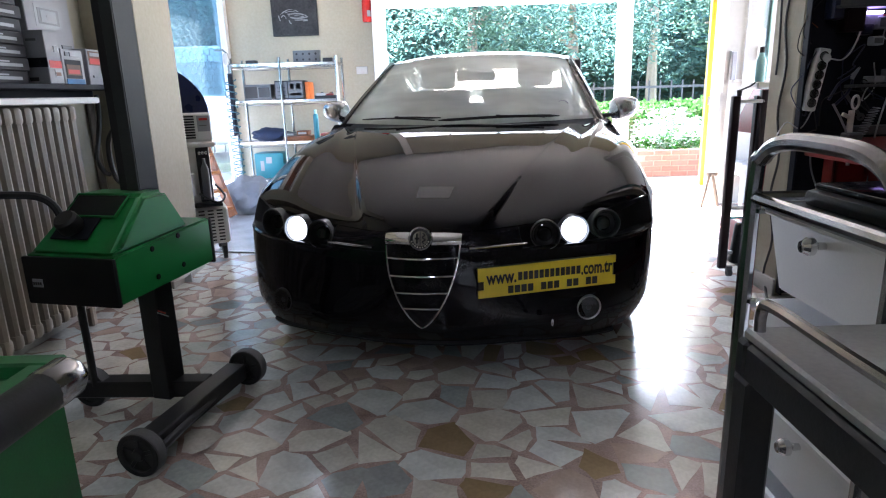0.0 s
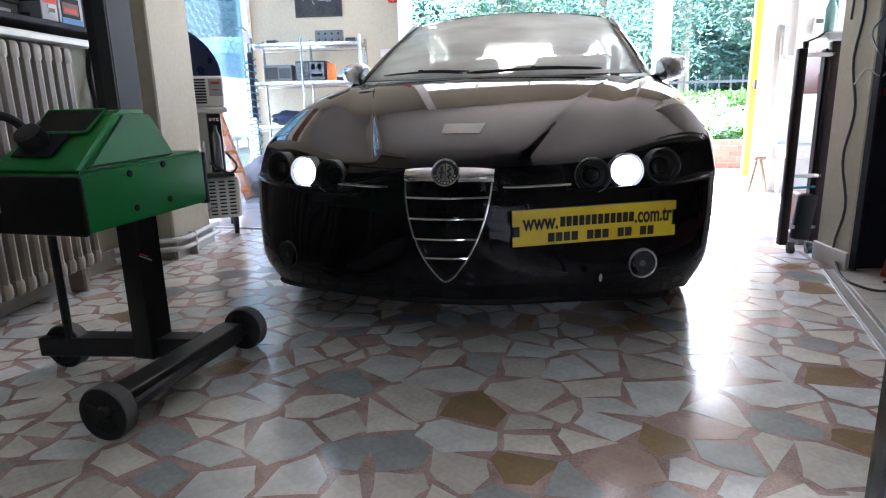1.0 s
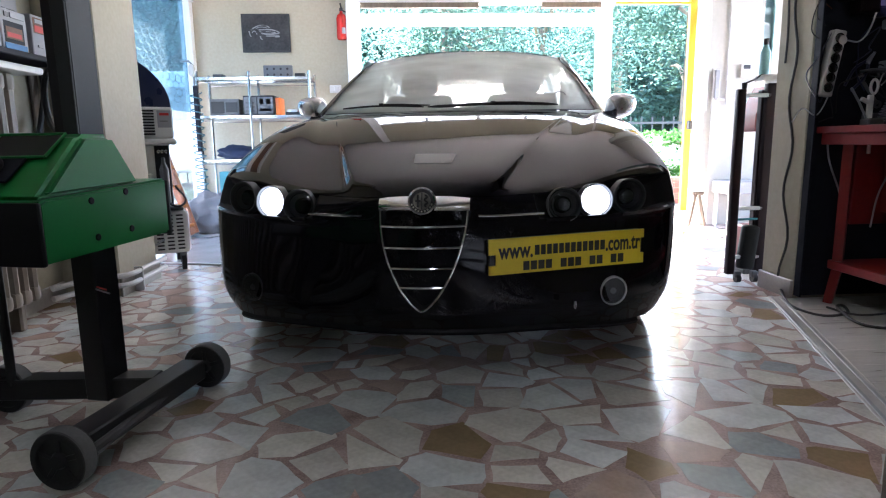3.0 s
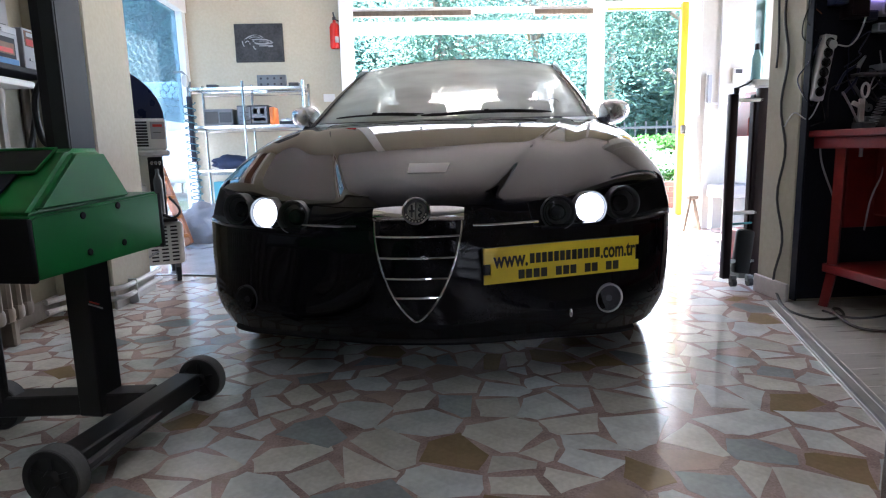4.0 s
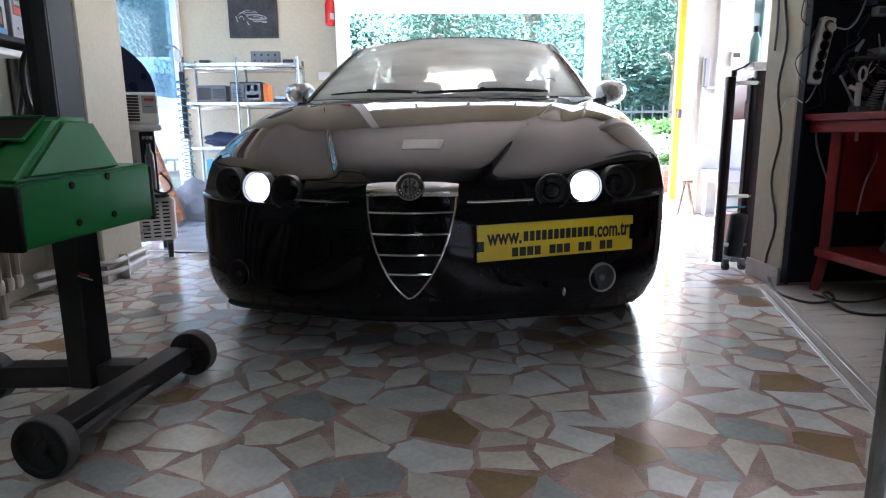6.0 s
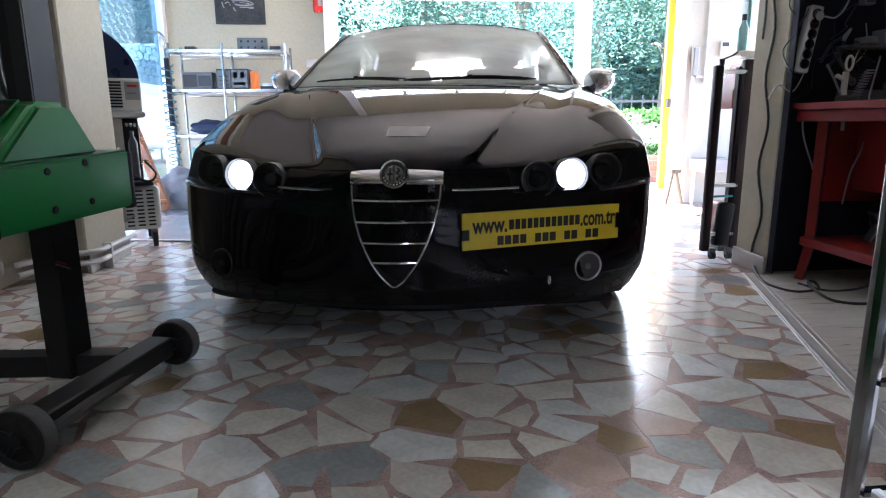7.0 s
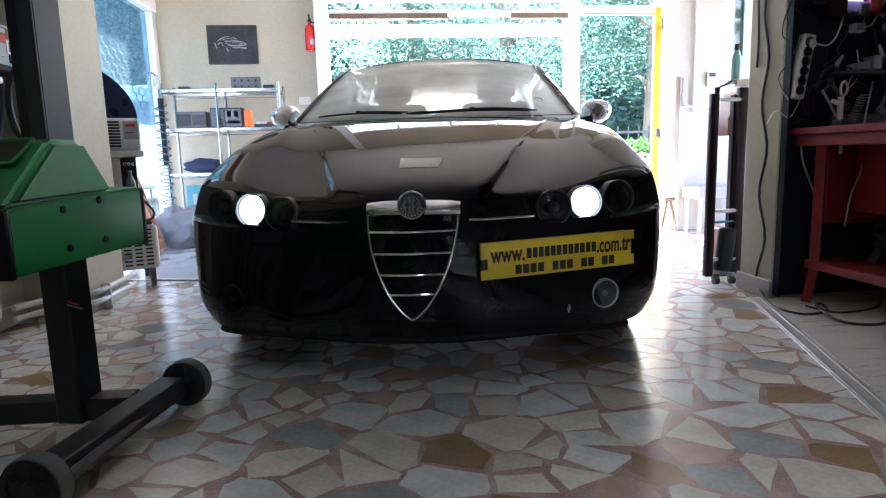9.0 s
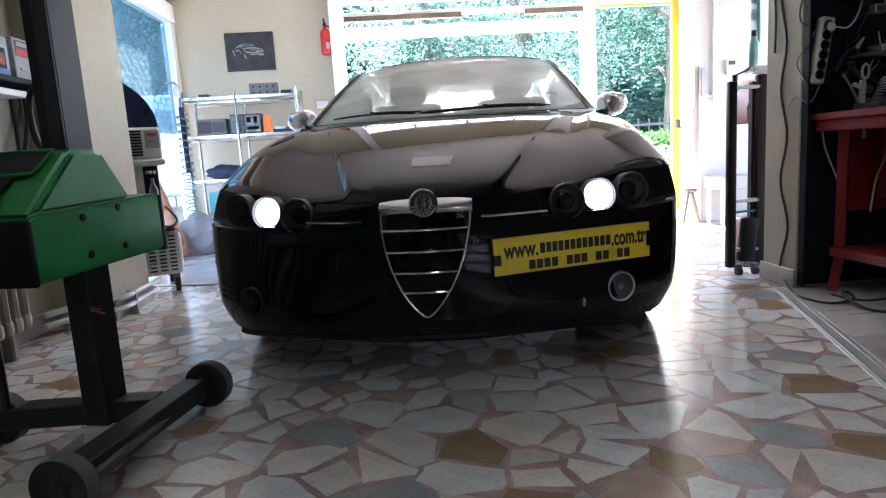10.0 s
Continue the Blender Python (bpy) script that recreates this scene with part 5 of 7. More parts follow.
gadget("battery_charger", "black battery charger with grey panels on the wire shelf", "battery charger", -1.74, -1.44, 6.62, 1.044, 0.19, 0.22, BLACK,
       (("panel", 0.03, 0.42, 0.08, 0.92, DGREY), ("vent", 0.08, 0.37, 0.2, 0.26, MATTBLACK), ("vent", 0.08, 0.37, 0.4, 0.46, MATTBLACK), ("vent", 0.08, 0.37, 0.6, 0.66, MATTBLACK), ("panel", 0.47, 0.95, 0.08, 0.92, DGREY), ("dial", 0.52, 0.66, 0.55, 0.85, GREYPL), ("dial", 0.74, 0.88, 0.55, 0.85, GREYPL), ("label", 0.52, 0.9, 0.2, 0.36, CARD)))
gadget("orange_case", "orange tool case lying on the wire shelf", "tool case", -1.435, -1.385, 6.64, 1.044, 0.17, 0.2, ORANGE)
gadget("tool_tray", "flat black tray with loose tools on the shelf", "tray", -1.34, -1.12, 6.63, 1.044, 0.035, 0.2, BLACK, (("handle", 0.1, 0.5, 0.9, 1.6, STEEL), ("handle", 0.55, 0.9, 0.9, 1.4, RED)))
pb = gadget("drilled_panel_box", "grey box with a drilled front standing on the rack", "box", -1.55, -1.27, 6.72, 1.404, 0.125, 0.06, DGREY)
for r in range(2):
    for c in range(4):
        part("hole", moved(lathe(bmesh.new(), [(0.011, 0), (0.009, 0.001), (0, 0.001)], 12), pose(-0.1 + c * 0.065, -0.0015, 0.035 + r * 0.055, 90, 0, 0)), MATTBLACK, pb)
gadget("small_black_box", "small black box on top of the rack", "box", -2.03, -1.93, 6.68, 1.404, 0.04, 0.1, BLACK)
gadget("small_black_box", "small black box on top of the rack", "box", -1.24, -1.14, 6.68, 1.404, 0.045, 0.1, BLACK)
gadget("teal_toolbox", "teal plastic toolbox on the lower shelf", "toolbox", -2.02, -1.72, 6.62, 0.244, 0.26, 0.26, TEAL, (("latch", 0.4, 0.6, 0.6, 0.85, GREYPL), ("label", 0.2, 0.32, 0.3, 0.7, CARD)))
gadget("teal_toolbox", "teal plastic toolbox on the lower shelf", "toolbox", -1.68, -1.4, 6.62, 0.244, 0.2, 0.26, TEAL, (("latch", 0.4, 0.6, 0.6, 0.85, GREYPL),))
gadget("parts_box", "beige cardboard box on the middle shelf", "box", -1.7, -1.4, 6.62, 0.624, 0.05, 0.25, WOOD)
cl = bmesh.new()
bmesh.ops.create_icosphere(cl, subdivisions=3, radius=1)
for v in cl.verts:
    n = noise.noise(v.co * 2.5) * 0.4
    v.co = Vector((0.2 * v.co.x * (1 + n), 0.13 * v.co.y, max(0, 0.06 + 0.075 * v.co.z * (1 + n))))
solo("blue_cloth", moved(cl, pose(-1.85, 6.75, 0.624)), NAVYCLOTH, "crumpled dark blue cloth on the shelf", "cloth")

bot = thing("spray_can", "slim teal spray can standing on the wire shelf", "spray can", pose(-1.36, 6.7, 0.624))
part("can", lathe(bmesh.new(), [(0, 0), (0.028, 0), (0.028, 0.25), (0.02, 0.27), (0, 0.27)], 16), TEAL, bot)
part("cap", lathe(bmesh.new(), [(0.016, 0.27), (0.016, 0.31), (0, 0.315)], 12), TEALGLASS, bot)
for x0, x1, z, h, mt, label in ((-1.56, -1.44, 0.676, 0.05, BROWNCARD, "brown tin of parts lying on the wire shelf"), (-1.31, -1.22, 0.624, 0.07, RED, "small red parts box on the wire shelf"),
                                (-1.2, -1.12, 0.624, 0.05, CARD, "small white carton on the wire shelf"), (-1.68, -1.58, 0.676, 0.035, DGREY, "flat grey tin on the wire shelf"),
                                (-1.38, -1.33, 0.244, 0.14, RED, "red oil bottle on the lower wire shelf"), (-1.28, -1.14, 0.244, 0.12, DGREY, "dark grey parts box on the lower wire shelf")):
    gadget("parts_box", label, "box", x0, x1, 6.64, z, h, 0.16, mt, (("label", 0.15, 0.85, 0.3, 0.7, GREYPL),))
tls = thing("loose_tools", "row of loose steel tools on the wire shelf", "tools", pose(-1.34, 6.64, 1.083))
for k in range(6):
    part("tool", moved(bx(box(-0.008, 0.008, 0, 0.1, 0, 0.012, 0.003), -0.012, 0.012, 0.09, 0.12, 0, 0.016 + 0.006 * (k % 3), 0.003), pose(0.02 + 0.033 * k, 0.01 * (k % 2), 0.002, 0, 0, 12 * (k % 3) - 10)), (STEEL, WOOD, DGREY)[k % 3], tls)
hs = thing("air_hose", "teal coiled air hose hanging from a wall reel", "air hose", pose(-2.12, 6.42, 0.004))
coil = [(0.055 * math.cos(a), 0.055 * math.sin(a), 1.25 - a * 0.0104) for a in [k * math.pi / 5 for k in range(160)]]
part("coil", tube(bmesh.new(), coil, 0.006, 5), HOSE, hs)
part("hanging_tail", tube(bmesh.new(), arc([(0.06, 0, 0.22), (0.1, -0.08, 0.1), (0.2, -0.1, 0.03), (0.3, 0.0, 0.02), (0.24, 0.1, 0.015), (0.08, 0.05, 0.012)]), 0.007, 6), HOSE, hs)
part("strap", box(-0.02, 0.02, -0.01, 0.03, 0.7, 1.31, 0.008), DARKBOARD, hs, "dark hanging strap")
part("reel", moved(lathe(bmesh.new(), [(0.0, 0), (0.035, 0), (0.035, 0.05), (0, 0.05)], 16), pose(0, -0.02, 1.44, 90, 0, 0) @ Matrix.Diagonal((0.7, 1.6, 1, 1))), BASEB, hs, "beige hose reel")
part("bracket", tube(bmesh.new(), [(-0.13, 0.05, 1.53), (-0.04, 0.0, 1.53), (0, 0, 1.49), (0.0, 0, 1.25)], 0.01, 6), DGREY, hs)

pic = thing("framed_picture", "dark framed print of a pale sports car outline", "picture", pose(-1.585, 7.118, 1.895))
part("backing", box(-0.245, 0.245, -0.022, 0, -0.19, 0.19, 0.003), BLACK, pic)
part("print", box(-0.232, 0.232, -0.0245, -0.022, -0.177, 0.177), PICTURE, pic, "dark grey print")
for k, (stroke, w) in enumerate((
        ([(-0.15, 0.03), (-0.1, 0.06), (-0.05, 0.075), (0.01, 0.07), (0.05, 0.045)], 0.006),
        ([(-0.1, 0.045), (-0.05, 0.058), (0.0, 0.054), (0.03, 0.04), (-0.02, 0.036), (-0.1, 0.04)], 0.004),
        ([(-0.07, 0.03), (0.0, 0.035), (0.07, 0.03), (0.13, 0.01)], 0.007),
        ([(-0.06, 0.02), (-0.03, -0.005), (0.04, -0.012), (0.12, -0.005), (0.14, 0.005)], 0.008),
        ([(0.0, 0.012), (0.05, 0.014), (0.1, 0.004)], 0.007),
        ([(-0.17, 0.02), (-0.16, -0.02), (-0.15, -0.035)], 0.006),
        ([(-0.14, 0.0), (-0.12, 0.02), (-0.1, 0.01), (-0.09, -0.015)], 0.005),
        ([(-0.06, -0.03), (-0.05, -0.055), (-0.035, -0.065)], 0.007),
        ([(0.0, -0.03), (0.06, -0.03), (0.13, -0.028)], 0.006),
        ([(0.09, -0.036), (0.14, -0.034)], 0.009))):
    part("print_stroke", moved(tube(bmesh.new(), arc([(x, 0, z + 0.0) for x, z in stroke], 4), w, 6), pose(0, -0.0245, 0.0) @ Matrix.Diagonal((1.0, 0.12, 1.0, 1))), PALEPRINT, pic)
for a, b, c in ((-0.14, 0.08, 0.012), (-0.05, 0.09, 0.045), (-0.1, 0.13, -0.02)):
    part("print_line", prism(bmesh.new(), [(a, c), (b, c + 0.012), (b, c + 0.02), (a, c + 0.006)], 0.0012, 0.0022, pose(-0.02, -0.0245, 0.02, 90, 0, 0)), PICTURE, pic)
ext = thing("fire_extinguisher", "red fire extinguisher hung on the back wall", "fire extinguisher", pose(-0.8, 7.03, 1.815) @ Matrix.Diagonal((0.86, 0.86, 0.86, 1)))
part("cylinder", lathe(bmesh.new(), [(0, 0), (0.05, 0), (0.06, 0.02), (0.06, 0.24), (0.045, 0.28), (0.018, 0.3), (0.018, 0.33), (0, 0.33)], 24), EXTRED, ext)
part("valve", box(-0.02, 0.02, -0.02, 0.02, 0.32, 0.36, 0.005), BLACK, ext)
part("handle", moved(box(-0.01, 0.01, -0.09, 0.03, 0, 0.012, 0.003), pose(0, 0, 0.36, -18, 0, 0)), BLACK, ext)
part("hose", tube(bmesh.new(), arc([(0.02, 0, 0.33), (0.075, -0.02, 0.28), (0.075, -0.02, 0.1), (0.07, -0.03, 0.03)]), 0.009, 6), BLACK, ext)
part("label_panel", sheet(lambda u, v: Vector((0.0612 * math.sin(u), -0.0612 * math.cos(u), 0.06 + 0.07 * v)), span(0.1, 0.9, 6), (0, 1)), CARD, ext, "small white label")
part("bracket", box(-0.05, 0.05, 0.05, 0.1, 0.12, 0.2, 0.003), DGREY, ext)
so = thing("wall_switch", "small white double socket on the back wall", "wall socket", pose(-0.9, 7.118, 1.33))
part("plate", box(-0.06, 0.06, -0.012, 0, -0.04, 0.04, 0.004), WHITEPL, so)
part("rocker", box(-0.045, -0.005, -0.016, -0.012, -0.025, 0.025, 0.002), WHITEPL, so)
part("rocker", box(0.005, 0.045, -0.016, -0.012, -0.025, 0.025, 0.002), WHITEPL, so)

# ---------- right side: wall things, upright trolley, cables ----------
wp_ = thing("wall_pipes", "thin vertical white pipes on the gate-side wall", "pipe", pose(0, 0, 0))
for x, z0, z1 in ((2.5, 0.004, 1.35), (2.44, 1.0, 3.2), (2.62, 1.05, 3.2)):
    part("pipe", rod((x, 5.745, z0), (x, 5.745, z1), 0.009, 8), WHITEPL, wp_)
part("joint_box", box(2.5, 2.545, 5.72, 5.76, 1.1, 1.34, 0.006), GREYPL, wp_)
part("conduit", box(2.54, 3.4, 5.748, 5.76, 1.085, 1.105, 0.002), WHITEPL, wp_)
th = thing("thermostat", "small white wall controller with a dark screen", "thermostat", pose(2.78, 5.758, 1.33))
part("case", box(-0.045, 0.045, -0.025, 0, -0.06, 0.06, 0.006), WHITEPL, th)
part("screen", box(-0.03, 0.03, -0.028, -0.025, 0.015, 0.05), BLACK, th)
tb = thing("low_table", "small grey table against the white wall", "table", pose(2.72, 5.55, 0.004))
part("tabletop", box(-0.2, 0.3, -0.13, 0.16, 0.29, 0.4, 0.01), GREYPL, tb)
for x, y in ((-0.17, -0.1), (0.27, -0.1), (-0.17, 0.13), (0.27, 0.13)):
    part("leg", rod((x, y, 0), (x, y, 0.29), 0.014, 8), ALU, tb)
stl = thing("wooden_trestle", "short grey-brown wooden trestle at the white wall", "trestle", pose(2.36, 5.62, 0.004))
for dx, dy in ((-0.06, 0.0), (0.04, 0.03)):
    part("leg", tube(bmesh.new(), [(dx * 1.6, dy - 0.05, 0), (dx * 0.3, dy, 0.3)], 0.014, 6), BARK, stl)
part("bar", rod((-0.05, 0, 0.29), (0.05, 0.03, 0.29), 0.02, 8), BARK, stl)

tr = thing("upright_trolley", "dark two-railed trolley stood upright on small castors by the pier", "trolley", pose(1.63, 3.56, 0))
for x0, x1, y, zt, tilt in ((-0.092, -0.05, 0.0, 1.0, 0), (0.07, 0.118, 0.02, 1.03, 0)):
    part("rail", box(x0, x1, y - 0.02, y + 0.02, 0.04, zt, 0.006, 2), MAROON, tr, "dark maroon side rail")
part("inner_rail", box(0.058, 0.07, 0.03, 0.07, 0.05, 1.0, 0.004), MAROON, tr)
part("bracket", box(0.025, 0.14, -0.03, 0.06, 1.035, 1.07, 0.006), WHITEPL, tr, "white top bracket")
for z in (0.12, 0.38, 0.96):
    part("crossbar", box(-0.06, 0.09, 0.0, 0.02, z, z + 0.02, 0.003), STEEL, tr)
part("crossbar", rod((-0.05, 0.01, 0.33), (0.14, 0.015, 0.335), 0.006, 8), TEAL, tr)
part("knob", moved(lathe(bmesh.new(), [(0.0, 0), (0.012, 0.0), (0.014, 0.03), (0, 0.035)], 12), pose(-0.055, 0, 1.0)), BLACK, tr)
part("wire", tube(bmesh.new(), arc([(-0.05, 0, 1.03), (0.0, 0, 1.05), (0.04, 0.01, 1.07), (0.08, 0.02, 1.05)]), 0.005, 6), BLACK, tr)
part("bag", moved(box(-0.045, 0.045, -0.03, 0.03, 0.0, 0.24, 0.02, 2), pose(0.02, 0.02, 0.06, 0, 6, 0)), DEADBLACK, tr, "dark pad at the foot")
for x in (-0.04, 0.05):
    ca = part("castor", moved(lathe(bmesh.new(), [(0, -0.012), (0.022, -0.012), (0.022, 0.012), (0, 0.012)], 14), pose(x, -0.03, 0.022, 0, 90, 0)), BLACK, tr)
    part("fork", box(x - 0.016, x + 0.016, -0.04, -0.01, 0.025, 0.06, 0.003), DGREY, ca)
rc = thing("red_jack_stand", "red steel jack stand behind the dark trolley", "jack stand", pose(1.735, 3.72, 0))
part("base", box(0.0, 0.2, 0.0, 0.16, 0.06, 0.27, 0.008), RED, rc)
part("base_plate", box(-0.01, 0.21, -0.01, 0.17, 0.0, 0.06, 0.006), DGREY, rc)
part("column", box(0.11, 0.14, 0.06, 0.09, 0.27, 0.79, 0.003), MAROON, rc)
part("head", prism(bmesh.new(), [(0.0, 0.79), (0.2, 0.79), (0.2, 1.03), (0.07, 1.03), (0.0, 0.88)], -0.16, 0.0, pose(0, 0, 0, 90, 0, 0)), RED, rc, "wedge-shaped red head")
tbot = thing("teal_bottle", "small teal spray bottle on the trolley bracket", "bottle", pose(1.69, 3.59, 1.07))
part("bottle", lathe(bmesh.new(), [(0.0, 0), (0.022, 0.0), (0.025, 0.01), (0.025, 0.11), (0.014, 0.14), (0.012, 0.15), (0, 0.15)], 18), TEALGLASS, tbot)
part("cap", lathe(bmesh.new(), [(0.0, 0.15), (0.013, 0.15), (0.012, 0.18), (0, 0.182)], 14), BLACK, tbot)
gb = thing("glass_panel", "narrow clear glass panel with a grey edge at the pier corner", "glass panel", pose(1.71, 3.6, 1.08))
part("pane", box(-0.006, 0.006, -0.01, 0.07, 0.0, 1.4, 0.002), GLASS, gb)
part("edge", box(0.006, 0.02, -0.01, 0.07, 0.0, 1.4, 0.003), TEALGLASS, gb)
cb = thing("hanging_cable", "black cable hanging wavily down the pier to the floor", "cable", pose(0, 0, 0))
pts = []
for k in range(46):
    z = 2.3 - k * 2.27 / 45
    pts.append((1.652, 3.33 - 0.085 * k / 45 + 0.022 * math.sin(k * 0.75) * (0.4 + k / 45), z))
part("cable", tube(bmesh.new(), pts, 0.0055, 6), BLACK, cb)
part("cable", tube(bmesh.new(), [(1.652, 3.36 + 0.01 * math.sin(k * 0.6), 2.3 - k * 0.06) for k in range(21)], 0.005, 6), BLACK, cb)
part("floor_run", tube(bmesh.new(), arc([(1.65, 3.24, 0.03), (1.6, 3.12, 0.01), (1.56, 2.98, 0.008), (1.6, 2.86, 0.008), (1.72, 2.88, 0.01), (1.76, 2.96, 0.02), (1.69, 2.9, 0.03), (1.66, 2.72, 0.012), (1.78, 2.66, 0.01), (2.0, 2.78, 0.01), (2.2, 2.8, 0.01)]), 0.0065, 6), BLACK, cb)
part("floor_run", tube(bmesh.new(), arc([(1.7, 2.98, 0.01), (1.72, 2.82, 0.02), (1.82, 2.75, 0.05), (1.95, 2.85, 0.06), (2.05, 3.0, 0.12)]), 0.005, 6), BLACK, cb)

# ---------- workbench bay ----------
bench = thing("workbench", "red steel workbench with a lower shelf and splayed legs", "workbench", pose(0, 0, 0))
part("worktop", box(1.69, 2.6, 1.5, 3.145, 0.77, 0.8, 0.004), RED, bench, "red worktop edge")
part("top_frame", box(1.71, 2.58, 1.52, 3.135, 0.72, 0.77, 0.004), RED, bench)
for x, y in ((1.8, 3.075), (1.8, 1.58), (2.52, 3.075), (2.52, 1.58)):
    part("leg", tube(bmesh.new(), [(x - 0.03 if x < 2 else x + 0.03, y, 0.003), (x, y, 0.16), (x, y, 0.72)], [0.026, 0.028, 0.028], 4), RED, bench)
part("lower_shelf", box(1.77, 2.55, 1.55, 3.105, 0.16, 0.2, 0.004), RED, bench)
part("back_panel", box(1.86, 2.5, 3.105, 3.125, 0.36, 0.72, 0.003), RED, bench)
part("drawer_box", box(1.95, 2.5, 2.2, 3.055, 0.42, 0.72, 0.008), RED, bench, "red drawer case under the top")
bag = bmesh.new()
bmesh.ops.create_icosphere(bag, subdivisions=3, radius=1)
for v in bag.verts:
    n = noise.noise(v.co * 3) * 0.3
    v.co = Vector((0.22 * v.co.x * (1 + n), 0.2 * v.co.y, max(0, 0.1 + 0.11 * v.co.z * (1 + n))))
solo("black_bag", moved(bag, pose(2.2, 2.9, 0.2)), MATTBLACK, "crumpled black bag on the bench shelf", "bag")
solo("cardboard_strip", moved(box(-0.006, 0.006, -0.02, 0.02, 0, 0.3, 0.002), pose(1.98, 2.955, 0.2, 12, 18, 0)), STEEL, "thin steel bar leaning under the bench", "steel bar")

tbm = thing("tool_board", "black tool board crowded with hanging tools and sockets", "tool board", pose(1.672, 3.166, 0.8))
part("board", box(0.0, 0.92, -0.014, 0.003, 0.0, 1.9, 0.003), DARKBOARD, tbm)
part("side_panel", box(-0.01, 0.0, -0.045, 0.0, -0.78, 1.9, 0.002), DARKBOARD, tbm)
# Black sheet down to the floor, widened to paint the shade under the bench.
part("lower_panel", box(0.0, 0.93, -0.012, 0.0, -0.78, 0.0, 0.002), DARKBOARD, tbm)


def power_strip(x, y, z, n, pitch, tilt, w=0.058):
    s = thing("power_strip", "white power strip with a row of round sockets", "power strip", pose(x, y, z, 0, tilt, 0))
    part("case", box(-w / 2, w / 2, -0.045, 0, 0, n * pitch + 0.03, 0.008, 2), WHITEPL, s)
    for k in range(n):
        part("socket", moved(lathe(bmesh.new(), [(0.021, 0.0), (0.021, 0.002), (0.017, 0.002), (0.016, -0.0005), (0, -0.0005)], 20), pose(0, -0.0455, 0.037 + k * pitch, 90, 0, 0)), MATTBLACK, s)
    return s


power_strip(1.695, 3.15, 0.93, 6, 0.042, 9)
rng = random.Random(7)


def hang(name, label, category, build):
    t = thing(name, label, category)
    build(t)
    return t


def pliers(x, z, a, mt):
    def f(t):
        t.matrix_world = pose(x, 3.145, z, 0, a, 0)
        part("handle", tube(bmesh.new(), arc([(-0.006, 0, 0), (-0.03, 0, -0.06), (-0.02, 0, -0.14)]), 0.007, 6), mt, t)
        part("handle", tube(bmesh.new(), arc([(0.006, 0, 0), (0.03, 0, -0.06), (0.02, 0, -0.14)]), 0.007, 6), mt, t)
        part("jaw", tube(bmesh.new(), [(0, 0, -0.01), (0, 0, 0.05)], [0.013, 0.005], 6), STEEL, t)
    return hang("pliers", "pair of pliers hung on the tool board", "pliers", f)


def spanner(x, z, a, n):
    def f(t):
        t.matrix_world = pose(x, 3.148, z, 0, a, 0)
        part("shaft", box(-0.008, 0.008, -0.006, 0, -n, n, 0.002), DGREY, t)
        for sd in (-1, 1):
            part("head", moved(lathe(bmesh.new(), [(0.009, 0), (0.018, 0), (0.018, 0.007), (0.009, 0.007)], 14), pose(0, 0, sd * n, 90, 0, 0)), DGREY, t)
    return hang("spanner", "dull grey spanner hung on the tool board", "spanner", f)


pliers(1.9, 1.08, 35, NAVY)
pliers(2.12, 1.12, -20, NAVY)
pliers(2.3, 0.98, 10, MAROON)
for x, z, a, n in ((1.92, 0.95, -38, 0.07), (2.05, 1.06, 70, 0.09), (2.15, 0.93, 20, 0.06), (2.22, 1.2, -65, 0.1), (2.36, 1.1, 40, 0.08), (2.0, 1.3, 80, 0.07)):
    spanner(x, z, a, n)
for x, z, w, h, mt, nm in ((1.86, 1.3, 0.1, 0.1, GREYPL, "grey"), (1.98, 1.32, 0.09, 0.07, WHITEPL, "white"), (2.12, 1.33, 0.13, 0.12, NAVY, "navy"), (2.27, 1.3, 0.1, 0.14, DGREY, "dark grey"), (1.79, 1.42, 0.12, 0.1, REDCARD, "red"), (2.0, 1.5, 0.2, 0.16, DGREY, "dark grey"), (2.25, 1.55, 0.16, 0.12, BLUECARD, "blue")):
    g = thing("parts_tin", "small %s parts tin fixed to the tool board" % nm, "tin", pose(x, 3.155, z + 0.09))
    part("tin", box(-w / 2, w / 2, -0.07, 0, 0, h, 0.006, 2), mt, g)
    part("rim", box(-w / 2 - 0.003, w / 2 + 0.003, -0.073, -0.067, h - 0.012, h, 0.002), DGREY, g)
shf = thing("board_shelf", "thin dark shelf on the tool board", "shelf", pose(2.05, 3.155, 1.375))
part("tray", box(-0.3, 0.4, -0.1, 0, 0, 0.012, 0.002), DGREY, shf)
part("lip", box(-0.3, 0.4, -0.1, -0.096, 0.012, 0.035, 0.001), DGREY, shf)
led = thing("led_lamp", "small violet LED work lamp lit on the tool board", "lamp", pose(1.93, 3.125, 1.3))
part("housing", box(-0.05, 0.05, -0.02, 0.03, 0.0, 0.05, 0.004), GREYPL, led)
part("diffuser", box(-0.035, 0.045, -0.03, 0.02, 0.05, 0.062, 0.003), LED, led, "lit violet strip")
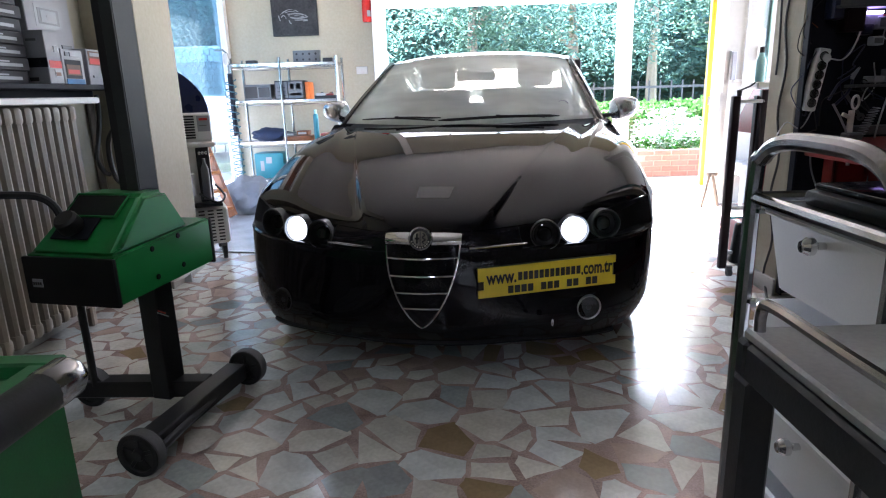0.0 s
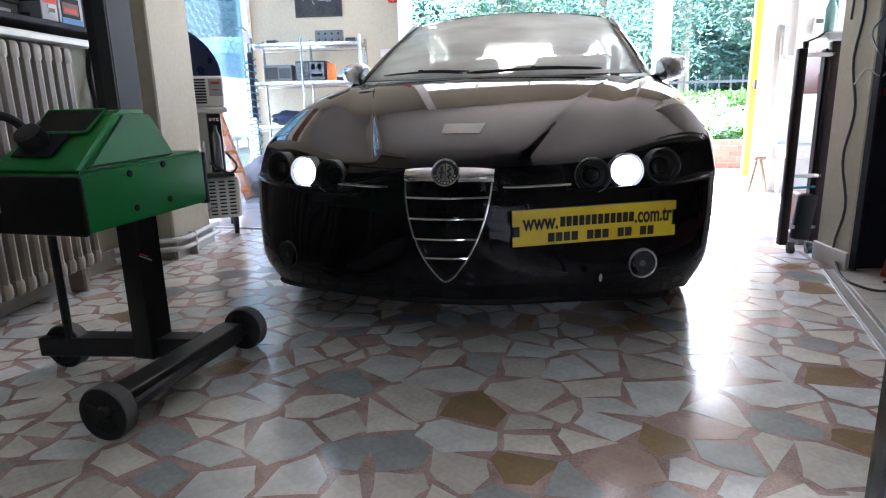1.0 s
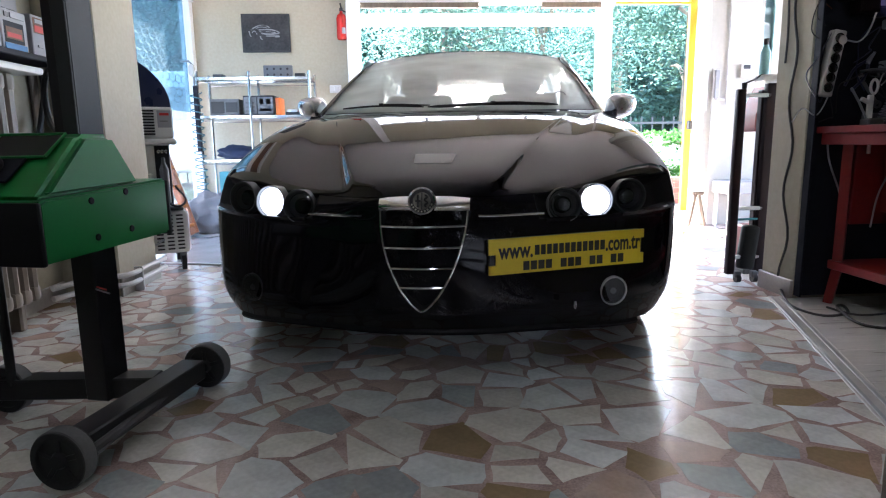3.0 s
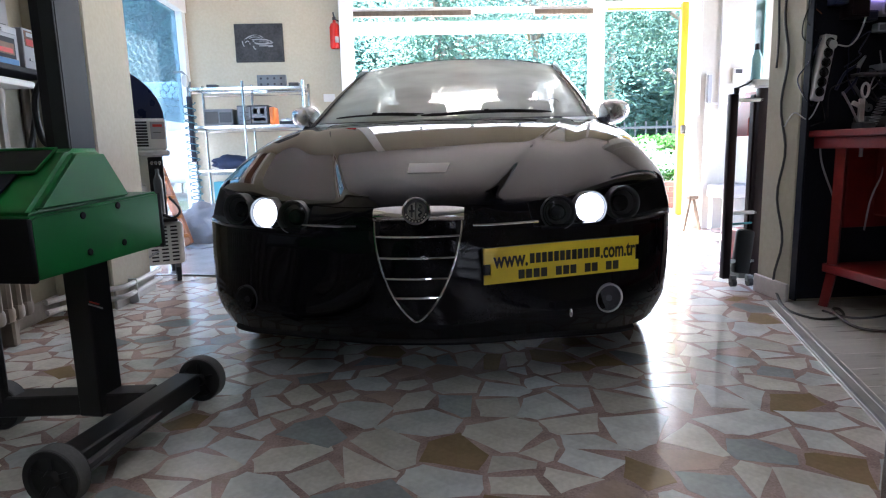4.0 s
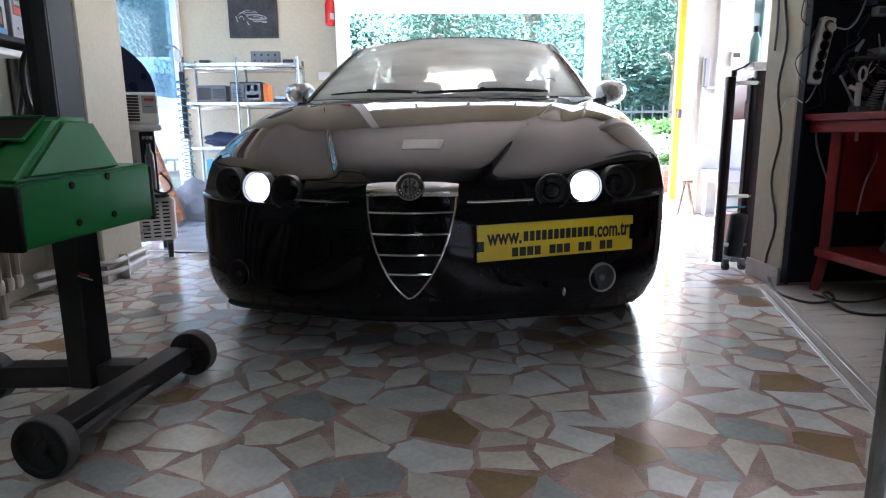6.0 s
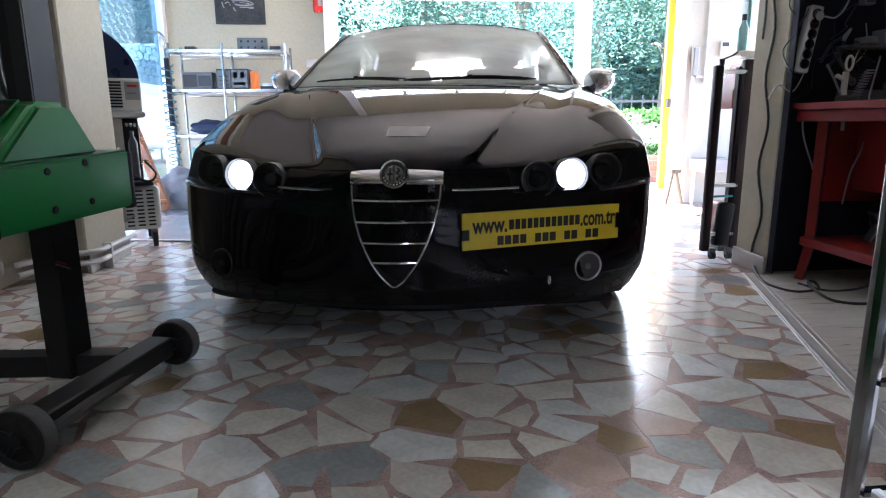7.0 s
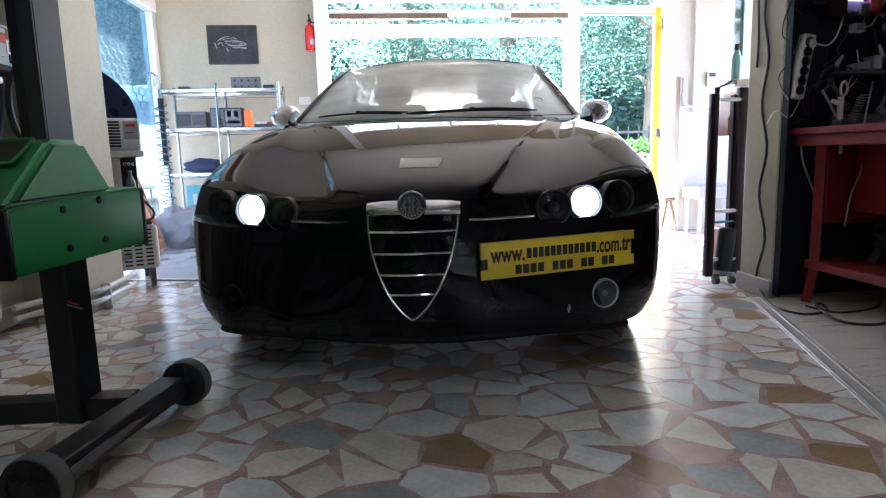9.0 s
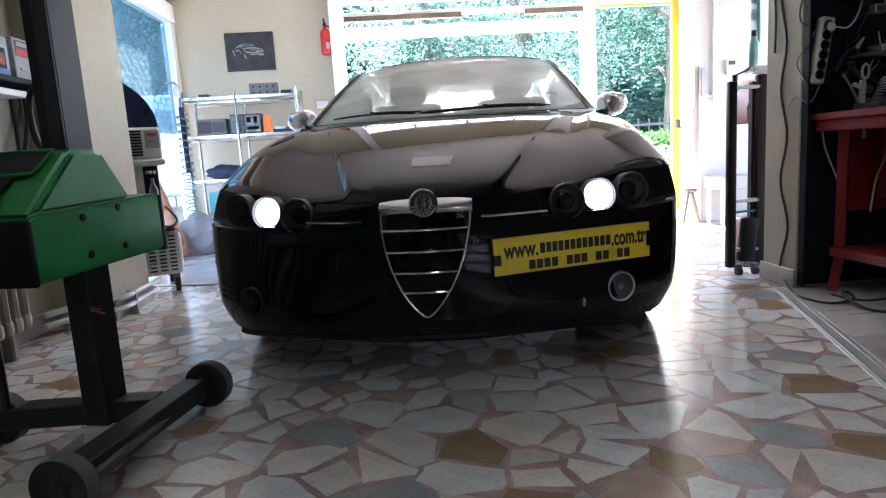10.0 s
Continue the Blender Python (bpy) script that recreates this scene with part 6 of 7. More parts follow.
for x, z, w, h, d, mt, label in ((1.985, 1.285, 0.06, 0.055, 0.05, GREYPL, "pale plug-in adapter under the violet lamp"), (1.915, 1.262, 0.05, 0.045, 0.05, NAVY, "navy plug-in adapter on the tool board"),
                                 (1.975, 1.215, 0.055, 0.04, 0.04, GREYPL, "small grey adapter on the tool board"), (2.03, 1.29, 0.06, 0.06, 0.06, RED, "red plug-in adapter beside the violet lamp"),
                                 (1.84, 1.275, 0.09, 0.11, 0.07, MAROON, "dark maroon power unit on the tool board"), (1.765, 1.33, 0.06, 0.09, 0.06, NAVY, "navy power unit on the tool board")):
    ad = thing("adapter", label, "adapter", pose(x, 3.15, z))
    part("case", box(-w / 2, w / 2, -d, 0, 0, h, 0.006, 2), mt, ad)
    part("face", box(-w / 2 + 0.008, w / 2 - 0.008, -d - 0.003, -d, 0.008, h - 0.008, 0.002), DGREY if mt is GREYPL else mt, ad)
lead = thing("white_lead", "white mains lead looping from the power strip", "lead", pose(0, 0, 0))
part("lead", tube(bmesh.new(), arc([(1.755, 3.085, 1.16), (1.8, 3.08, 1.155), (1.84, 3.085, 1.19), (1.87, 3.09, 1.26), (1.895, 3.1, 1.36), (1.9, 3.12, 1.48)]), 0.0035, 6), WHITEPL, lead)
part("plug", moved(lathe(bmesh.new(), [(0, -0.03), (0.012, -0.03), (0.019, -0.01), (0.019, 0.0), (0, 0.0)], 16), pose(1.745, 3.1, 1.165, 90, 0, 0)), WHITEPL, lead)
wires = thing("loose_wires", "tangle of dark and pale wires over the tool board", "wires", pose(0, 0, 0))
for k in range(14):
    x, z = 1.7 + rng.random() * 0.55, 0.95 + rng.random() * 0.55
    pts = [(x, 3.13 - rng.random() * 0.03, z)]
    for q in range(4):
        x += rng.uniform(-0.07, 0.09)
        z += rng.uniform(-0.12, 0.05)
        pts.append((x, 3.12 + rng.random() * 0.02, max(0.82, z)))
    part("wire", tube(bmesh.new(), arc(pts), 0.003, 5), rng.choice([BLACK, BLACK, WHITEPL, GREYPL, NAVY]), wires)
for k, (x, z) in enumerate(((1.7, 1.35), (1.68, 1.28), (1.66, 1.22))):
    part("wire", tube(bmesh.new(), arc([(1.78, 3.135, 1.5), (x, 3.145, z + 0.12), (x - 0.03, 3.145, z), (x + 0.01, 3.14, z - 0.05)]), 0.0025, 5), BLACK if k else WOOD, wires)
part("wire", tube(bmesh.new(), arc([(2.05, 3.105, 1.0), (1.98, 3.055, 0.8), (1.95, 3.015, 0.62), (1.9, 3.005, 0.5), (1.88, 3.005, 0.36)]), 0.004, 5), GREYPL, wires)
part("wire", tube(bmesh.new(), arc([(1.73, 3.125, 0.8), (1.74, 3.115, 0.66), (1.8, 3.105, 0.5), (1.81, 3.105, 0.42)]), 0.004, 5), GREYPL, wires)
ct = thing("locking_clamp", "pale grey locking clamp standing on the bench", "clamp", pose(1.86, 3.055, 0.83))
part("shaft", box(-0.012, 0.012, -0.008, 0.008, -0.03, 0.1, 0.003), OFFWHITE, ct)
part("loop", moved(tube(bmesh.new(), [(0.016 * math.cos(2 * math.pi * k / 16), 0.03 * math.sin(2 * math.pi * k / 16), 0) for k in range(17)], 0.006, 6, False), pose(0.012, 0, 0.135, 90, 0, 0)), OFFWHITE, ct)
part("jaw", moved(box(-0.035, 0.02, -0.008, 0.008, -0.008, 0.008, 0.002), pose(-0.01, 0, 0.07, 0, 25, 0)), OFFWHITE, ct)
part("arm", tube(bmesh.new(), [(-0.01, 0, 0.0), (-0.05, 0, 0.07), (-0.09, 0, 0.13)], 0.005, 6), GREYPL, ct)
part("spring", tube(bmesh.new(), [(0.05 + 0.02 * math.cos(k * 1.2) + 0.001 * k, 0.02 * math.sin(k * 1.2), -0.02 + 0.0022 * k) for k in range(60)], 0.002, 4), GREYPL, ct)
for k, (x, z, w, h, mt) in enumerate(((1.96, 1.03, 0.18, 0.014, DGREY), (2.05, 1.05, 0.03, 0.06, GREYPL), (1.98, 1.05, 0.05, 0.03, GREYPL), (2.15, 1.06, 0.09, 0.05, DGREY), (2.0, 0.815, 0.2, 0.04, DGREY), (2.25, 0.815, 0.24, 0.07, GREYPL))):
    if k == 0:
        bs2 = thing("tool_ledge", "dark ledge with small grey tools on the tool board", "ledge", pose(0, 0, 0))
    part("board" if k == 0 else "tool", box(x - w / 2, x + w / 2 + (0.12 if k == 0 else 0), 3.075, 3.155, z, z + h, 0.003), mt, bs2)
vice = thing("bench_clamp", "dark grey clamp on the bench edge", "clamp", pose(1.86, 3.035, 0.72))
part("jaw", box(-0.035, 0.035, -0.03, 0.03, 0.0, 0.11, 0.006), DGREY, vice)
part("screw", rod((0, 0, -0.04), (0, 0, 0.0), 0.008, 8), STEEL, vice)

# ---------- drawer trolley ----------
ta = thing("drawer_trolley", "chrome-framed trolley with pale grey plastic drawers", "drawer trolley", pose(0.477, 0.82, 0))
D, L_ = 0.42, 0.32
for x in (0, D):
    part("side_frame", tube(bmesh.new(), arc([(x, L_, 0.07), (x, L_, 0.5), (x, L_, 0.9), (x, L_ - 0.02, 0.95), (x, L_ - 0.07, 0.975), (x, L_ / 2, 0.98), (x, 0.07, 0.975), (x, 0.02, 0.95), (x, 0, 0.9), (x, 0, 0.5), (x, 0, 0.07)], 5), 0.0125, 10), DARKCHROME, ta, "bent chrome tube frame")
part("top_rail", rod((0, 0, 0.885), (0, L_, 0.885), 0.009, 8), DARKCHROME, ta)
part("top_rail", rod((0, L_, 0.885), (D, L_, 0.885), 0.009, 8), DARKCHROME, ta)
part("top_tray", box(0.01, D - 0.01, 0.012, L_ - 0.012, 0.868, 0.878, 0.003), GREYPL, ta)
KN = (0.845, 0.695, 0.543, 0.394, 0.244)
for kz in KN:
    zt = kz + 0.028
    for y in (0.0, L_):
        part("runner", box(0.005, D - 0.005, y - 0.014 if y else y, y if y else y + 0.014, zt - 0.012, zt - 0.006), DARKCHROME, ta)
    dr = bmesh.new()
    y0, y1, b = 0.016, L_ - 0.016, 0.022
    top = [(0.018, y0), (D - 0.005, y0), (D - 0.005, y1), (0.018, y1)]
    bot = [(0.034, y0 + b), (D - 0.03, y0 + b), (D - 0.03, y1 - b), (0.034, y1 - b)]
    v0 = [dr.verts.new((x, y, zt - 0.128)) for x, y in bot]
    v1 = [dr.verts.new((x, y, zt - 0.002)) for x, y in top]
    v2 = [dr.verts.new((x * 0.98 + 0.004, 0.16 + (y - 0.16) * 0.975, zt - 0.002)) for x, y in top]
    v3 = [dr.verts.new((x * 0.97 + 0.006, 0.16 + (y - 0.16) * 0.97, zt - 0.122)) for x, y in bot]
    dr.faces.new(v0[::-1])
    dr.faces.new(v3)
    for a, c in ((v0, v1), (v1, v2), (v2, v3)):
        for k in range(4):
            dr.faces.new((a[k], a[(k + 1) % 4], c[(k + 1) % 4], c[k]))
    bmesh.ops.bevel(dr, geom=[e for e in dr.edges], offset=0.003, segments=2, affect="EDGES")
    d = part("drawer", dr, DRAWER, ta, "pale grey tapered drawer")
    part("lip", box(0.013, 0.027, y0 - 0.004, y1 + 0.004, zt - 0.012, zt, 0.003), DRAWER, d)
    part("knob", moved(lathe(bmesh.new(), [(0.0, 0.034), (0.008, 0.033), (0.0125, 0.026), (0.0125, 0.018), (0.006, 0.012), (0.005, 0.0), (0.011, -0.002)], 20), pose(0.022, L_ / 2, kz, 0, -90, 0)), CHROME, d, "chrome knob")
for x in (0, D):
    for y in (0, L_):
        part("castor", moved(lathe(bmesh.new(), [(0, -0.012), (0.035, -0.012), (0.035, 0.012), (0, 0.012)], 16), pose(x, y, 0.035, 0, 90, 0)), BLACK, ta)
bc = thing("black_case", "flat black instrument case lying on the trolley", "case", pose(0.63, 0.98, 0.878))
part("shell", box(-0.1, 0.2, -0.12, 0.12, 0, 0.026, 0.01, 2), DEADBLACK, bc)
part("lid", box(-0.09, 0.19, -0.11, 0.11, 0.026, 0.036, 0.004, 2), GLOSSBLACK, bc)
rg = bmesh.new()
tube(rg, arc([(0, 0, 0.02), (0.05, 0.03, 0.03), (0.02, 0.08, 0.025), (-0.04, 0.05, 0.02), (-0.03, -0.02, 0.03), (0.04, -0.03, 0.02)]), 0.008, 6)
solo("black_lead", moved(rg, pose(0.72, 0.95, 0.3)), BLACK, "coiled black lead lying in a drawer", "lead")

# ---------- steel side table ----------
st = thing("steel_side_table", "dark steel side table with a chrome guard rail", "side table", pose(0.29, 0.42, 0))
part("tray", box(0.004, 0.5, 0.004, 0.352, 0.806, 0.818, 0.003), DULLALU, st, "dull steel tray")
for a in ((0, 0.5, 0, 0.02), (0, 0.5, 0.338, 0.358), (0, 0.02, 0.02, 0.338), (0.48, 0.5, 0.02, 0.338)):
    part("frame_bar", box(a[0], a[1], a[2], a[3], 0.765, 0.806, 0.004), MATTBLACK, st)
for x, y in ((0, 0), (0.468, 0), (0, 0.326), (0.468, 0.326)):
    lg = part("leg", box(x, x + 0.032, y, y + 0.032, 0.05, 0.766, 0.004), MATTBLACK, st)
    part("castor", moved(lathe(bmesh.new(), [(0, -0.012), (0.026, -0.012), (0.026, 0.012), (0, 0.012)], 14), pose(x + 0.016, y + 0.016, 0.026, 0, 90, 0)), BLACK, lg)
part("guard_rail", tube(bmesh.new(), arc([(0.014, 0.34, 0.81), (0.014, 0.34, 0.838), (0.016, 0.325, 0.848), (0.016, 0.2, 0.848), (0.016, 0.03, 0.848), (0.014, 0.015, 0.838), (0.014, 0.014, 0.81)], 5), 0.006, 8), DARKCHROME, st, "chrome guard rail")
part("lower_bar", box(0.01, 0.49, 0.16, 0.18, 0.2, 0.225, 0.003), DGREY, st)

# ---------- green bin with a black tube handle ----------
gbn = thing("green_bin", "green painted steel bin with a black tubular handle", "bin", pose(-0.86, 0.72, 0))
bb = bmesh.new()
for x0, x1, y0, y1, z0, z1, i in ((-0.3, 0.3, -0.26, 0.26, 0.36, 0.69, 0.0), (-0.26, 0.26, -0.23, 0.23, 0.0, 0.36, 0.0)):
    bx(bb, x0, x1, y0, y1, z0, z1, 0.006)
part("body", bb, GREENBIN, gbn)
for a in ((-0.31, 0.31, -0.27, -0.235), (-0.31, 0.31, 0.235, 0.27), (-0.31, -0.275, -0.235, 0.235), (0.275, 0.31, -0.235, 0.235)):
    part("rim", box(a[0], a[1], a[2], a[3], 0.69, 0.715, 0.004), GREENBIN, gbn)
hb = part("handle", tube(bmesh.new(), [(0.43, -0.52, 0.8), (0.485, -0.2, 0.81), (0.5, -0.035, 0.815)], 0.019, 14), BLACK, gbn, "black rubber handle tube")
part("end_cap", moved(lathe(bmesh.new(), [(0.019, 0), (0.02, 0.004), (0.02, 0.03), (0.016, 0.038), (0, 0.041)], 20), axis(Vector((0.4985, -0.05, 0.8146)), Vector((0.09, 1, 0.03)).normalized())), DARKCHROME, hb, "shiny metal end")
part("arm", tube(bmesh.new(), [(0.44, -0.47, 0.8), (0.3, -0.25, 0.7)], 0.013, 8), BLACK, gbn)
part("arm", tube(bmesh.new(), [(0.43, -0.52, 0.8), (0.0, -0.5, 0.8), (-0.2, -0.27, 0.7)], 0.013, 8), BLACK, gbn)

# ---------- outside ----------
def leaves(bm, centre, size, n, leaf, seed, flat=0.75):
    r = random.Random(seed)
    lumps = [(Vector((r.gauss(0, 0.5), r.gauss(0, 0.5), r.gauss(0, 0.45))), r.uniform(0.25, 0.5)) for _ in range(16)]
    vs, fs = [], []
    for _ in range(n):
        c, w = r.choice(lumps)
        d = Vector((r.gauss(0, 1), r.gauss(0, 1), r.gauss(0, 1))).normalized() * w * r.uniform(0.55, 1.1)
        p = Vector(centre) + Vector(((c.x + d.x) * size[0], (c.y + d.y) * size[1], (c.z + d.z) * size[2]))
        u = Vector((r.gauss(0, 1), r.gauss(0, 1), r.gauss(0, 0.6))).normalized() * leaf * r.uniform(0.7, 1.3)
        v = u.cross(Vector((r.gauss(0, 1), r.gauss(0, 1), r.gauss(0, 1)))).normalized() * leaf * flat * r.uniform(0.6, 1.1)
        k = len(vs)
        vs += [p - u, p + v * 0.5, p + u, p - v * 0.5]
        fs.append((k, k + 1, k + 2, k + 3))
    return vs, fs


def leaf_object(name, vs, fs, material, parent):
    me = bpy.data.meshes.new(name)
    me.from_pydata([tuple(v) for v in vs], [], fs)
    me.materials.append(material)
    ob = new(name, me)
    ob.parent = parent
    return ob


def tree(x, y, h, spread, seed, material, leaf=0.075, n=8000):
    r = random.Random(seed)
    t = thing("tree", "leafy street tree with a grey trunk behind the yard", "tree", pose(x, y, 0.1), "trees behind the yard")
    bm = bmesh.new()
    lean = r.uniform(-0.3, 0.3)
    pts = [(0, 0, 0), (lean * 0.2, 0.05, h * 0.2), (lean * 0.5, 0, h * 0.45), (lean, 0.1, h * 0.8)]
    tube(bm, arc(pts, 4), [0.2 - 0.013 * k for k in range(13)], 9)
    for k in range(7):
        a, z = r.uniform(0, 6.28), h * r.uniform(0.3, 0.7)
        q = Vector((lean * z / h, 0, z))
        e = q + Vector((math.cos(a) * spread * 0.7, math.sin(a) * spread * 0.7, h * r.uniform(0.1, 0.25)))
        tube(bm, arc([q, q.lerp(e, 0.5) + Vector((0, 0, 0.2)), e], 3), [0.07, 0.06, 0.05, 0.04, 0.035, 0.03, 0.02], 6)
    part("trunk", bm, BARK, t)
    vs, fs = leaves(None, (lean * 0.6, 0, h * 0.62), (spread, spread, h * 0.42), n, leaf, seed)
    leaf_object("crown", vs, fs, material, t)


for k, (x, y, h, s) in enumerate(((-5.5, 14.5, 6, 2.4), (-2.6, 16.5, 6.5, 2.6), (0.6, 14.2, 5.6, 2.2), (3.2, 15.5, 6.2, 2.6), (5.6, 13.0, 5.4, 2.2), (8.2, 14.5, 6, 2.6), (-9, 17, 7, 3), (11.5, 17.5, 7, 3), (1.8, 19, 7.5, 3), (-5, 20.5, 8, 3.2), (6.5, 20, 8, 3.2))):
    tree(x, y, h, s, 40 + k, LEAFB if k % 2 else LEAF)
for k, (x, y, h, s) in enumerate(((-6.5, 7.5, 5, 2.0), (-7.5, 4.2, 5.5, 2.2), (-8.6, 10.5, 6, 2.4))):
    tree(x, y, h, s, 80 + k, LEAFB, 0.085, 6000)
vs, fs = [], []
for k in range(36):
    a, b = leaves(None, (-26 + (k % 18) * 3.1, 25 + (k % 3) * 1.5 + (k // 18) * 4, 2.6 + (k // 18) * 3.6 + (k % 4) * 0.5), (2.8, 1.6, 3.4), 3600, 0.17, 200 + k)
    fs += [tuple(i + len(vs) for i in f) for f in b]
    vs += a
part_bd = sheet(lambda u, v: Vector((-45 + 90 * u, 32 + 1.6 * noise.noise(Vector((u * 40, v * 8, 1))) + 2.0 * v, -0.1 + 11 * v + 1.2 * noise.noise(Vector((u * 25, 3, v * 2))) * v)), span(0, 1, 160), span(0, 1, 24))
solo("backdrop", part_bd, FARWOOD, "soft dark green mass of distant trees", kind="structure")
wood = leaf_object("far_woods", vs, fs, LEAF, None)
tagged(wood, "continuous belt of far green trees", "trees", kind="stuff")
hedge = thing("hedge", "clipped bright green hedge behind the planter", "hedge", pose(4.3, 9.1, -0.02))
vs, fs = [], []
r = random.Random(5)
for k in range(9000):
    p = Vector((r.uniform(-2.2, 4.0), r.uniform(-0.3, 0.35), r.uniform(0, 0.86 + 0.05 * math.sin(k))))
    if r.random() < 0.75:
        p.y = -0.3 + r.gauss(0, 0.03) if r.random() < 0.6 else p.y
        p.z = p.z if p.y < -0.2 else 0.84 + r.gauss(0, 0.03)
    u = Vector((r.gauss(0, 1), r.gauss(0, 1), r.gauss(0, 1))).normalized() * 0.035
    v = u.cross(Vector((r.gauss(0, 1), r.gauss(0, 1), r.gauss(0, 1)))).normalized() * 0.022
    n0 = len(vs)
    vs += [p - u, p + v, p + u, p - v]
    fs.append((n0, n0 + 1, n0 + 2, n0 + 3))
leaf_object("foliage", vs, fs, HEDGE, hedge)
part("core", box(-2.15, 3.95, -0.24, 0.3, 0, 0.78, 0.05), SOIL, hedge)
shrub = thing("flowering_shrub", "pale flowering shrub in the brick planter", "shrub", pose(3.0, 8.12, 0.3))
vs, fs = leaves(None, (0, 0, 0.16), (0.62, 0.3, 0.26), 3200, 0.028, 11)
leaf_object("blossom", vs, fs, BLOOM, shrub)
vs, fs = leaves(None, (0.1, 0.02, 0.12), (0.62, 0.28, 0.24), 1800, 0.032, 12)
leaf_object("foliage", vs, fs, HEDGE, shrub)
for k in range(6):
    part("stem", tube(bmesh.new(), [(0.06 * k - 0.15, 0, -0.05), (0.18 * k - 0.45, 0.02, 0.16)], 0.006, 5), BARK, shrub)
pl = thing("brick_planter", "low red brick planter outside the gate", "planter", pose(2.35, 7.75, -0.02))
part("soil", box(0.08, 3.9, 0.08, 0.9, 0.0, 0.28), SOIL, pl)
part("mortar_core", box(0.012, 3.99, 0.006, 0.1, 0.0, 0.325), BARK, pl)
part("mortar_core", box(0.006, 0.1, 0.1, 0.95, 0.0, 0.325), BARK, pl)
br = to_mesh("brick", box(-0.1, 0.1, -0.045, 0.045, -0.0275, 0.0275, 0.004), BRICK)
for row in range(5):
    for k in range(18):
        ob = new("brick", br)
        ob.parent = pl
        ob.matrix_basis = pose(0.1 + k * 0.213 + (row % 2) * 0.1, 0.045, 0.035 + row * 0.066)
    for k in range(4):
        ob = new("brick", br)
        ob.parent = pl
        ob.matrix_basis = pose(0.045, 0.2 + k * 0.213 + (row % 2) * 0.1, 0.035 + row * 0.066, 0, 0, 90)
fence = thing("iron_fence", "dark iron park fence under the trees", "fence", pose(-8, 11.6, 0.1))
part("rail", box(0, 20, -0.015, 0.015, 0.2, 0.24), MATTBLACK, fence)
part("rail", box(0, 20, -0.015, 0.015, 0.95, 0.99), MATTBLACK, fence)
pmesh = to_mesh("post", box(-0.012, 0.012, -0.012, 0.012, 0.0, 1.08), MATTBLACK)
for k in range(100):
    ob = new("post", pmesh)
    ob.parent = fence
    ob.matrix_basis = pose(0.1 + k * 0.2, 0, 0)
van = thing("parked_van", "white van parked across the yard", "van", pose(-2.4, 11.0, 0))
part("body", box(-2.6, 1.4, -0.8, 0.9, 0.35, 1.9, 0.15, 3), WHITEFRAME, van)
part("window", box(-1.8, 0.9, -0.81, -0.79, 1.15, 1.65, 0.01), GREYPL, van)
for x in (-1.8, 0.7):
    part("wheel", moved(lathe(bmesh.new(), [(0, -0.1), (0.33, -0.1), (0.33, 0.1), (0, 0.1)], 24), pose(x, -0.75, 0.31, 90, 0, 0)), RUBBER, van)

# ---------- marble pieces ----------
SEEDS = {
    "o": [(-0.02, 1.89), (0.86, 1.73), (0.41, 1.74), (0.07, 1.64)],
    "w": [(-0.05, 1.75), (0.3, 1.82), (-0.1, 2.08), (-0.56, 2.11), (0.32, 1.9), (0.46, 1.96), (0.92, 1.86), (0.43, 1.62), (-0.49, 1.75), (0.79, 1.96)],
    "b": [(-0.25, 1.86), (0.1, 1.73), (0.23, 1.75), (0.1, 1.81), (0.33, 2.01), (-0.19, 1.93), (-0.44, 1.92), (-0.37, 1.82), (0.19, 1.89), (0.11, 1.96), (0.65, 1.71), (0.8, 1.89), (0.75, 1.65), (0.57, 1.89), (-0.06, 1.64)],
    "g": [(-0.41, 2.08), (0.54, 1.69), (0.74, 1.83), (-0.2, 1.68), (-0.31, 1.68)],
    "p": [(0.53, 1.8), (0.31, 1.64)],
}
rf = random.Random(21)
pts, kind = [], []
for c, ps in SEEDS.items():
    for p in ps:
        pts.append(p)
        kind.append(c)
X0, X1, Y0, Y1 = -1.89, 2.5, -3.0, 7.1
tries = 0
while tries < 20000:
    tries += 1
    x, y = rf.uniform(X0 - 0.2, X1 + 0.2), rf.uniform(Y0 - 0.2, Y1 + 0.2)
    if -0.62 < x < 0.98 and 1.58 < y < 2.14:
        continue
    dmin = 0.06 + 0.085 * rf.random()
    if all((x - a) ** 2 + (y - b) ** 2 > dmin * dmin for a, b in pts):
        pts.append((x, y))
        kind.append(rf.choices("wbogp", (36, 44, 6, 7, 7))[0])
P = np.array(pts)
WT = np.array([rf.uniform(0, 0.0055) for _ in pts])


def clip(poly, a, b, c):
    """Keeps the part of a polygon where a x + b y <= c."""
    out = []
    for k in range(len(poly)):
        p, q = poly[k], poly[(k + 1) % len(poly)]
        dp, dq = a * p[0] + b * p[1] - c, a * q[0] + b * q[1] - c
        if dp <= 0:
            out.append(p)
        if dp * dq < 0:
            t = dp / (dp - dq)
            out.append((p[0] + (q[0] - p[0]) * t, p[1] + (q[1] - p[1]) * t))
    return out


cells = []
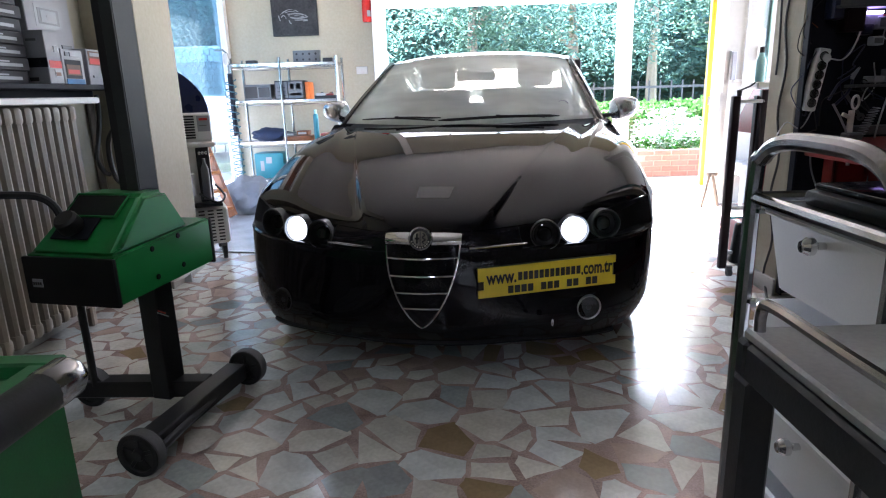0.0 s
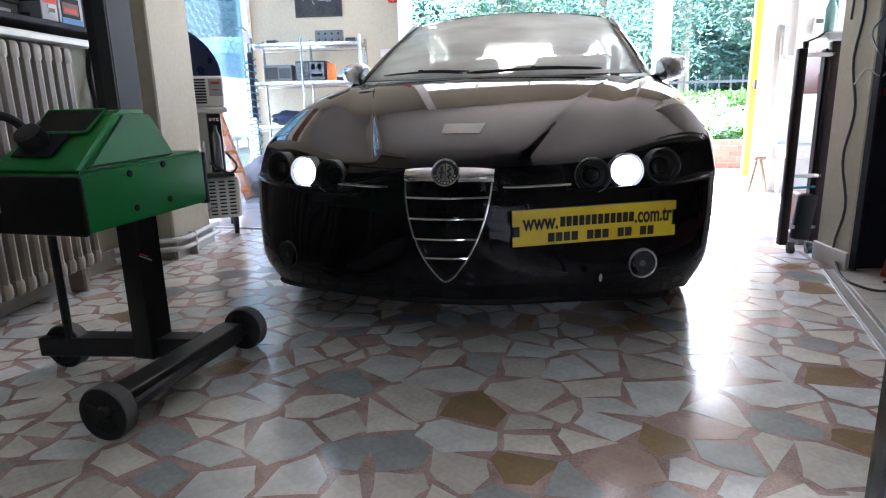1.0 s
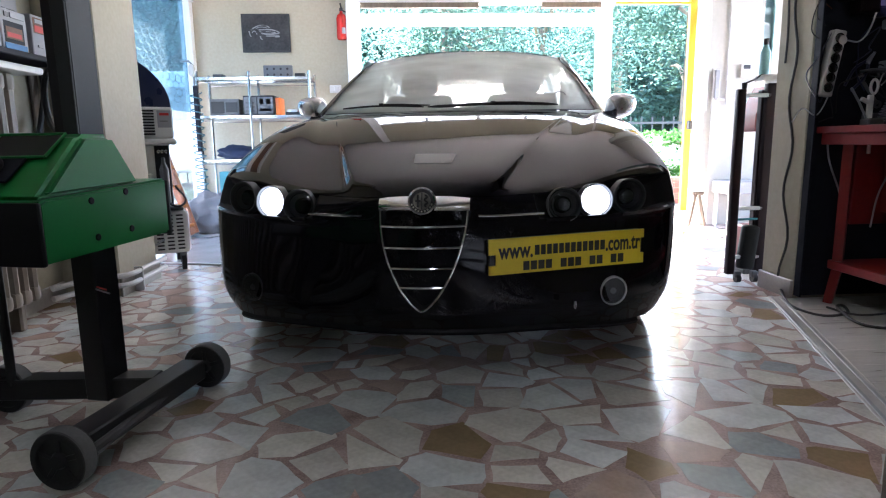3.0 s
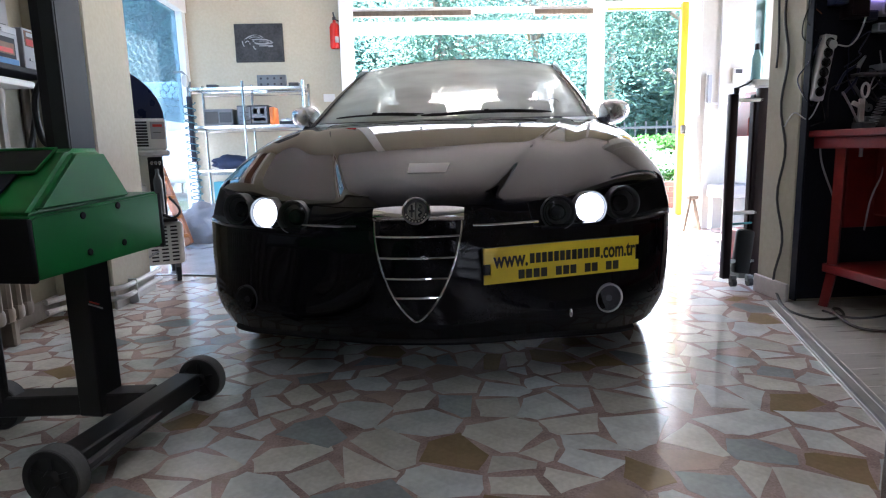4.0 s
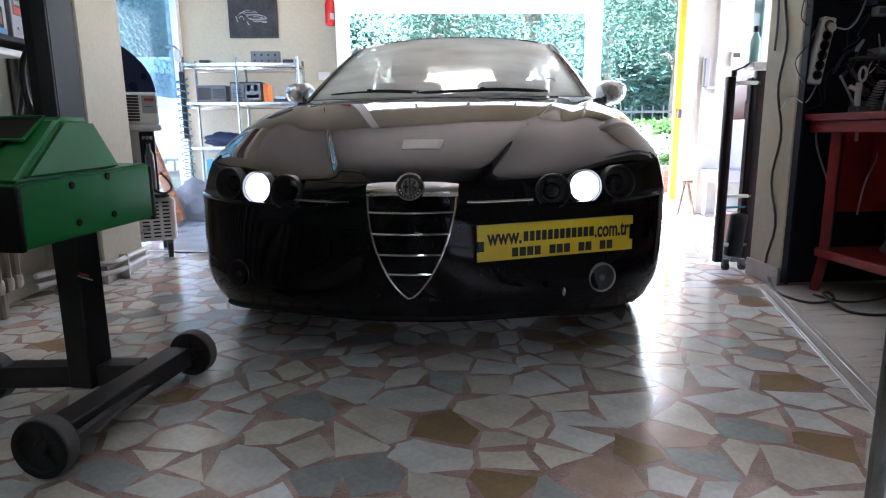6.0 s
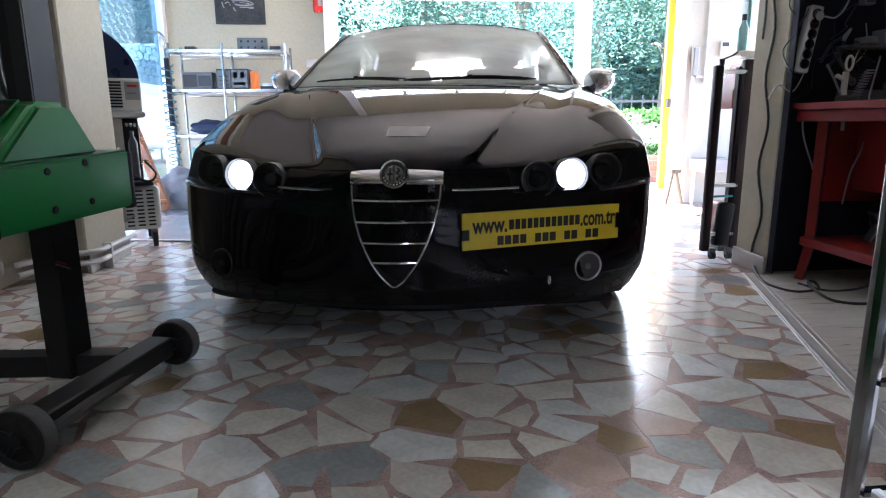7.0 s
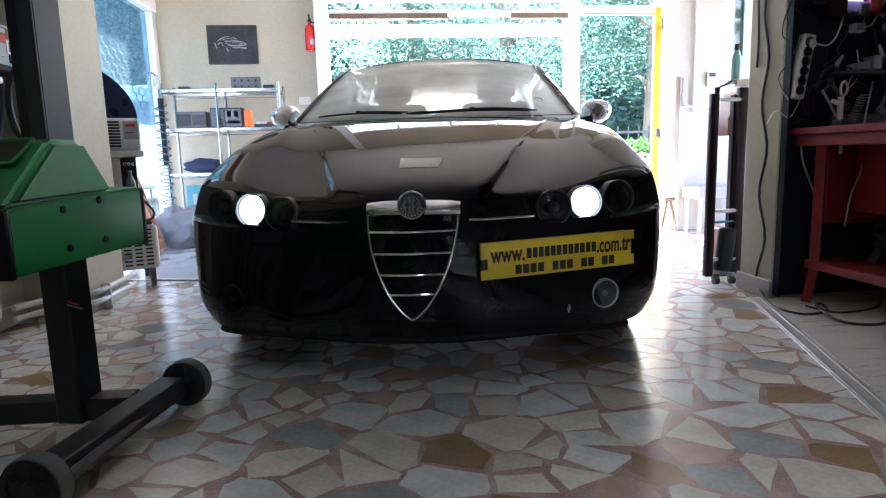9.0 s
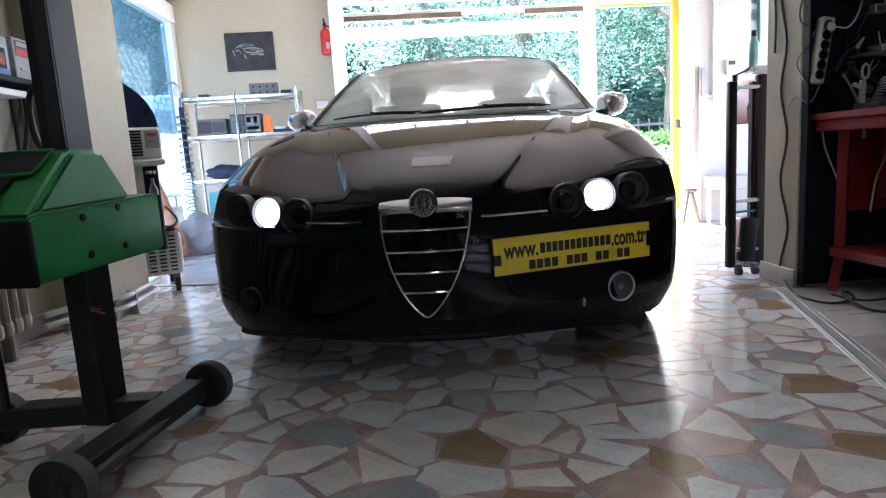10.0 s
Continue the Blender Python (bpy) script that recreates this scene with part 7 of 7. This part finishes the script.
for i, (x, y) in enumerate(pts):
    d = np.hypot(P[:, 0] - x, P[:, 1] - y)
    near = np.argsort(d)[1:18]
    poly = [(x - 0.3, y - 0.3), (x + 0.3, y - 0.3), (x + 0.3, y + 0.3), (x - 0.3, y + 0.3)]
    g = rf.uniform(0.002, 0.009)
    for j in near:
        nx, ny = P[j][0] - x, P[j][1] - y
        ln = math.hypot(nx, ny)
        nx, ny = nx / ln, ny / ln
        # joints of uneven width and direction
        wob = rf.uniform(-0.36, 0.36)
        ca, sa = math.cos(wob), math.sin(wob)
        mx, my = nx * ca - ny * sa, nx * sa + ny * ca
        f = min(max(0.5 + (WT[i] - WT[j]) / (2 * ln * ln), 0.28), 0.72)
        c = mx * (x + (P[j][0] - x) * f) + my * (y + (P[j][1] - y) * f) - g - rf.uniform(0, 0.004)
        poly = clip(poly, mx, my, c)
        if len(poly) < 3:
            break
    # floor edges
    poly = clip(poly, -1, 0, -X0) if len(poly) > 2 else poly
    if len(poly) > 2:
        if y > 3.43:
            poly = clip(poly, 1, 0, 2.42)
            cells_past = True
        else:
            cells_past = False
    if len(poly) > 2 and not cells_past:
        k = 1 / math.hypot(1, 0.356)
        poly = clip(poly, k, -0.356 * k, k * (1.6 - 0.356 * 3.2) - 0.03)
    if len(poly) > 2 and x < -0.3:
        k = 1 / math.hypot(1, 0.2308)
        poly = clip(poly, 0.2308 * k, k, k * (4.6 - 0.2308 * 2.34) - 0.03)
    if len(poly) > 2 and not cells_past:
        poly = clip(poly, 1, 0, 1.64)
    if len(poly) > 2:
        cells.append((poly, kind[i], (x, y)))


def stone_geo(poly, cx, cy):
    out = [(px - cx, py - cy) for px, py in poly]
    clean = [p for k, p in enumerate(out) if math.hypot(p[0] - out[k - 1][0], p[1] - out[k - 1][1]) > 0.022]
    if len(clean) < 3:
        return None
    rough_edge = []
    for k, (ax, ay) in enumerate(clean):
        bx_, by_ = clean[(k + 1) % len(clean)]
        ln = math.hypot(bx_ - ax, by_ - ay)
        rough_edge.append((ax, ay))
        if ln > 0.035:
            nx, ny = -(by_ - ay) / ln, (bx_ - ax) / ln
            for f in (0.3, 0.68):
                f += rf.uniform(-0.1, 0.1)
                w = rf.uniform(-0.0012, 0.0038)
                rough_edge.append((ax + (bx_ - ax) * f + nx * w, ay + (by_ - ay) * f + ny * w))
    return rough_edge


def zone(c):
    return 1.35 < c[2][1] < 3.0 and -1.2 < c[2][0] < 1.35


cells.sort(key=lambda c: 0 if zone(c) else 1)
rest = {}
count = 0
for poly, c, (x, y) in cells:
    geo = stone_geo(poly, x, y)
    if not geo or (not zone((poly, c, (x, y))) and rf.random() < 0.03):
        continue
    top = 0.0001 + rf.random() * 0.0003
    n = len(geo)
    if count < 300 and zone((poly, c, (x, y))):
        me = bpy.data.meshes.new("stone")
        vs = [(a, b, -0.001) for a, b in geo] + [(a, b, top) for a, b in geo]
        fs = [tuple(range(n, 2 * n))] + [(k, (k + 1) % n, n + (k + 1) % n, n + k) for k in range(n)]
        me.from_pydata(vs, [], fs)
        me.materials.append(STONE[c])
        ob = new("stone", me)
        ob.parent = slab
        ob.matrix_basis = Matrix.Translation((x, y, 0))
        count += 1
    else:
        vs, fs = rest.setdefault(c, ([], []))
        b0_ = len(vs)
        vs += [(a + x, b + y, -0.001) for a, b in geo] + [(a + x, b + y, top) for a, b in geo]
        fs.append(tuple(b0_ + k for k in range(n, 2 * n)))
        fs += [(b0_ + k, b0_ + (k + 1) % n, b0_ + n + (k + 1) % n, b0_ + n + k) for k in range(n)]
for c, (vs, fs) in rest.items():
    me = bpy.data.meshes.new("stones")
    me.from_pydata(vs, [], fs)
    me.materials.append(STONE[c])
    ob = new("stones", me)
    ob.parent = slab
    tagged(ob, kind="stuff")

# planks of the side bay
k = 0
yy = 3.17
while yy > -1.0:
    y1, y0 = yy, yy - 0.142
    xa, xb = 1.6 + (y1 - 3.2) * 0.356 + 0.04, 1.6 + (y0 - 3.2) * 0.356 + 0.04
    cut = 1.15 + 0.45 * ((k * 7) % 5) / 5 + xa * 0.5
    for poly in ([(xb, y0), (cut - 0.002, y0), (cut - 0.002, y1), (xa, y1)], [(cut, y0), (2.61, y0), (2.61, y1), (cut, y1)]):
        pb_ = bmesh.new()
        prism(pb_, poly, 0.0031, 0.0046)
        ob = new("plank", to_mesh("plank", pb_, GREYTILE, smooth=False))
        ob.parent = sf
    yy -= 0.144
    k += 1
